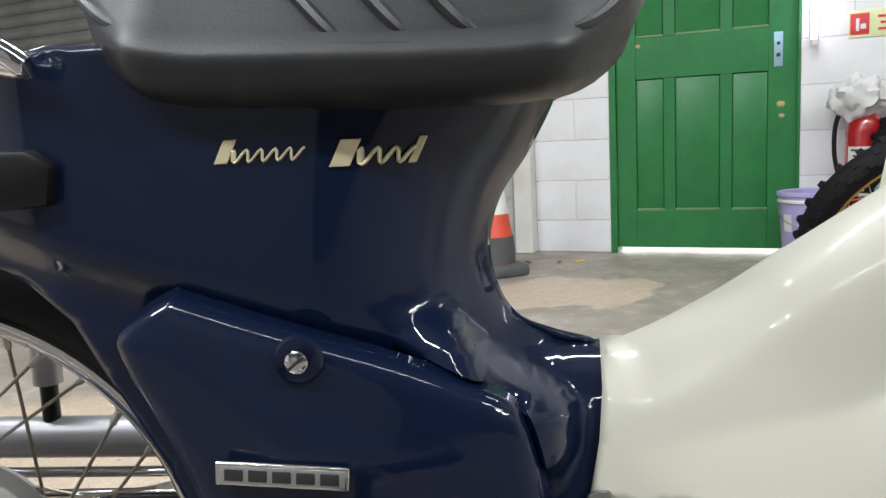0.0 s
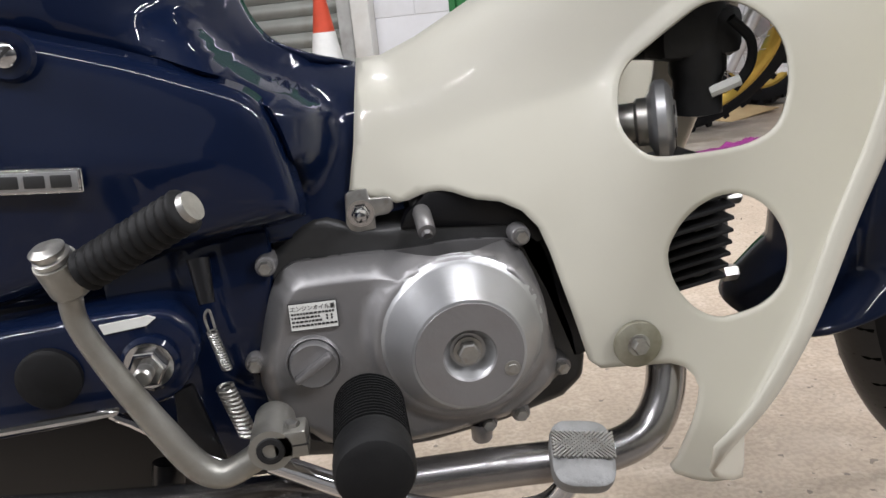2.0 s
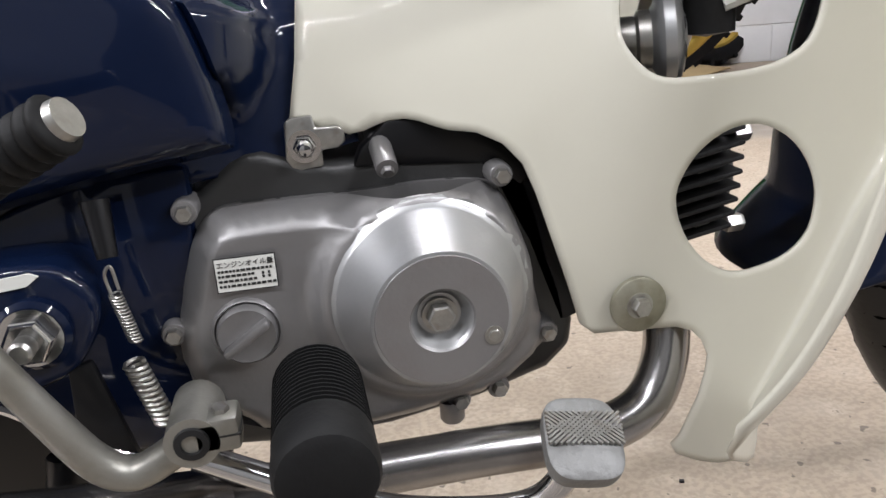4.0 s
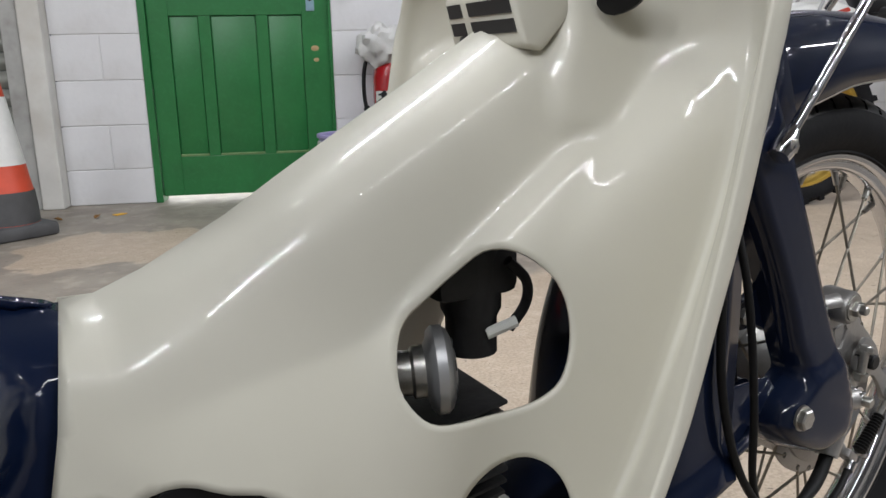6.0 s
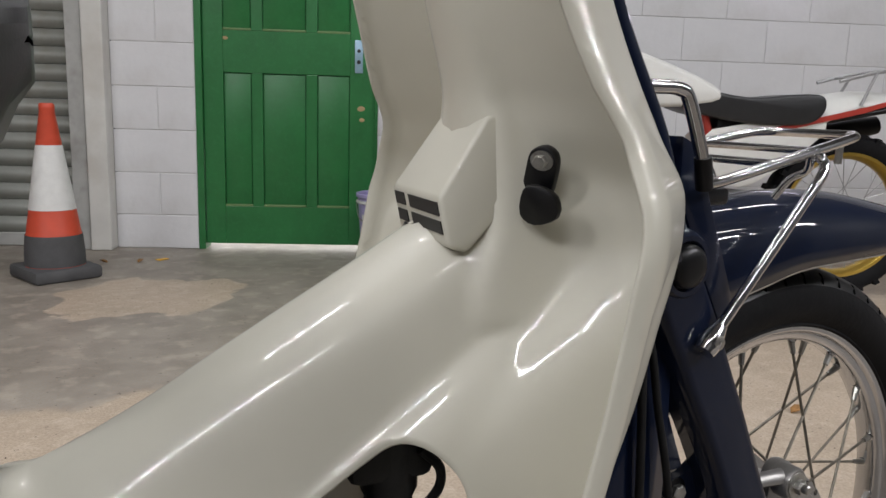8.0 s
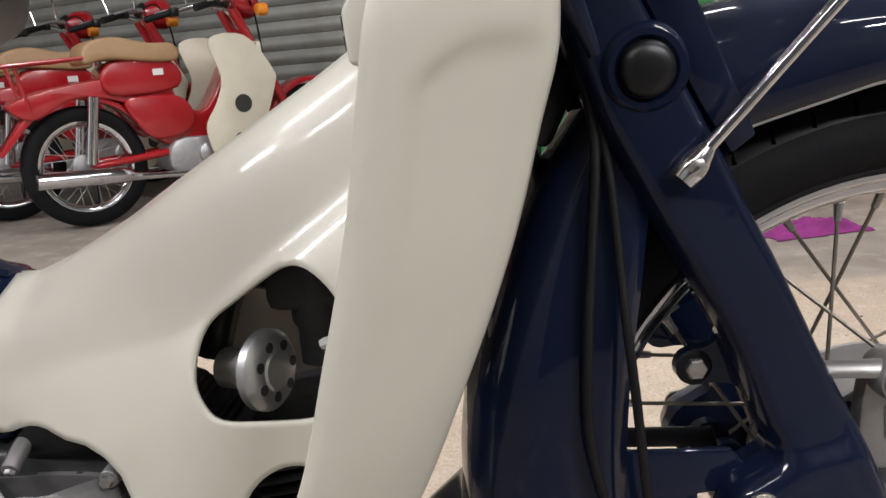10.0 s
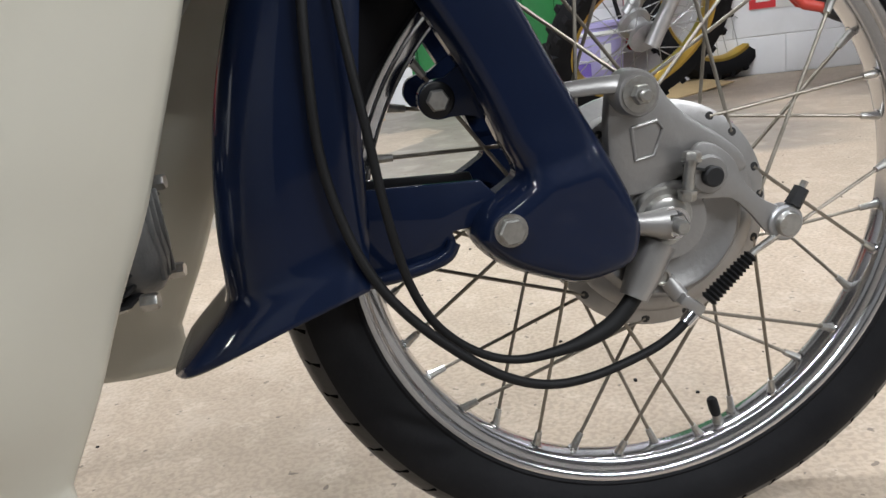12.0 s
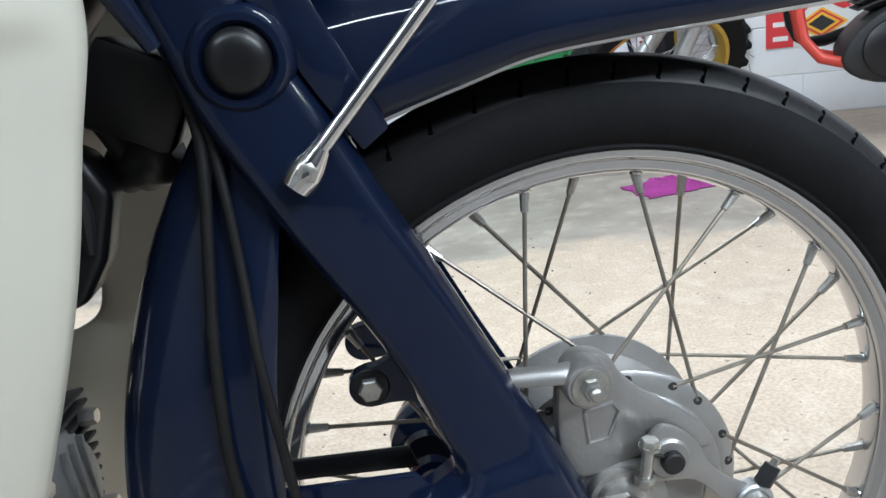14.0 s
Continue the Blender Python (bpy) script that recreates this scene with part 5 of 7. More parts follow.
for side in (1, -1):
    leg = fork_leg(side)
    s = -side
    fpart("pivot_bolt", bolt(-0.1190, 0.0785 * s, 0.2975, 0.0092, 0.0060, (0, s, 0), washer=0.0108), STEEL, leg)
    lug = prism([tuple(p) for p in spline([(-0.1605, 0.380), (-0.1570, 0.3890), (-0.1490, 0.3925), (-0.140, 0.3935), (-0.126, 0.402), (-0.112, 0.402), (-0.098, 0.372), (-0.106, 0.356), (-0.124, 0.366), (-0.138, 0.3680), (-0.1490, 0.3675), (-0.1570, 0.3715)], 3, True)], 0.030 * s, 0.038 * s, 0.0)
    fpart("lug", lug, NAVY_FORK, leg)
    fpart("lug_collar", lathe([(0.0118, 0), (0.0118, 0.004), (0.0105, 0.005), (0.0, 0.005)], facing(-0.1480, 0.034 * s, 0.380, (0, s, 0)), 24), BLACK, leg)
    fpart("lug_bolt", bolt(-0.1480, 0.0385 * s, 0.380, 0.0074, 0.0055, (0, s, 0)), STEEL, leg)
    fpart("cap_boss", lathe([(0.0275, -0.006), (0.0255, -0.0005), (0.0225, 0.0022), (0.0190, 0.0022), (0.0170, 0.0)], facing(-0.1837, 0.0600 * s, 0.5745, (0, s, 0)), 40), NAVY_FORK, leg)
    cap = fpart("fork_cap", lathe([(0.0162, -0.004), (0.0162, 0.0035), (0.0150, 0.0062), (0.0115, 0.0082), (0.007, 0.0090), (0, 0.0092)], facing(-0.1837, 0.0600 * s, 0.5745, (0, s, 0)), 36), BLACK, leg, "round black fork cap")
    rear = lathe([(0.0, 0.0), (0.0155, 0.0), (0.0155, -0.009), (0.0, -0.009)], facing(-0.1180, 0.021 * s, 0.2970, (0, s, 0)), 28)
    fpart("link_lug", rear, NAVY_FORK, leg)
    fpart("link_bolt", bolt(-0.1180, 0.021 * s, 0.2970, 0.0078, 0.0065, (0, s, 0), washer=0.010), STEEL, leg)
    fpart("edge_seam", prism([(-0.190, 0.668), (-0.172, 0.660), (-0.1515, 0.612), (-0.1315, 0.568), (-0.1155, 0.531), (-0.1310, 0.5205), (-0.150, 0.552), (-0.190, 0.628)], 0.030 * s, 0.0535 * s, 0.0025), NAVY_FORK, leg)
fpart("fork_crown", prism([tuple(p) for p in spline([(-0.225, 0.62), (-0.20, 0.60), (-0.175, 0.60), (-0.175, 0.64), (-0.265, 0.83), (-0.29, 0.83)], 3, True)], -0.018, 0.045, 0.012, 3), NAVY_FORK, None, "navy steering head cover")
part("head_edge", tube([(-0.200, -0.108, 0.585), (-0.214, -0.114, 0.62), (-0.230, -0.114, 0.67), (-0.266, -0.107, 0.75), (-0.298, -0.100, 0.86)], [0.004, 0.007, 0.0075, 0.0075, 0.0075], 10, 5), NAVY_FORK, bike)
lug = fpart("steering_lug", tube([(-0.300, 0.022, 0.600), (-0.284, 0.018, 0.570), (-0.268, 0.016, 0.540), (-0.260, 0.016, 0.526)], [0.011, 0.008, 0.009, 0.012], 14, 5, True, 0.7), CASE_DARK, None, "dark cast steering head lug")
fpart("lug_drum", lathe([(0, 0.020), (0.010, 0.020), (0.0125, 0.0175), (0.0165, 0.014), (0.0175, 0.010), (0.0175, -0.006), (0.0150, -0.010), (0.0150, -0.018), (0.012, -0.022), (0, -0.022)], facing(-0.254, 0.020, 0.523, (0.93, -0.25, 0.22)), 28), CASE_DARK, lug)
fpart("lug_web", prism([(-0.306, 0.548), (-0.278, 0.535), (-0.268, 0.512), (-0.280, 0.476), (-0.296, 0.452), (-0.314, 0.448), (-0.318, 0.50)], -0.020, 0.016, 0.006, 3), BLACK, lug)
fpart("web_rib", tube([(-0.300, -0.021, 0.535), (-0.284, -0.023, 0.512), (-0.286, -0.021, 0.482)], [0.004, 0.005, 0.003], 8, 4), DARK_ENGINE, lug)
fpart("loom_box", block((0.055, 0.05, 0.050), (0, 0, 0), 0.006, pose(-0.246, 0.006, 0.562, 0, 28, 0)), BLACK, lug)
fpart("loom_clip", block((0.010, 0.012, 0.012), (0, 0, 0), 0.002, pose(-0.238, -0.045, 0.445, 0, 20, 0)), RUBBER, lug)

# ---- rear mudguard of the front wheel ----
MUD = ((0.0, 0.556, -0.204, 0.562, -0.150, 0.030), (0.14, 0.536, -0.220, 0.545, -0.158, 0.036), (0.30, 0.488, -0.250, 0.497, -0.178, 0.048), (0.46, 0.430, -0.275, 0.440, -0.190, 0.060), (0.62, 0.375, -0.291, 0.390, -0.199, 0.067), (0.76, 0.320, -0.300, 0.345, -0.203, 0.069), (0.87, 0.283, -0.302, 0.312, -0.206, 0.071), (0.92, 0.268, -0.305, 0.301, -0.208, 0.073), (0.96, 0.252, -0.321, 0.289, -0.210, 0.078), (1.0, 0.229, -0.346, 0.277, -0.212, 0.082))


def mudguard():
    table = spline([m[1:] for m in MUD], 4)
    bm = bmesh.new()
    rows = []
    n = 28
    for zb, xb, zs, xs, w in table:
        row = []
        for k in range(n + 1):
            f = -1 + 2 * k / n
            a = abs(f)
            y = math.copysign(w * math.sin(min(1.0, a * 1.25) * math.pi / 2) ** 0.75, f) if a else 0.0
            u = a ** 2.6
            row.append(bm.verts.new((xb + (xs - xb) * u, y, zb + (zs - zb) * a ** 2.0)))
        rows.append(row)
    for a, b in zip(rows, rows[1:]):
        for k in range(n):
            bm.faces.new((a[k], a[k + 1], b[k + 1], b[k]))
    ob = fpart("mudguard_flap", bm, NAVY_FORK, None, "glossy navy mudguard flap with a flared end", angle=60)
    sol = ob.modifiers.new("thickness", "SOLIDIFY")
    sol.thickness, sol.offset = 0.003, 0
    plate = prism([(-0.222, 0.3345), (-0.130, 0.3275), (-0.112, 0.306), (-0.135, 0.2975), (-0.152, 0.2965), (-0.150, 0.286), (-0.157, 0.276), (-0.209, 0.2700), (-0.222, 0.276)], -0.050, -0.054, 0.0012)
    fpart("guard_plate", plate, NAVY_FORK, ob)
    fpart("guard_flange", prism([(-0.215, 0.3345), (-0.130, 0.3275), (-0.126, 0.3125), (-0.190, 0.3185), (-0.215, 0.3205)], -0.020, -0.024, 0.001), BLACK, ob)
    fpart("guard_lip", tube([(-0.212, -0.056, 0.2735), (-0.185, -0.057, 0.2760), (-0.160, -0.056, 0.2810), (-0.152, -0.055, 0.2900)], 0.0048, 10), NAVY_FORK, ob)
    return ob


mudguard()

# ---- front mudguard over the wheel ----
def front_guard():
    table = spline([(-0.165, 0.601, 0.520, 0.040), (-0.14, 0.605, 0.5275, 0.041), (-0.112, 0.609, 0.5365, 0.043), (-0.072, 0.613, 0.5475, 0.047), (-0.034, 0.616, 0.557, 0.050), (0.013, 0.616, 0.5605, 0.052), (0.06, 0.613, 0.5620, 0.052), (0.11, 0.6055, 0.5635, 0.049), (0.16, 0.596, 0.5645, 0.040), (0.19, 0.588, 0.5685, 0.026), (0.2185, 0.581, 0.5785, 0.004)], 5)
    bm = bmesh.new()
    rows = []
    n = 24
    for x, zt, zl, w in table:
        rows.append([bm.verts.new((x, w * math.sin(math.pi * (k / n - 0.5)), zl + (zt - zl) * max(0.0, math.cos(math.pi * (k / n - 0.5))) ** 0.7)) for k in range(n + 1)])
    for a, b in zip(rows, rows[1:]):
        for k in range(n):
            bm.faces.new((a[k], a[k + 1], b[k + 1], b[k]))
    edge = [v[0].co.copy() for v in rows]
    far = [v[-1].co.copy() for v in rows]
    ob = fpart("front_mudguard", bm, NAVY_FORK, None, "glossy navy front mudguard with a rolled edge", angle=60)
    sol = ob.modifiers.new("thickness", "SOLIDIFY")
    sol.thickness, sol.offset = 0.0022, 1
    # rolled edge in bright alloy, standing in for the highlight along navy paint
    fpart("edge_bead", tube(edge[4:] + far[::-1][:-4], 0.0021, 8, 1, True, 1, False), ALLOY_BRIGHT, ob, "thin edge bead, made bright for its highlight")
    fpart("ridge_strip", tube([(x, 0, zt + 0.001) for x, zt, zl, w in table[6:]], 0.0016, 8, 1, True, 1, False), CHROME, ob)
    return ob


front_guard()

# ---- stays and front carrier ----
def carrier():
    bars = {}
    right = fpart("front_carrier", tube([(-0.185, -0.070, 0.634), (-0.150, -0.066, 0.638), (0.000, -0.054, 0.664), (0.026, -0.046, 0.668), (0.036, -0.030, 0.6685), (0.040, 0.030, 0.6685), (0.030, 0.046, 0.668), (0.000, 0.054, 0.664), (-0.150, 0.066, 0.638), (-0.19, 0.07, 0.632)], 0.0042, 12, 5), CHROME, None, "chromed tubular front carrier")
    for x, z in ((-0.10, 0.6475), (-0.045, 0.6565)):
        fpart("cross_bar", tube([(x, -0.062, z), (x, 0.062, z)], 0.0032, 10, curved=False), CHROME, right)
    for s in (-1, 1):
        fpart("side_loop", tube([(-0.185, 0.072 * s, 0.634), (-0.192, 0.074 * s, 0.650), (-0.212, 0.076 * s, 0.690), (-0.222, 0.076 * s, 0.6985), (-0.240, 0.074 * s, 0.6995), (-0.262, 0.07 * s, 0.699)], 0.0048, 12, 5), CHROME, right)
        fpart("loop_joint", tube([(-0.186, 0.072 * s, 0.632), (-0.193, 0.0745 * s, 0.654)], 0.0062, 12, curved=False), BLACK, right)
        fpart("carrier_foot", tube([(-0.050, 0.060 * s, 0.655), (-0.042, 0.052 * s, 0.640), (-0.046, 0.040 * s, 0.632), (-0.050, 0.030 * s, 0.616)], 0.0032, 10, 4), CHROME, right)
        stay = fpart("stay", tube([(-0.156, 0.0695 * s, 0.524), (-0.146, 0.0695 * s, 0.534), (-0.056, 0.067 * s, 0.6245), (-0.038, 0.064 * s, 0.6430), (-0.036, 0.059 * s, 0.651), (-0.041, 0.055 * s, 0.6575)], [0.0045, 0.0042, 0.0042, 0.0042, 0.0042, 0.004], 12, 5), CHROME, right, "chromed stay down to the fork")
        flat = tube([(-0.1675, 0.0690 * s, 0.5105), (-0.1605, 0.0692 * s, 0.518), (-0.1515, 0.0695 * s, 0.5285)], [0.0082, 0.0092, 0.0050], 14, 3)
        fpart("stay_eye", flat, CHROME, right)
        fpart("stay_bolt", bolt(-0.1605, 0.0750 * s, 0.5180, 0.0058, 0.003, (0, s, 0)), STEEL, right)
    fpart("carrier_hook", tube([(0.038, -0.02, 0.667), (0.046, -0.02, 0.668), (0.050, -0.02, 0.660), (0.050, -0.02, 0.642)], 0.0035, 8, 4), STEEL, right)
    fpart("carrier_mount", block((0.06, 0.10, 0.014), (-0.16, 0, 0.622), 0.004), BLACK, right)


carrier()

# ================= the garage =================
ROOM = pose(0.33, 3.05, 0, 0, 0, -20.3)
GREY_PAINT = material("grey_paint", (0.42, 0.42, 0.40), 0.5, vary=0.2, scale=9, stain=0.3, stain_scale=14)
TIMBER_WHITE = material("white_painted_timber", (0.66, 0.65, 0.61), 0.5, vary=0.15, scale=6, bump=0.2, bump_scale=30, stain=0.4, stain_scale=5, stain_colour=(0.4, 0.36, 0.3))
LOCK = material("blue_grey_plate", (0.30, 0.46, 0.56), 0.35, metal=0.3, vary=0.15, scale=60)
# for the unseen south-east wall: dark so the navy paint mirrors little
DARK_WALL = material("dark_unseen_wall", (0.03, 0.03, 0.03), 0.8, vary=0.5, scale=2.5, bump=0.3, bump_scale=12)
CEILING = material("dark_unseen_shell", (0.13, 0.13, 0.13), 0.8, vary=0.12, scale=2)
GOLD_RIM = material("gold_anodised_rim", (0.62, 0.42, 0.09), 0.28, metal=0.85, vary=0.2, scale=14)
GREY_ALLOY = material("grey_alloy", (0.45, 0.45, 0.45), 0.4, metal=0.7, vary=0.25, scale=18)
WHITE_PLASTIC = material("white_plastic", (0.68, 0.68, 0.65), 0.35, vary=0.1, scale=9, stain=0.25, stain_scale=11, stain_colour=(0.5, 0.47, 0.4))
STRIPE_RED = material("red_stripe", (0.42, 0.04, 0.025), 0.4, vary=0.15, scale=20)
TAIL_RED = material("red_lens", (0.55, 0.02, 0.02), 0.15, coat=0.5, vary=0.15, scale=60)
AMBER = material("amber_lens", (0.75, 0.24, 0.02), 0.15, coat=0.5, vary=0.15, scale=60)
LILAC = material("lilac_bucket", (0.40, 0.36, 0.62), 0.4, vary=0.1, scale=10, stain=0.2, stain_scale=14)
LABEL_PURPLE = material("purple_print", (0.16, 0.10, 0.40), 0.45, vary=0.2, scale=30)
MAGENTA = material("magenta_cloth", (0.25, 0.022, 0.175), 0.85, vary=0.4, scale=22, bump=0.5, bump_scale=180)
CARD = material("brown_cardboard", (0.46, 0.33, 0.17), 0.8, vary=0.2, scale=12, bump=0.1, bump_scale=90)
YELLOW = material("yellow_print", (0.78, 0.42, 0.03), 0.5, vary=0.1, scale=30)
POSTER_RED = material("poster_red", (0.58, 0.035, 0.04), 0.5, vary=0.12, scale=12)
PAPER = material("white_paper", (0.68, 0.68, 0.66), 0.6, vary=0.08, scale=9)
SIGN_GREEN = material("photoluminescent_sign", (0.62, 0.66, 0.36), 0.5, vary=0.08, scale=14)
BAG = material("white_plastic_bag", (0.62, 0.62, 0.60), 0.32, vary=0.2, scale=16, bump=0.6, bump_scale=24)
TAN = material("tan_vinyl", (0.36, 0.22, 0.11), 0.5, vary=0.2, scale=12, bump=0.15, bump_scale=200)
CREAM_OLD = material("old_cream_plastic", (0.6, 0.56, 0.44), 0.32, vary=0.12, scale=7)
LEAF = material("dry_leaf", (0.32, 0.16, 0.05), 0.8, vary=0.3, scale=80)
TUBE_GLOW = lamp_material("fluorescent_tube", (0.86, 0.82, 1.0), 9.0)
DIFFUSER = lamp_material("lamp_diffuser", (0.95, 0.97, 1.0), 4.0)
OUTSIDE = lamp_material("daylight_outside", (1.0, 1.0, 0.98), 5.0)


def floor_material():
    mat = material("worn_painted_concrete", (0.49, 0.395, 0.30), 0.5, vary=0.25, scale=2.6, second=(0.385, 0.31, 0.235), bump=0.22, bump_scale=42, stain=0.55, stain_scale=30, stain_colour=(0.59, 0.50, 0.40), rough_vary=0.12)
    nt = mat.node_tree
    bsdf = nt.nodes["Principled BSDF"]
    coord = next(n for n in nt.nodes if n.type == "TEX_COORD")
    old = bsdf.inputs["Base Color"].links[0].from_socket

    def maths(op, a, b=0.0):
        n = nt.nodes.new("ShaderNodeMath")
        n.operation = op
        for k, v in enumerate((a, b)):
            if hasattr(v, "links"):
                nt.links.new(v, n.inputs[k])
            else:
                n.inputs[k].default_value = v
        return n.outputs[0]

    def step(v, a, b):
        n = nt.nodes.new("ShaderNodeMapRange")
        n.interpolation_type = "SMOOTHSTEP"
        n.inputs[1].default_value, n.inputs[2].default_value = a, b
        nt.links.new(v, n.inputs[0])
        return n.outputs[0]

    def rough_noise(scale, detail=6):
        n = nt.nodes.new("ShaderNodeTexNoise")
        n.inputs["Scale"].default_value, n.inputs["Detail"].default_value = scale, detail
        nt.links.new(coord.outputs["Object"], n.inputs["Vector"])
        return n.outputs[0]
    xyz = nt.nodes.new("ShaderNodeSeparateXYZ")
    nt.links.new(coord.outputs["Object"], xyz.inputs[0])
    wob = maths("MULTIPLY", maths("SUBTRACT", rough_noise(3.5), 0.5), 0.55)
    y = maths("ADD", xyz.outputs[1], wob)
    x = maths("ADD", xyz.outputs[0], wob)
    bare = maths("MULTIPLY", step(y, 1.28, 1.36), step(x, 1.15, 0.75))
    # a remaining island of paint on the bare concrete
    dx = maths("DIVIDE", maths("SUBTRACT", x, -0.42), 0.30)
    dy = maths("DIVIDE", maths("SUBTRACT", y, 2.30), 0.30)
    island = step(maths("ADD", maths("MULTIPLY", dx, dx), maths("MULTIPLY", dy, dy)), 0.92, 1.05)
    bare = maths("MULTIPLY", bare, island)
    # unseen strip in front of the bike, darkened so glossy paint reflects less floor
    dim_front = step(y, -0.14, -0.36)
    mix = nt.nodes.new("ShaderNodeMix")
    mix.data_type = "RGBA"
    nt.links.new(bare, mix.inputs[0])
    nt.links.new(old, mix.inputs[6])
    tone = nt.nodes.new("ShaderNodeMix")
    tone.data_type = "RGBA"
    nt.links.new(step(rough_noise(6), 0.35, 0.65), tone.inputs[0])
    tone.inputs[6].default_value, tone.inputs[7].default_value = (0.20, 0.18, 0.155, 1), (0.28, 0.255, 0.22, 1)
    nt.links.new(tone.outputs[2], mix.inputs[7])
    dimmed = nt.nodes.new("ShaderNodeMix")
    dimmed.data_type = "RGBA"
    nt.links.new(dim_front, dimmed.inputs[0])
    nt.links.new(mix.outputs[2], dimmed.inputs[6])
    dimmed.inputs[7].default_value = (0.07, 0.064, 0.058, 1)
    mix = dimmed
    # chipped specks
    chips = nt.nodes.new("ShaderNodeMix")
    chips.data_type = "RGBA"
    nt.links.new(maths("MULTIPLY", step(rough_noise(75, 3), 0.64, 0.70), 0.55), chips.inputs[0])
    nt.links.new(mix.outputs[2], chips.inputs[6])
    chips.inputs[7].default_value = (0.30, 0.24, 0.175, 1)
    # fine sand grain and open pits
    grain = nt.nodes.new("ShaderNodeMix")
    grain.data_type = "RGBA"
    nt.links.new(maths("MULTIPLY", step(rough_noise(170, 9), 0.42, 0.60), 0.46), grain.inputs[0])
    nt.links.new(chips.outputs[2], grain.inputs[6])
    grain.inputs[7].default_value = (0.27, 0.215, 0.16, 1)
    pale = nt.nodes.new("ShaderNodeMix")
    pale.data_type = "RGBA"
    nt.links.new(maths("MULTIPLY", step(rough_noise(14, 7), 0.50, 0.68), 0.22), pale.inputs[0])
    nt.links.new(grain.outputs[2], pale.inputs[6])
    pale.inputs[7].default_value = (0.60, 0.52, 0.43, 1)
    grain = pale
    pits = nt.nodes.new("ShaderNodeMix")
    pits.data_type = "RGBA"
    nt.links.new(maths("MULTIPLY", step(rough_noise(60, 2), 0.69, 0.71), 0.75), pits.inputs[0])
    nt.links.new(grain.outputs[2], pits.inputs[6])
    pits.inputs[7].default_value = (0.11, 0.09, 0.07, 1)
    nt.links.new(pits.outputs[2], bsdf.inputs["Base Color"])
    return mat


def shell():
    bm = bmesh.new()
    bmesh.ops.create_grid(bm, x_segments=2, y_segments=2, size=6.5)
    structure("floor", bm, floor_material(), "worn beige painted concrete floor with bare grey patches", "floor")
    north = block((0.36, 0.2, 2.0), (-0.62, 0.1, 1.0))
    add(north, block((4.6, 0.2, 2.0), (0.37 + 2.3, 0.1, 1.0)))
    add(north, block((10.5, 0.2, 0.9), (-0.28, 0.1, 2.45)))
    add(north, block((0.93, 0.2, 2.0), (-5.065, 0.1, 1.0)))
    bmesh.ops.transform(north, matrix=ROOM, verts=north.verts)
    north = structure("wall_north", north, material("painted_mortar", (0.67, 0.665, 0.66), 0.8, vary=0.15, scale=12), "white painted blockwork wall with dirty lower courses", "wall")
    # unseen shell that closes the room, its tones set for bounce and reflections
    structure("ceiling", block((13, 13, 0.1), (0, 0, 2.95)), CEILING, "plain unseen ceiling, dark to dim reflections in the paint", "ceiling")
    # south wall split in two tones: grey for the frame's reflections, dark for the fork's
    structure("wall_south", block((5.7, 0.2, 2.9), (-3.65, -3.4, 1.45)), material("mid_grey_paint", (0.20, 0.20, 0.195), 0.6, vary=0.2, scale=2), "plain grey unseen wall, toned for reflections in the frame paint", "wall")
    structure("wall_south_east", block((7.3, 0.2, 2.9), (2.85, -3.4, 1.45)), DARK_WALL, "plain unseen wall, dark to keep the paint's reflections dark", "wall")
    structure("wall_west", block((0.2, 10, 2.9), (-5.4, 1.5, 1.45)), WHITE_WALL, "plain white unseen wall, added to bounce light", "wall")
    structure("wall_east", block((0.2, 8, 2.9), (4.9, -0.4, 1.45)), CEILING, "plain dark grey unseen wall, toned to dim reflections", "wall")
    return north


wall_north = shell()


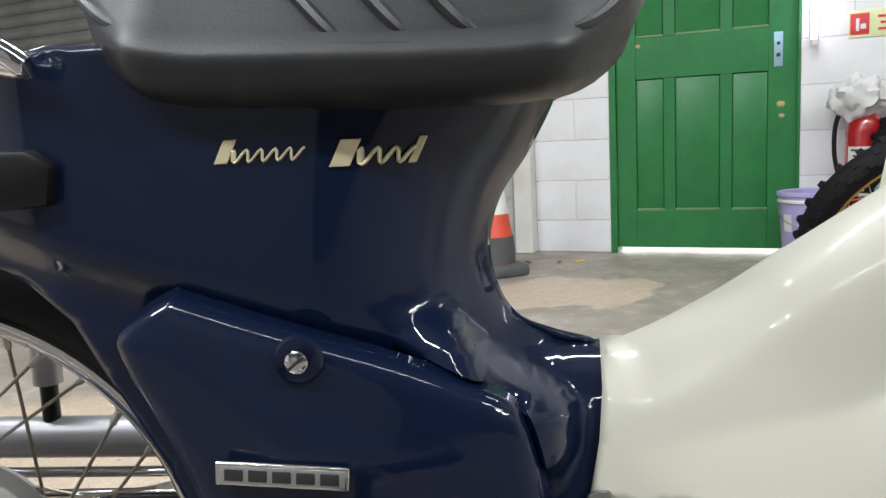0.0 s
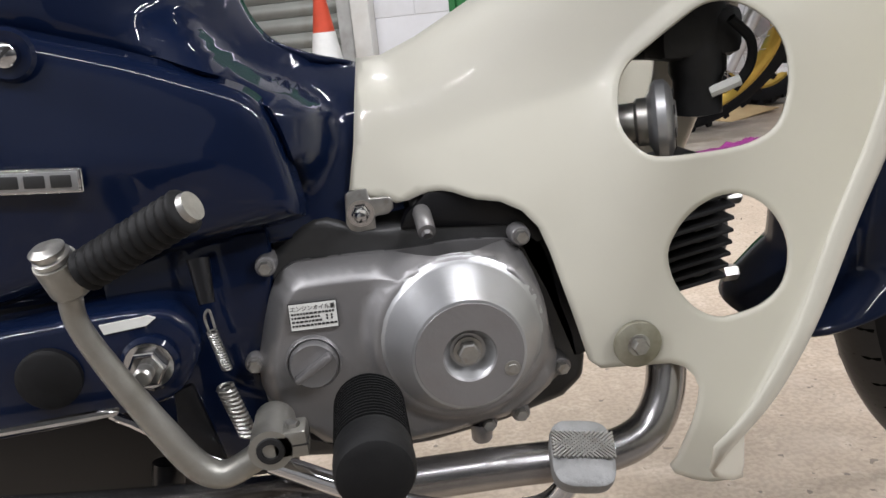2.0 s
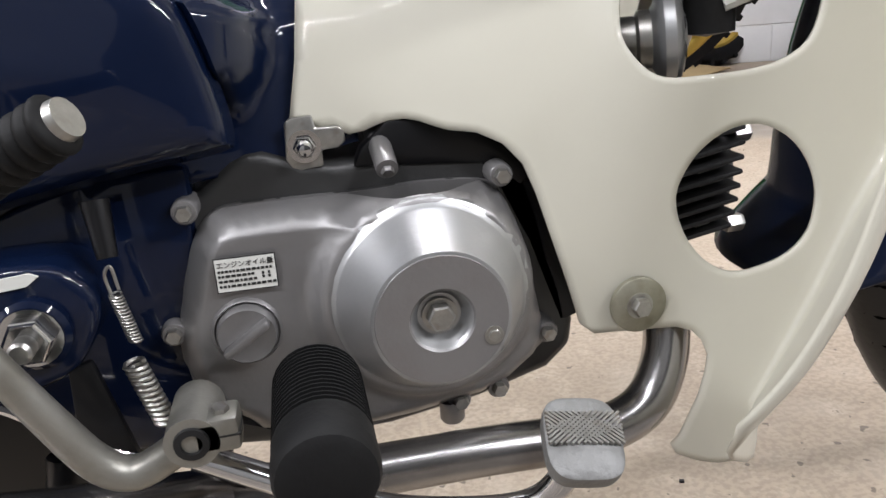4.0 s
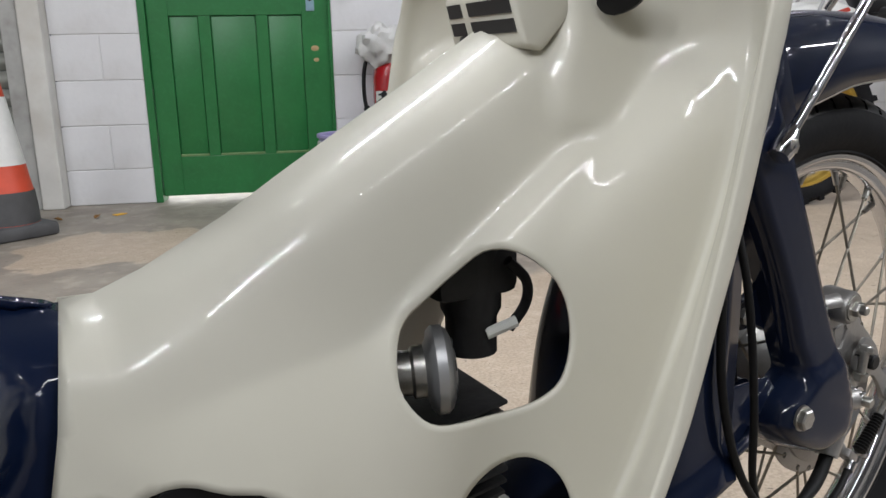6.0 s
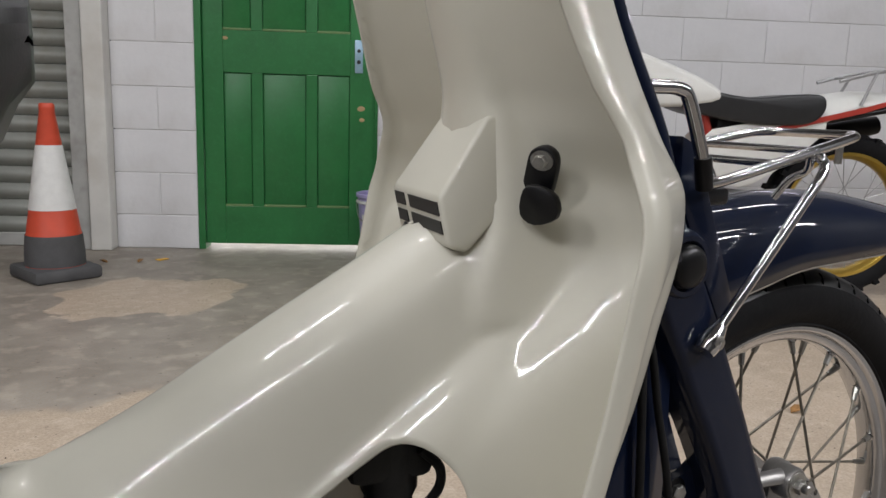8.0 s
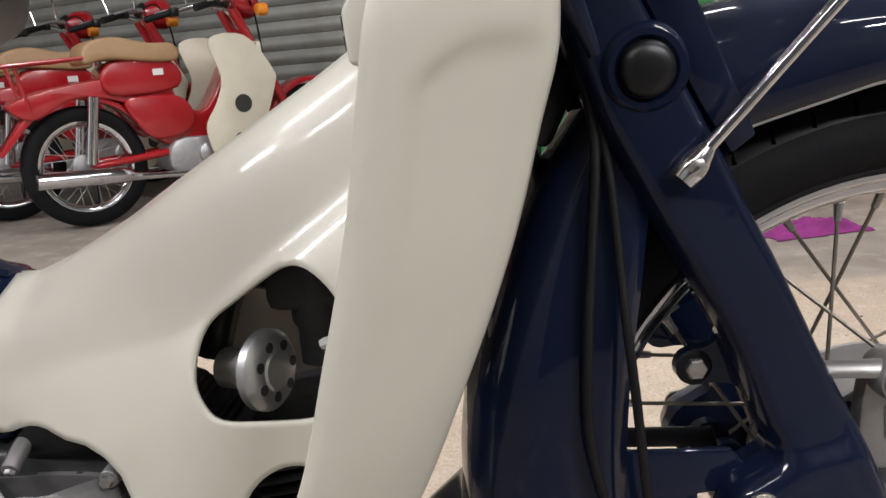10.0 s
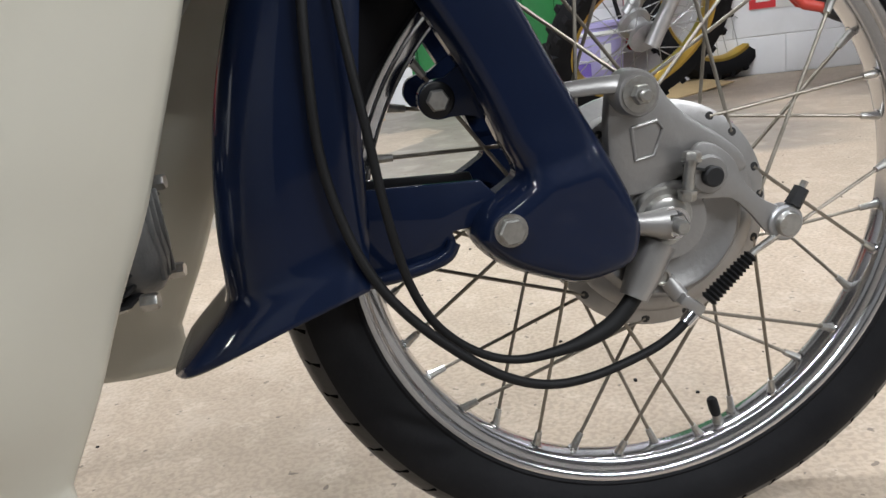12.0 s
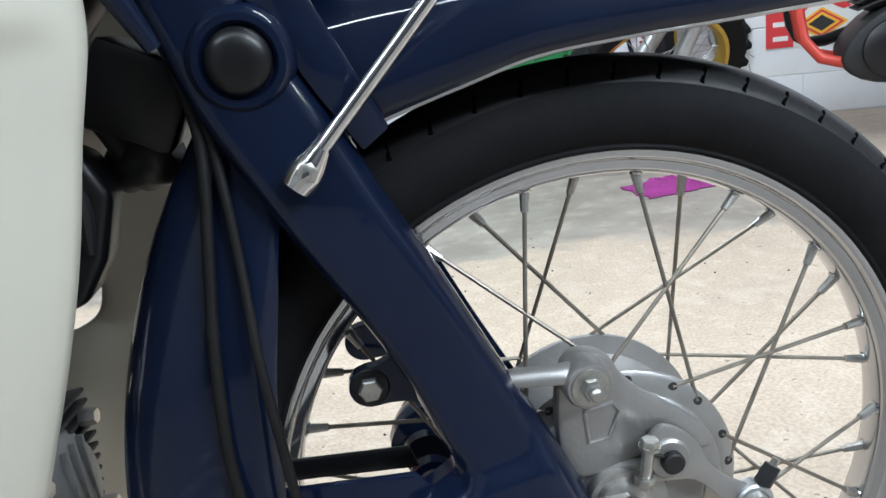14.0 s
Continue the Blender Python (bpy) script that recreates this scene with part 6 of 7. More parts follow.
def door():
    leaf = block((0.77, 0.028, 1.94), (-0.025, 0.040, 0.995))
    for x0, x1, z0, z1 in ((-0.41, -0.322, 0.025, 1.965), (0.245, 0.36, 0.025, 1.965), (-0.322, 0.245, 0.025, 0.20), (-0.322, 0.245, 0.805, 0.99), (-0.322, 0.245, 1.74, 1.965)):
        add(leaf, block((x1 - x0, 0.014, z1 - z0), ((x0 + x1) / 2, 0.019, (z0 + z1) / 2), 0.002))
    for x in (-0.172, 0.072):
        for z0, z1 in ((0.20, 0.805), (0.99, 1.74)):
            add(leaf, block((0.05, 0.014, z1 - z0), (x, 0.019, (z0 + z1) / 2), 0.002))
    bmesh.ops.transform(leaf, matrix=ROOM, verts=leaf.verts)
    ob = structure("door_1", leaf, GREEN, "closed green painted panelled timber door with scuffs", "door")
    for x0, x1 in ((-0.322, -0.197), (-0.147, 0.047), (0.097, 0.245)):
        for z0, z1 in ((0.20, 0.805), (0.99, 1.74)):
            p = block((x1 - x0 - 0.006, 0.010, z1 - z0 - 0.006), ((x0 + x1) / 2, 0.023, (z0 + z1) / 2), 0.006, ROOM)
            part("panel", p, GREEN, ob)
            ledge = block((x1 - x0, 0.016, 0.010), ((x0 + x1) / 2, 0.018, z0 + 0.005), 0.003, ROOM)
            part("panel_ledge", ledge, material("pale_ledge_paint", (0.16, 0.27, 0.10), 0.5, vary=0.4, scale=30) if "pale_ledge_paint" not in bpy.data.materials else bpy.data.materials["pale_ledge_paint"], ob)
    lock = part("lock_plate", block((0.036, 0.006, 0.145), (0.284, 0.010, 0.892), 0.002, ROOM), LOCK, ob, "blue-grey lock plate")
    part("key_hole", lathe([(0.008, 0), (0.008, 0.001), (0, 0.001)], ROOM @ facing(0.284, 0.007, 0.917), 14), INK, lock)
    part("key_hole", lathe([(0.009, 0), (0.009, 0.001), (0, 0.001)], ROOM @ facing(0.284, 0.007, 0.868), 14), INK, lock)
    for x, z, s in ((0.296, 0.66, 0.018), (0.30, 0.61, 0.013), (-0.31, 0.955, 0.012)):
        part("scuff", lathe([(s, 0), (s * 0.8, 0.0012), (0, 0.0014)], ROOM @ facing(x, 0.012, z) @ Matrix.Diagonal((1, 0.7, 1, 1)), 9), CARD, ob)
    fr = block((0.03, 0.12, 1.99), (-0.427, 0.05, 0.995), 0.002)
    add(fr, block((0.012, 0.12, 1.99), (0.366, 0.05, 0.995), 0.002))
    add(fr, block((0.80, 0.12, 0.03), (-0.03, 0.05, 1.984), 0.002))
    bmesh.ops.transform(fr, matrix=ROOM, verts=fr.verts)
    structure("trim_door", fr, GREEN, "green painted door frame", "door frame")
    structure("backdrop_outside", block((1.6, 0.02, 0.5), (0, 0.5, 0.25), 0, ROOM), OUTSIDE, "bright daylight outside the door", "daylight")


door()


# ---- roller shutter, post ----
def shutter():
    steel = structure("shutter_guide", block((0.07, 0.09, 2.0), (-0.94, -0.02, 1.0), 0.004, ROOM), GREY_PAINT, "grey steel shutter guide rail", "guide rail")
    timber = structure("post", block((0.09, 0.10, 2.0), (-0.855, -0.035, 1.0), 0.006, ROOM), TIMBER_WHITE, "white painted timber post with chipped edges", "post")
    outline = []
    for k in range(13):
        u = k / 12
        outline.append((0.012 - 0.020 * math.sin(math.pi * u), 0.074 * u))
    bm = bmesh.new()
    rows = []
    for y, z in outline:
        rows.append([bm.verts.new((x, y, z)) for x in (-1.82, 1.82)])
    back = [bm.verts.new((x, 0.030, z)) for z in (0.074, 0) for x in ((1.82, -1.82) if z else (-1.82, 1.82))]
    for a, b in zip(rows, rows[1:]):
        bm.faces.new((a[0], a[1], b[1], b[0]))
    bm.faces.new((rows[-1][0], rows[-1][1], back[0], back[1]))
    bm.faces.new((rows[0][1], rows[0][0], back[2], back[3]))
    curtain = structure("roller_shutter", block((3.62, 0.03, 0.06), (-2.79, 0.015, 0.032), 0.004, ROOM), GREY_PAINT, "closed ribbed grey steel roller shutter", "roller shutter")
    bmesh.ops.recalc_face_normals(bm, faces=bm.faces)
    me = bpy.data.meshes.new("slat")
    bm.to_mesh(me)
    bm.free()
    for f in me.polygons:
        f.use_smooth = True
    me.materials.append(SHUTTER)
    for k in range(25):
        s = new("slat", me)
        s.parent = curtain
        s.matrix_basis = ROOM @ Matrix.Translation((-2.79, 0.0, 0.062 + 0.0755 * k))


shutter()


# ---- ceiling tubes, added fill battens and wall tubes ----
def batten(x, y, length, watts):
    lamp = thing("tube_light", "unseen white ceiling batten with a glowing fluorescent tube", "ceiling light", pose(x, y, 2.9), "ceiling lights")
    part("housing", block((length, 0.09, 0.05), (0, 0, -0.026), 0.004), GREY_PAINT, lamp)
    part("tube", tube([(-length / 2 + 0.03, 0, -0.068), (length / 2 - 0.03, 0, -0.068)], 0.014, 12, curved=False), DIFFUSER, lamp, "glowing tube")
    for s in (-1, 1):
        part("end_cap", block((0.025, 0.04, 0.045), (s * (length / 2 - 0.014), 0, -0.066), 0.004), WHITE_PLASTIC, lamp)
    data = bpy.data.lights.new("tube_glow", "AREA")
    data.shape, data.size, data.size_y, data.energy, data.color = "RECTANGLE", length, 0.05, watts, (0.92, 0.97, 1.0)
    ob = new("tube_glow", data)
    ob.parent = lamp
    ob.matrix_basis = pose(0, 0, -0.092)


# unseen grid, inferred from tube highlights; watts set one by one for brightness
for row_y in (-1.7, 0.55):
    for row_x in (-2.1, -0.3, 1.5):
        batten(row_x, 1.05 if row_x == -0.3 and row_y > 0 else row_y, 1.5, (44 if row_y > 0 else 62) if row_x < -1 else 52 if row_x < 0 < row_y else 16 if row_x < 0 else 24)
# added fill battens with no known source, brightening the shield's wing and flange
batten(-3.6, -0.6, 1.5, 95)
batten(2.1, -2.5, 1.5, 110)
batten(3.5, -1.9, 1.5, 110)


def wall_tube(a, b, label):
    lamp = thing("wall_lamp", label, "wall lamp", ROOM, "wall lamps")
    a, b = Vector(a), Vector(b)
    part("tube", tube([a, b], 0.013, 14, curved=False), TUBE_GLOW, lamp, "glowing violet-white tube")
    way = (b - a).normalized()
    part("backing", tube([a + Vector((0, 0.030, 0)), b + Vector((0, 0.030, 0))], 0.014, 8, curved=False), WHITE_PLASTIC, lamp)
    for p in (a, b):
        part("end_cap", tube([p - way * 0.012, p + way * 0.012], 0.016, 12, curved=False), WHITE_PLASTIC, lamp)
        part("clip", tube([p, p + Vector((0, 0.045, 0))], 0.008, 8, curved=False), WHITE_PLASTIC, lamp)


wall_tube((0.42, -0.05, 0.905), (0.42, -0.05, 2.05), "bare fluorescent tube lamp fixed upright on the wall")
wall_tube((2.08, -0.05, 1.255), (2.85, -0.05, 1.95), "bare fluorescent tube lamp fixed aslant on the wall")


# ---- wheels of the bikes behind ----
def far_wheel(parent, x, z, r, wide, rim_mat, knobs, name="wheel", turn=None):
    turn = turn or Matrix.Translation((x, 0, z)) @ pose(0, 0, 0, 90, 0, 0)

    def put(title, bm, mat, up, text=""):
        bmesh.ops.transform(bm, matrix=turn, verts=bm.verts)
        return part(title, bm, mat, up, text)
    tyre = put(name, lathe([(r - 0.075, wide * 0.35), (r - 0.05, wide * 0.5), (r - 0.022, wide * 0.46), (r - 0.006, wide * 0.25), (r - 0.003, 0), (r - 0.006, -wide * 0.25), (r - 0.022, -wide * 0.46), (r - 0.05, -wide * 0.5), (r - 0.075, -wide * 0.35)], None, 56, True), TYRE, parent, "black knobbly tyre" if knobs else "black tyre")
    put("rim", lathe([(r - 0.072, wide * 0.36), (r - 0.085, wide * 0.36), (r - 0.098, wide * 0.2), (r - 0.10, 0), (r - 0.098, -wide * 0.2), (r - 0.085, -wide * 0.36), (r - 0.072, -wide * 0.36), (r - 0.080, 0)], None, 56, True), rim_mat, tyre, "gold rim" if rim_mat is GOLD_RIM else "chromed rim")
    put("hub", lathe([(0, 0.05), (0.03, 0.05), (0.055, 0.045), (0.055, 0.03), (0.035, 0.02), (0.035, -0.02), (0.055, -0.03), (0.055, -0.045), (0.03, -0.05), (0, -0.05)], None, 24), GREY_ALLOY, tyre)
    for k in range(28):
        a = 2 * math.pi * k / 28
        s = 1 if k % 2 else -1
        lean = 0.75 * (1 if (k // 2) % 2 else -1)
        put("spoke", tube([((r - 0.098) * math.cos(a), (r - 0.098) * math.sin(a), s * 0.004), (0.052 * math.cos(a + lean), 0.052 * math.sin(a + lean), s * 0.036)], 0.0018, 5, curved=False), GREY_ALLOY, tyre)
    if knobs:
        for k in range(56):
            m = pose(0, 0, 0, 0, 0, 360 * k / 56)
            for side in ((-1, 1) if k % 2 else (0,)):
                bm = block((0.015 + 0.006 * abs(side), 0.020, wide * 0.29), (r - 0.0085 - 0.006 * abs(side), 0, side * wide * 0.34), 0.0)
                bmesh.ops.transform(bm, matrix=m, verts=bm.verts)
                put("knob", bm, TYRE, tyre)
    return tyre


# ---- trail bike ----
def trail_bike(m, base, label, steered=None):
    b = thing("trail_motorcycle", label, "motorcycle", m, "trail motorcycles")
    far_wheel(b, 0, 0.315, 0.315, 0.10, GOLD_RIM, True, "rear_wheel")
    far_wheel(b, base, 0.33, 0.33, 0.085, GOLD_RIM, True, "front_wheel", steered)
    hub_at = steered.translation if steered else Vector((base, 0, 0.33))
    axis = (steered.to_3x3() @ Vector((0, 0, 1))) if steered else Vector((0, -1, 0))
    k = base / 1.4
    for s in (-1, 1):
        foot = hub_at - axis * 0.085 * s
        head = Vector((base - 0.46, 0.085 * s, 0.93))
        leg = part("fork_leg", tube([foot, foot.lerp(head, 0.4), head], [0.026, 0.024, 0.019], 14, 3), GREY_ALLOY, b, "grey alloy fork leg")
        part("gaiter", tube([foot.lerp(head, 0.42 + 0.035 * i) for i in range(9)], [0.030 if i % 2 else 0.025 for i in range(9)], 14, 1, True, 1, False), RUBBER, leg)
        part("swing_arm", tube([(0, 0.085 * s, 0.315), (0.25, 0.075 * s, 0.36), (0.48 * k, 0.06 * s, 0.39)], [0.018, 0.022, 0.024], 12, 3), GREY_ALLOY, b)
        part("rear_indicator", tube([(-0.24, 0.03 * s, 0.80), (-0.25, 0.09 * s, 0.80), (-0.25, 0.095 * s, 0.80), (-0.25, 0.155 * s, 0.80)], [0.008, 0.008, 0.026, 0.024], 12, 1, True, 1, False), BLACK, b)
        part("seat_rail", tube([(-0.16, 0.075 * s, 0.80), (0.15, 0.085 * s, 0.74), (0.50 * k, 0.085 * s, 0.66)], 0.012, 10, 4), BLACK, b)
        part("frame_tube", tube([(base - 0.50, 0.02 * s, 0.88), (base - 0.50, 0.06 * s, 0.60), (base - 0.56, 0.09 * s, 0.30), (0.48 * k, 0.09 * s, 0.27), (0.46 * k, 0.08 * s, 0.42), (0.55 * k, 0.06 * s, 0.78)], 0.016, 12, 4), STRIPE_RED, b, "red frame tube")
        part("handle_grip", tube([(base - 0.50, 0.30 * s, 1.07), (base - 0.55, 0.42 * s, 1.07)], 0.018, 12, curved=False), RUBBER, b)
        part("tail_stripe", prism([(0.33, 0.715), (-0.02, 0.800), (-0.10, 0.825), (-0.11, 0.812), (0.0, 0.775), (0.33, 0.695)], 0.098 * s, 0.102 * s, 0), STRIPE_RED, b, "red stripe on the white tail panel")
        part("side_panel", prism([tuple(p) for p in spline([(0.14, 0.735), (0.50 * k, 0.70), (0.52 * k, 0.56), (0.40 * k, 0.49), (0.28, 0.58)], 3, True)], 0.085 * s, 0.098 * s, 0.004), WHITE_PLASTIC, b, "white plastic side panel")
    part("handlebar", tube([(base - 0.55, -0.42, 1.07), (base - 0.50, -0.28, 1.07), (base - 0.45, -0.10, 0.97), (base - 0.45, 0.10, 0.97), (base - 0.50, 0.28, 1.07), (base - 0.55, 0.42, 1.07)], 0.012, 12, 5), BLACK, b)
    part("triple_clamp", block((0.07, 0.23, 0.03), (base - 0.455, 0, 0.94), 0.008), GREY_ALLOY, b)
    part("head_lamp", lathe([(0, 0.085), (0.05, 0.08), (0.075, 0.065), (0.08, 0.05), (0.07, 0.0), (0.04, -0.04), (0, -0.045)], facing(base - 0.34, 0, 0.92, (1, 0, -0.1)), 28), WHITE_PLASTIC, b)
    part("fuel_tank", prism([tuple(p) for p in spline([(base - 0.50, 0.86), (base - 0.55, 0.92), (base - 0.68, 0.91), (0.50 * k + 0.02, 0.79), (0.50 * k + 0.02, 0.72), (base - 0.66, 0.70), (base - 0.55, 0.72)], 4, True)], -0.12, 0.12, 0.03, 3), WHITE_PLASTIC, b, "white fuel tank")
    part("seat", prism([tuple(p) for p in spline([(0.165, 0.825), (0.24, 0.835), (0.40 * k, 0.818), (0.60 * k, 0.855), (0.66 * k, 0.84), (0.60 * k, 0.77), (0.40 * k, 0.725), (0.24, 0.725), (0.165, 0.765)], 4, True)], -0.115, 0.115, 0.018, 3), BLACK_VINYL, b, "black vinyl seat")
    rows = []
    tail = bmesh.new()
    for x, z, w, drop in ((0.30, 0.775, 0.10, 0.085), (0.16, 0.835, 0.10, 0.105), (0.02, 0.855, 0.10, 0.06), (-0.10, 0.855, 0.085, 0.05), (-0.22, 0.81, 0.07, 0.04), (-0.32, 0.735, 0.062, 0.03), (-0.40, 0.64, 0.058, 0.028)):
        rows.append([tail.verts.new((x - (0.03 if x < -0.15 else 0) * abs(f) ** 2, w * f, z - drop * abs(f) ** 2.4)) for f in (-1, -0.85, -0.6, -0.3, 0, 0.3, 0.6, 0.85, 1)])
    for r0, r1 in zip(rows, rows[1:]):
        for i in range(8):
            tail.faces.new((r0[i], r0[i + 1], r1[i + 1], r1[i]))
    tail = part("rear_mudguard", tail, WHITE_PLASTIC, b, "white plastic tail and rear mudguard", angle=70)
    sol = tail.modifiers.new("thickness", "SOLIDIFY")
    sol.thickness = 0.006
    rack = part("rack", tube([(0.10, -0.08, 0.885), (-0.06, -0.08, 0.925), (-0.27, -0.08, 0.945), (-0.30, -0.05, 0.95), (-0.30, 0.05, 0.95), (-0.27, 0.08, 0.945), (-0.06, 0.08, 0.925), (0.10, 0.08, 0.885)], 0.0065, 8, 3), GREY_ALLOY, b, "grey tubular rear rack")
    for x, z in ((0.03, 0.903), (-0.08, 0.926), (-0.19, 0.938)):
        part("rack_bar", tube([(x, -0.08, z), (x, 0.08, z)], 0.005, 8, curved=False), GREY_ALLOY, rack)
    for s in (-1, 1):
        part("rack_leg", tube([(-0.04, 0.08 * s, 0.925), (0.02, 0.095 * s, 0.80)], 0.006, 8, curved=False), GREY_ALLOY, rack)
        part("rack_leg", tube([(-0.24, 0.08 * s, 0.942), (-0.23, 0.06 * s, 0.85)], 0.005, 8, curved=False), GREY_ALLOY, rack)
    part("lamp_bracket", prism([(-0.16, 0.885), (-0.33, 0.875), (-0.335, 0.70), (-0.30, 0.665), (-0.26, 0.72), (-0.22, 0.80)], -0.045, 0.045, 0.008), BLACK, b, "black tail lamp bracket")
    part("tail_lamp", block((0.06, 0.10, 0.06), (-0.355, 0, 0.865), 0.01), TAIL_RED, b, "red tail lamp")
    for s in (-1, 1):
        part("indicator_lens", lathe([(0, 0.02), (0.022, 0.015), (0.028, 0), (0.024, -0.03), (0, -0.035)], facing(-0.33, 0.10 * s, 0.80, (-1, 0, 0)), 16), AMBER, b, "amber indicator lens")
    part("number_plate_holder", block((0.02, 0.16, 0.10), (-0.36, 0, 0.745), 0.004, pose(0, 0, 0, 0, 0, 0)), BLACK, b)
    part("shock_absorber", tube([(0.44 * k, 0, 0.40), (0.52 * k, 0, 0.68)], 0.032, 14, curved=False), STRIPE_RED, b)
    part("air_box", block((0.20 * k, 0.15, 0.18), (0.38 * k, 0, 0.60), 0.02), BLACK, b)
    case = part("engine", prism([tuple(p) for p in spline([(0.46 * k, 0.30), (0.52 * k, 0.42), (0.68 * k, 0.45), (0.80 * k, 0.40), (0.86 * k, 0.29), (0.78 * k, 0.22), (0.55 * k, 0.22)], 4, True)], -0.13, 0.13, 0.02), DARK_ENGINE, b, "dark grey engine case")
    for s in (-1, 1):
        part("engine_cover", lathe([(0.085, 0), (0.083, 0.018), (0.07, 0.026), (0.03, 0.03), (0, 0.03)], facing(0.74 * k, 0.128 * s, 0.315, (0, s, 0)), 32), BLACK, case, "round black engine cover")
        part("cover_ring", lathe([(0.035, 0.0), (0.03, 0.006), (0, 0.006)], facing(0.58 * k, 0.129 * s, 0.33, (0, s, 0)), 24), GREY_ALLOY, case)
        part("foot_peg", tube([(0.52 * k, 0.13 * s, 0.30), (0.52 * k, 0.23 * s, 0.30)], 0.014, 8, curved=False), STEEL, b)
    for i in range(7):
        part("cylinder_fin", block((0.15, 0.17, 0.007), (0, 0, 0.02 * i), 0.002, pose(0.76 * k, 0, 0.45, 0, 18, 0)), DARK_ENGINE, case)
    part("cylinder", block((0.10, 0.11, 0.18), (0, 0, 0.07), 0.01, pose(0.76 * k, 0, 0.45, 0, 18, 0)), DARK_ENGINE, case)
    part("exhaust_pipe", tube([(0.86 * k, -0.05, 0.55), (0.97 * k, -0.09, 0.48), (0.92 * k, -0.14, 0.33), (0.70 * k, -0.165, 0.40), (0.45 * k, -0.15, 0.52), (0.25, -0.15, 0.58), (-0.05, -0.15, 0.63), (-0.20, -0.15, 0.66)], [0.019, 0.019, 0.019, 0.019, 0.024, 0.042, 0.045, 0.036], 14, 4), BLACK, b, "black exhaust pipe and silencer")
    for ob in b.children:
        if ob.name.split(".")[0] in ("seat", "rear_mudguard", "rack", "lamp_bracket", "tail_lamp", "indicator_lens", "number_plate_holder", "tail_stripe", "seat_rail", "rear_indicator", "side_panel"):
            ob.matrix_basis = Matrix.Translation((0, 0, -0.07))
    part("side_stand", tube([(0.62 * k, -0.10, 0.27), (0.60 * k, -0.22, 0.13), (0.585 * k, -0.30, 0.012)], 0.011, 10, 3), BLACK, b)
    return b


def along(rear, front):
    a, c = Vector((*rear, 0)), Vector((*front, 0))
    d = c - a
    return pose(a.x, a.y, 0, 0, 0, math.degrees(math.atan2(d.y, d.x))), d.length


place, base = along((2.10, 1.59), (0.62, 2.16))
# the front wheel stands on full lock, leaning over
heading, lean = radians(14), radians(-36)
roll_way = Vector((math.cos(heading), math.sin(heading), 0))
side_way = Vector((-math.sin(heading), math.cos(heading), 0))
up_way = Vector((0, 0, 1)) * math.cos(lean) + side_way * math.sin(lean)
axle_way = side_way * math.cos(lean) - Vector((0, 0, 1)) * math.sin(lean)
stand = Matrix((roll_way, axle_way.cross(roll_way), axle_way)).transposed().to_4x4()
stand.translation = Vector((0.60, 2.24, 0.018)) + up_way * 0.33
trail_bike(place, base, "white trail motorcycle with gold rims and red stripes beside the wall", place.inverted() @ stand)
spare = thing("spare_wheel", "gold-rimmed knobbly spare wheel leaning against the wall", "wheel", pose(1.16, 2.66, 0.004, -7, 0, 18))
far_wheel(spare, 0, 0.34, 0.34, 0.085, GOLD_RIM, True, "tyre")
place, base = along((4.01, 0.935), (2.72, 1.225))
trail_bike(place, base, "white trail motorcycle with gold rims standing apart on the floor")


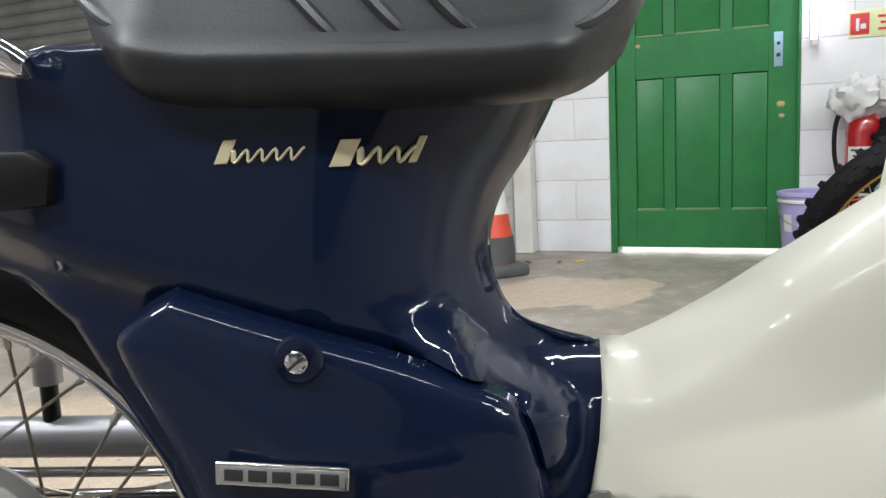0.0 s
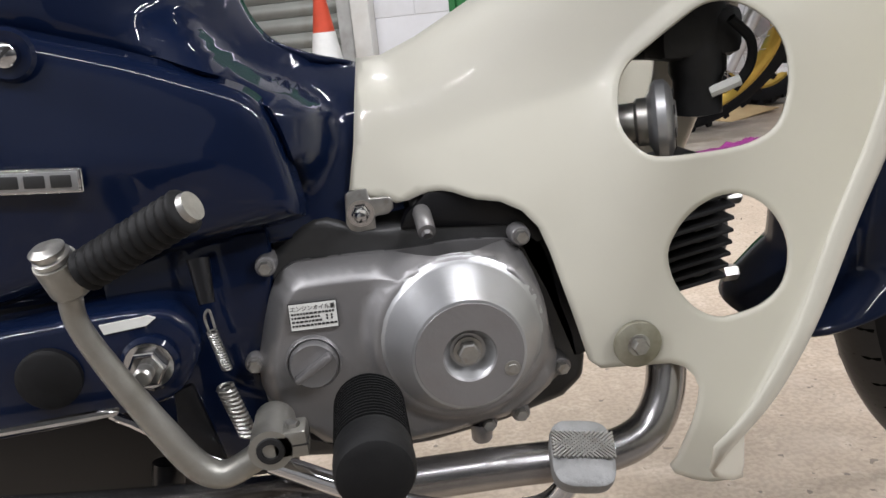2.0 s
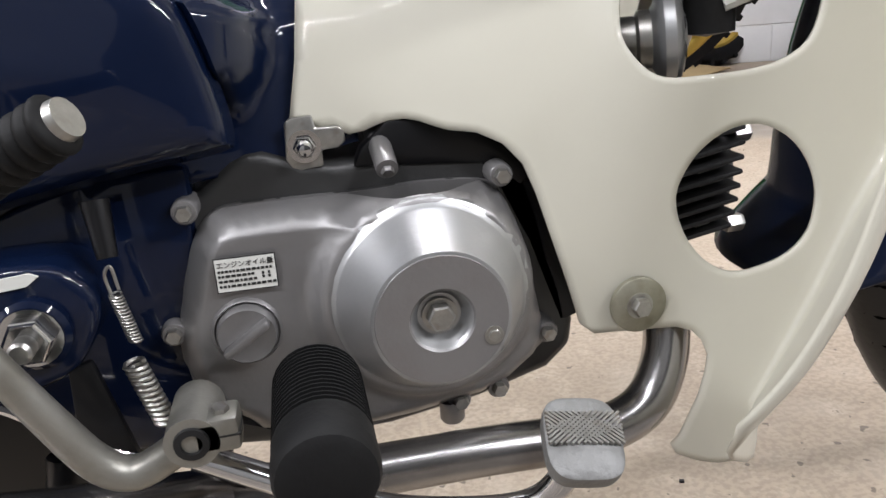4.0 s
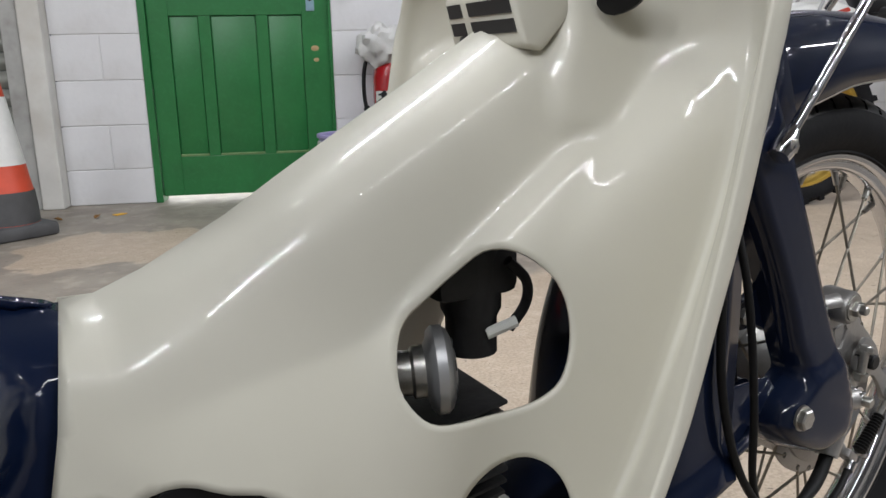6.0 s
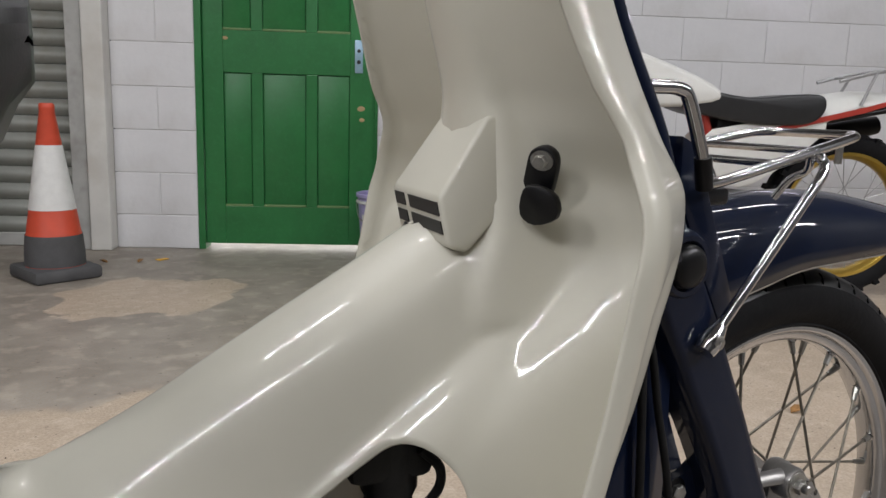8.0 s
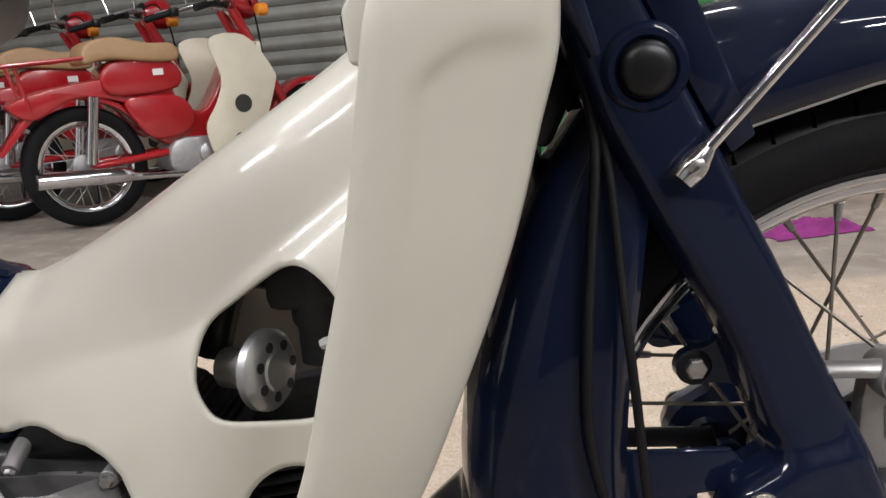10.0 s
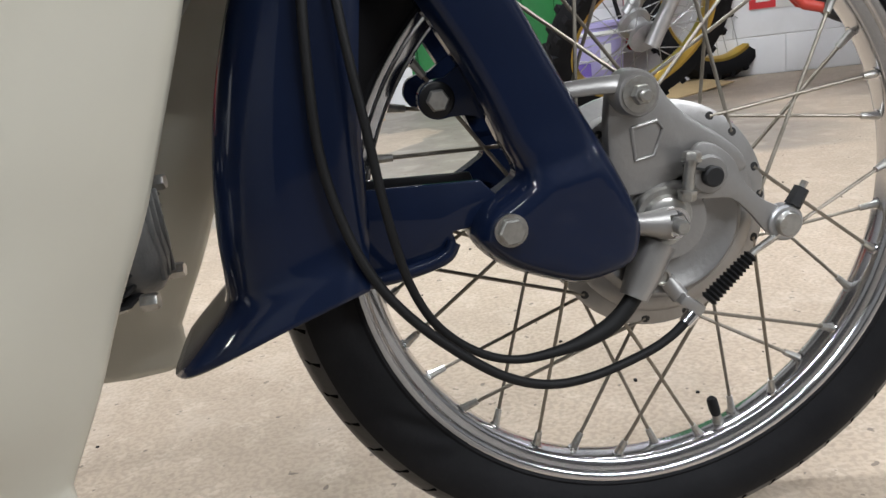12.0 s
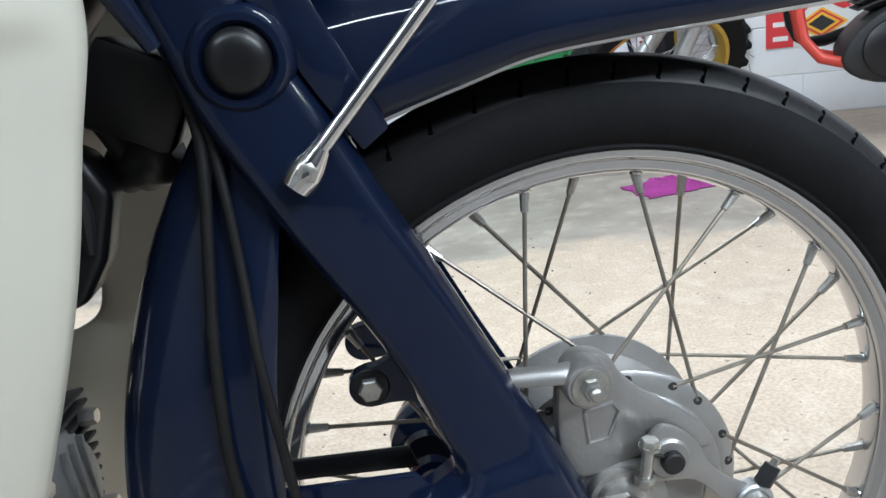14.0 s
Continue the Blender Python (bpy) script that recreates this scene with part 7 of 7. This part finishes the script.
# ---- red step-through motorcycles ----
def red_bike():
    b = thing("step_through_motorcycle", "red step-through motorcycle with a cream leg shield by the shutter", "motorcycle", Matrix(), "red motorcycles")
    far_wheel(b, 0, 0.285, 0.285, 0.065, CHROME, False, "rear_wheel")
    far_wheel(b, 1.19, 0.285, 0.285, 0.062, CHROME, False, "front_wheel")
    part("frame_body", prism([tuple(p) for p in spline([(-0.28, 0.60), (-0.05, 0.66), (0.38, 0.68), (0.46, 0.55), (0.60, 0.50), (0.82, 0.84), (0.88, 0.82), (0.68, 0.40), (0.40, 0.34), (0.30, 0.42), (0.22, 0.55), (0, 0.60), (-0.2, 0.52)], 4, True)], -0.075, 0.075, 0.02, 3), RED, b, "red pressed-steel frame")
    shield_r = prism([tuple(p) for p in spline([(0.58, 0.22), (0.53, 0.40), (0.60, 0.52), (0.64, 0.64), (0.60, 0.82), (0.79, 0.83), (0.92, 0.66), (0.92, 0.58), (0.82, 0.36), (0.68, 0.20)], 4, True)], -0.20, -0.185, 0.004)
    other = mirrored(shield_r)
    add(shield_r, other)
    add(shield_r, block((0.03, 0.39, 0.44), (0.86, 0, 0.58), 0.01, pose(0, 0, 0, 0, 0, 0)))
    leg = part("leg_shield", shield_r, CREAM_OLD, b, "cream leg shield with two holes")
    for x, z, r in ((0.735, 0.505, 0.045), (0.70, 0.33, 0.036)):
        for s in (-1, 1):
            part("hole", lathe([(r, 0), (r, 0.0012), (0, 0.0012)], facing(x, 0.2005 * s, z, (0, s, 0)), 24), INK, leg)
    part("seat", prism([tuple(p) for p in spline([(0.04, 0.745), (0.06, 0.83), (0.18, 0.86), (0.34, 0.825), (0.46, 0.815), (0.475, 0.745), (0.38, 0.735), (0.15, 0.76)], 4, True)], -0.12, 0.12, 0.022, 3), TAN, b, "tan vinyl seat")
    part("rear_mudguard", prism([tuple(p) for p in spline([(0.26, 0.46), (0.18, 0.56), (0, 0.615), (-0.2, 0.56), (-0.34, 0.40), (-0.33, 0.39), (-0.18, 0.535), (0, 0.595), (0.17, 0.54), (0.25, 0.45)], 3, True)], -0.06, 0.06, 0.006), RED, b)
    part("front_mudguard", prism([tuple(p) for p in spline([(1.44, 0.50), (1.25, 0.605), (1.05, 0.56), (0.90, 0.36), (0.86, 0.22), (0.88, 0.22), (0.93, 0.36), (1.06, 0.53), (1.25, 0.58), (1.43, 0.485)], 3, True)], -0.055, 0.055, 0.006), RED, b)
    for s in (-1, 1):
        part("fork_leg", tube([(1.15, 0.06 * s, 0.27), (1.03, 0.07 * s, 0.47), (0.80, 0.07 * s, 0.97)], [0.024, 0.026, 0.026], 12, 3), RED, b)
        part("shock_absorber", tube([(0.0, 0.10 * s, 0.30), (0.06, 0.10 * s, 0.60)], 0.026, 12, curved=False), CHROME, b)
        part("indicator", lathe([(0, 0.03), (0.03, 0.02), (0.034, 0), (0.026, -0.03), (0, -0.034)], facing(0.90, 0.20 * s, 0.95, (1, 0, 0)), 16), AMBER, b, "orange indicator lens")
        part("grip", tube([(0.62, 0.29 * s, 0.985), (0.50, 0.35 * s, 0.955)], 0.017, 12, curved=False), RUBBER, b)
        part("swing_arm", tube([(0, 0.09 * s, 0.285), (0.42, 0.07 * s, 0.31)], 0.018, 10, curved=False), RED, b)
    part("handlebar", tube([(0.62, -0.29, 0.985), (0.74, -0.20, 1.01), (0.80, -0.07, 0.98), (0.82, 0, 0.965), (0.80, 0.07, 0.98), (0.74, 0.20, 1.01), (0.62, 0.29, 0.985)], [0.012, 0.012, 0.016, 0.03, 0.016, 0.012, 0.012], 14, 4), CHROME, b, "chromed handlebar")
    for s in (-1, 1):
        part("side_cover", prism([tuple(p) for p in spline([(0.20, 0.57), (0.34, 0.585), (0.47, 0.56), (0.52, 0.46), (0.46, 0.39), (0.31, 0.38), (0.23, 0.47)], 4, True)], 0.072 * s, 0.105 * s, 0.012, 3), RED, b, "red side cover")
    part("fuel_tank", prism([tuple(p) for p in spline([(0.14, 0.60), (0.15, 0.745), (0.44, 0.74), (0.46, 0.61)], 4, True)], -0.10, 0.10, 0.02, 3), RED, b, "red fuel tank below the seat")
    part("tank_label", block((0.05, 0.002, 0.03), (0.37, -0.102, 0.69), 0), PAPER, b)
    part("head_lamp", lathe([(0, 0.075), (0.05, 0.07), (0.075, 0.055), (0.085, 0.03), (0.078, -0.03), (0.04, -0.09), (0, -0.10)], facing(0.89, 0, 1.0, (1, 0, -0.05)), 28), RED, b, "red headlamp shell")
    for s in (-1, 1):
        part("mirror_stem", tube([(0.70, 0.24 * s, 1.0), (0.69, 0.27 * s, 1.10), (0.66, 0.30 * s, 1.17)], 0.006, 8, 3), CHROME, b)
        part("brake_lever", tube([(0.72, 0.22 * s, 1.0), (0.66, 0.31 * s, 1.005), (0.56, 0.36 * s, 0.985)], 0.006, 8, 3), GREY_ALLOY, b)
        part("switch_box", block((0.04, 0.05, 0.045), (0.63, 0.27 * s, 0.985), 0.008), BLACK, b)
    part("speedometer", lathe([(0, 0.03), (0.035, 0.03), (0.042, 0.022), (0.042, -0.02), (0, -0.03)], facing(0.80, 0, 1.02, (-0.6, 0, 0.8)), 24), BLACK, b, "black speedometer pod")
    part("front_cable", tube([(0.72, -0.20, 1.0), (0.84, -0.14, 1.04), (0.93, -0.05, 0.93), (0.97, 0.0, 0.70)], 0.005, 8, 4), RUBBER, b)
    part("gear_case", lathe([(0.055, 0), (0.054, 0.02), (0.045, 0.028), (0, 0.03)], facing(0.56, -0.108, 0.28), 24), GREY_ALLOY, b)
    part("exhaust", tube([(0.62, -0.10, 0.30), (0.55, -0.14, 0.20), (0.20, -0.15, 0.22), (0.10, -0.15, 0.24), (-0.25, -0.15, 0.26)], [0.015, 0.016, 0.018, 0.038, 0.036], 14, 4), CHROME, b, "chromed exhaust pipe and silencer")
    part("engine", prism([tuple(p) for p in spline([(0.36, 0.24), (0.40, 0.36), (0.60, 0.36), (0.76, 0.34), (0.76, 0.26), (0.58, 0.20), (0.42, 0.20)], 3, True)], -0.11, 0.11, 0.015), GREY_ALLOY, b, "grey alloy engine")
    rack = part("rack", tube([(0.06, -0.11, 0.775), (-0.34, -0.11, 0.76), (-0.38, -0.07, 0.76), (-0.38, 0.07, 0.76), (-0.34, 0.11, 0.76), (0.06, 0.11, 0.775)], 0.009, 8, 3), RED, b, "red tubular rear rack")
    for x in (-0.06, -0.16, -0.26):
        part("rack_bar", tube([(x, -0.11, 0.765), (x, 0.11, 0.765)], 0.007, 8, curved=False), RED, rack)
    for s in (-1, 1):
        part("rack_leg", tube([(-0.24, 0.10 * s, 0.76), (-0.20, 0.07 * s, 0.55)], 0.008, 8, curved=False), RED, rack)
    part("tail_lamp", block((0.05, 0.09, 0.07), (-0.345, 0, 0.545), 0.015), TAIL_RED, b, "red tail lamp")
    part("centre_stand", tube([(0.42, -0.08, 0.24), (0.38, -0.12, 0.12), (0.36, -0.17, 0.010)], 0.011, 8), BLACK, b)
    b.matrix_basis = pose(-1.95, 2.58, 0, 0, 0, 42) @ Matrix.Diagonal((0.88, 0.88, 0.88, 1))
    copy_thing(b, pose(-2.46, 2.84, 0, 0, 0, 41))
    copy_thing(b, pose(-2.98, 3.10, 0, 0, 0, 43))


red_bike()


# ---- small things by the wall ----
CONE_BASE = material("grey_cone_rubber", (0.085, 0.085, 0.088), 0.7, vary=0.3, scale=14, bump=0.1, bump_scale=60)


def traffic_cone(x, y):
    c = thing("traffic_cone", "orange-red traffic cone with a white sleeve on a grey base", "traffic cone", pose(x, y, 0, 0, 0, 24))
    part("base", block((0.25, 0.25, 0.05), (0, 0, 0.0255), 0.014), CONE_BASE, c, "grey rubber base")
    part("cone", lathe([(0.106, 0.050), (0.104, 0.10), (0.098, 0.165), (0.0965, 0.17), (0.0955, 0.172), (0.026, 0.625), (0.027, 0.628), (0.027, 0.645), (0.022, 0.652), (0.014, 0.652)], None, 40), CONE_RED, c, "orange-red cone")
    part("skirt", lathe([(0.1062, 0.052), (0.1056, 0.10), (0.0998, 0.168)], None, 40), CONE_BASE, c, "grey rubber skirt")
    part("sleeve", lathe([(0.0828, 0.262), (0.0462, 0.50)], None, 40), CONE_WHITE, c, "white reflective sleeve")


def extinguisher():
    e = thing("fire_extinguisher", "red fire extinguisher with a black hose hung on the wall", "fire extinguisher", ROOM @ Matrix.Translation((0.615, -0.09, 0.17)))
    body = part("cylinder", lathe([(0, 0.0), (0.062, 0.0), (0.072, 0.012), (0.074, 0.03), (0.074, 0.36), (0.066, 0.40), (0.040, 0.432), (0.024, 0.44), (0.024, 0.455), (0, 0.455)], None, 40), RED, e)
    lab = bmesh.new()
    band = []
    for k in range(17):
        a = radians(-90 - 60 + 120 * k / 16)
        band.append([lab.verts.new((0.0748 * math.cos(a), 0.0748 * math.sin(a), z)) for z in (0.10, 0.30)])
    for a, b in zip(band, band[1:]):
        lab.faces.new((a[0], b[0], b[1], a[1]))
    part("label", lab, WHITE_LABEL, body, "white printed label")
    for i, z in enumerate((0.285, 0.262, 0.245, 0.228, 0.20, 0.184, 0.168, 0.15, 0.13, 0.116)):
        bar = bmesh.new()
        band = []
        w = 48 - (i * 7) % 17
        for k in range(9):
            a = radians(-90 - w + 2 * w * k / 8)
            band.append([bar.verts.new((0.0752 * math.cos(a), 0.0752 * math.sin(a), zz)) for zz in (z - 0.004, z + 0.005)])
        for a, b in zip(band, band[1:]):
            bar.faces.new((a[0], b[0], b[1], a[1]))
        part("label_bar", bar, RED if i % 3 else INK, body)
    part("valve", block((0.05, 0.05, 0.05), (0, 0, 0.478), 0.01), BLACK, e)
    part("lever", block((0.11, 0.022, 0.014), (-0.03, 0, 0.515), 0.004, pose(0, 0, 0, 0, 0, 0)), BLACK, e)
    part("hose", tube([(-0.02, -0.02, 0.48), (-0.075, -0.03, 0.47), (-0.110, -0.03, 0.40), (-0.115, -0.03, 0.28), (-0.095, -0.03, 0.17), (-0.080, -0.03, 0.12)], [0.009, 0.009, 0.009, 0.009, 0.009, 0.012], 12, 6), RUBBER, e, "black rubber hose")
    part("bracket", block((0.06, 0.02, 0.10), (0, 0.081, 0.36), 0.004), BLACK, e)
    bag = bmesh.new()
    bmesh.ops.create_icosphere(bag, subdivisions=4, radius=1)
    for v in bag.verts:
        p = v.co.copy()
        n = noise.noise(p * 2.1) * 0.3 + noise.noise(p * 5.3) * 0.14
        v.co = Vector((p.x * 0.105 * (1 + n), p.y * 0.075 * (1 + n), p.z * 0.085 * (1 + n * 1.2)))
    bm = bag
    bmesh.ops.transform(bm, matrix=ROOM @ Matrix.Translation((0.585, -0.10, 0.665)), verts=bm.verts)
    tagged(part("plastic_bag", bm, BAG), "crumpled white plastic bag hung over the fire extinguisher", "plastic bag")


def bucket():
    b = thing("bucket", "lilac and white plastic bucket with purple print", "bucket", ROOM @ Matrix.Translation((0.42, -0.20, 0.0)))
    pail = part("pail", lathe([(0, 0.004), (0.105, 0.0), (0.11, 0.006), (0.128, 0.28), (0.136, 0.285), (0.136, 0.298), (0.129, 0.30), (0.124, 0.295), (0.106, 0.012), (0, 0.010)], None, 40), LILAC, b)
    part("rim_ring", lathe([(0.1275, 0.255), (0.1345, 0.258), (0.1345, 0.266), (0.1285, 0.270)], None, 40), WHITE_PLASTIC, b)
    for k, (a0, z0, z1, w, mt) in enumerate(((-60, 0.12, 0.22, 22, PAPER), (-105, 0.10, 0.15, 30, LABEL_PURPLE), (-140, 0.14, 0.21, 20, PAPER), (-80, 0.05, 0.08, 34, LABEL_PURPLE))):
        bm = bmesh.new()
        band = []
        for i in range(7):
            a = radians(a0 - w / 2 + w * i / 6)
            band.append([bm.verts.new(((0.1112 + 0.066 * z) * math.cos(a), (0.1112 + 0.066 * z) * math.sin(a), z)) for z in (z0, z1)])
        for p, q in zip(band, band[1:]):
            bm.faces.new((p[0], q[0], q[1], p[1]))
        part("print", bm, mt, pail)
    part("handle", tube([(-0.135, 0, 0.26), (-0.11, -0.10, 0.19), (0, -0.15, 0.16), (0.11, -0.10, 0.19), (0.135, 0, 0.26)], 0.0025, 8, 5), STEEL, b, "wire handle")


def fire_sign():
    s = thing("fire_sign", "small red and yellow-green fire point sign on the wall", "sign", ROOM)
    part("board", block((0.30, 0.004, 0.11), (0.70, -0.0065, 0.965), 0.001), SIGN_GREEN, s)
    part("symbol", block((0.07, 0.002, 0.085), (0.59, -0.0100, 0.965), 0.001), POSTER_RED, s, "red square with a white symbol")
    part("symbol_bar", block((0.012, 0.002, 0.05), (0.582, -0.0118, 0.962), 0), PAPER, s)
    part("symbol_bar", block((0.02, 0.002, 0.02), (0.603, -0.0118, 0.955), 0), PAPER, s)
    for z, w in ((0.99, 0.17), (0.965, 0.15), (0.94, 0.165)):
        part("text_bar", block((w, 0.0015, 0.010), (0.74, -0.0092, z), 0), POSTER_RED, s)


def poster():
    p = thing("poster", "red and white poster with a yellow diamond on the wall", "poster", ROOM)
    part("sheet", block((0.42, 0.003, 0.40), (1.25, -0.0060, 0.46), 0.0005), PAPER, p)
    part("red_panel", block((0.10, 0.002, 0.38), (1.085, -0.0085, 0.455), 0), POSTER_RED, p, "red panel")
    for i, z in enumerate((0.30, 0.355, 0.41, 0.465, 0.52, 0.575)):
        part("letter_bar", block((0.055, 0.002, 0.018), (1.088, -0.0102, z), 0), PAPER, p)
    for k, (m, s) in enumerate(((YELLOW, 0.075), (POSTER_RED, 0.064), (YELLOW, 0.052), (INK, 0.038))):
        d = prism([(1.235 + s * 1.25, 0.345), (1.235, 0.345 + s * 0.8), (1.235 - s * 1.25, 0.345), (1.235, 0.345 - s * 0.8)], -0.0088 - 0.0012 * k, -0.0096 - 0.0012 * k)
        part("diamond", d, m, p)
    part("stroke", prism([(1.14, 0.62), (1.17, 0.62), (1.24, 0.48), (1.31, 0.62), (1.34, 0.62), (1.26, 0.45), (1.34, 0.40), (1.31, 0.39), (1.22, 0.44), (1.16, 0.38), (1.14, 0.40), (1.20, 0.46)], -0.0080, -0.0098), POSTER_RED, p, "red painted stroke")


def rag():
    bm = bmesh.new()
    bmesh.ops.create_grid(bm, x_segments=44, y_segments=30, size=0.5)
    for v in bm.verts:
        x, y = v.co.x, v.co.y
        r = math.hypot(x, y) * 2
        h = 0.5 + 0.5 * noise.noise(Vector((x * 5, y * 6, 3))) + 0.35 * noise.noise(Vector((x * 14, y * 13, 7)))
        edge = smooth(1.0, 0.55, r)
        v.co = Vector((x * 0.30 + 0.02 * noise.noise(Vector((x * 4, y * 4, 9))), y * 0.17 + 0.02 * noise.noise(Vector((x * 5, y * 5, 1))), 0.004 + 0.040 * max(0.0, h) * edge))
    m = pose(0.64, 1.76, 0, 0, 0, 12)
    bmesh.ops.transform(bm, matrix=m, verts=bm.verts)
    ob = tagged(part("rag", bm, MAGENTA, None, "", False, 80), "crumpled magenta cloth rag on the floor", "rag")
    sol = ob.modifiers.new("thickness", "SOLIDIFY")
    sol.thickness = 0.002


def litter():
    tagged(part("cardboard", block((0.30, 0.20, 0.005), (0, 0, 0.012), 0.001, pose(0.96, 2.50, 0, 3, -3, 25)), CARD), "flat brown cardboard offcut on the floor", "cardboard")
    tagged(part("yellow_scrap", block((0.05, 0.03, 0.003), (0, 0, 0.002), 0.0008, pose(-0.27, 2.98, 0, 0, 0, 30)), YELLOW), "small yellow plastic scrap on the floor", "scrap")
    for x, y, a, s in ((0.94, 0.72, 20, 1.0), (-0.36, 2.95, 70, 0.9), (-0.50, 2.98, 140, 0.8)):
        bm = bmesh.new()
        ring = [(0.028, 0), (0.012, 0.011), (-0.010, 0.012), (-0.026, 0.003), (-0.012, -0.010), (0.010, -0.012)]
        top = [bm.verts.new((u * s, v * s, 0.005 + 0.006 * abs(v) / 0.012 + 0.004 * u / 0.028)) for u, v in ring]
        mid = bm.verts.new((0, 0, 0.003))
        for i in range(6):
            bm.faces.new((top[i], top[(i + 1) % 6], mid))
        bmesh.ops.transform(bm, matrix=pose(x, y, 0.0, 0, 0, a), verts=bm.verts)
        ob = tagged(part("leaf", bm, LEAF), "dry brown curled leaf on the floor", "leaf", "fallen leaves")
        sol = ob.modifiers.new("thickness", "SOLIDIFY")
        sol.thickness = 0.001
    grit = bmesh.new()
    rnd = random.Random(5)
    for i in range(90):
        x, y = rnd.uniform(-0.75, 1.2), rnd.uniform(-0.35, 1.5)
        s = rnd.uniform(0.0008, 0.0022)
        add(grit, block((s * 2, s * 1.4, s), (0, 0, s * 0.5), 0, pose(x, y, 0.0003, 0, 0, rnd.uniform(0, 180))))
    tagged(part("grit", grit, DARK_ENGINE, None, "", True), "dark grit scattered on the concrete floor", "grit", "", "stuff")


traffic_cone(-0.672, 2.75)
extinguisher()
bucket()
fire_sign()
poster()
rag()
litter()


# ---- wall blocks, one by one ----
def wall_blocks():
    def mesh(w, h):
        bm = block((w - 0.0026, 0.010, h - 0.0036), (0, 0, 0), 0.002, None, 1)
        me = bpy.data.meshes.new("block")
        bm.to_mesh(me)
        bm.free()
        me.materials.append(WHITE_WALL)
        return me
    shared = {}
    z = 0.0
    row = 0
    while z < 2.0:
        h = 0.155 if row == 0 else min(0.1925, 2.0 - z)
        for x0, x1 in ((-0.81, -0.442), (0.372, 4.2)):
            x = x0
            first = 0.2 if row % 2 else 0.4
            while x < x1 - 0.02:
                w = min(first if x == x0 else 0.4, x1 - x)
                key = (round(w, 3), round(h, 3))
                if key not in shared:
                    shared[key] = mesh(w, h)
                ob = new("block", shared[key])
                ob.parent = wall_north
                ob.matrix_basis = ROOM @ Matrix.Translation((x + w / 2, 0.001, z + h / 2))
                x += w
        z += h
        row += 1


wall_blocks()
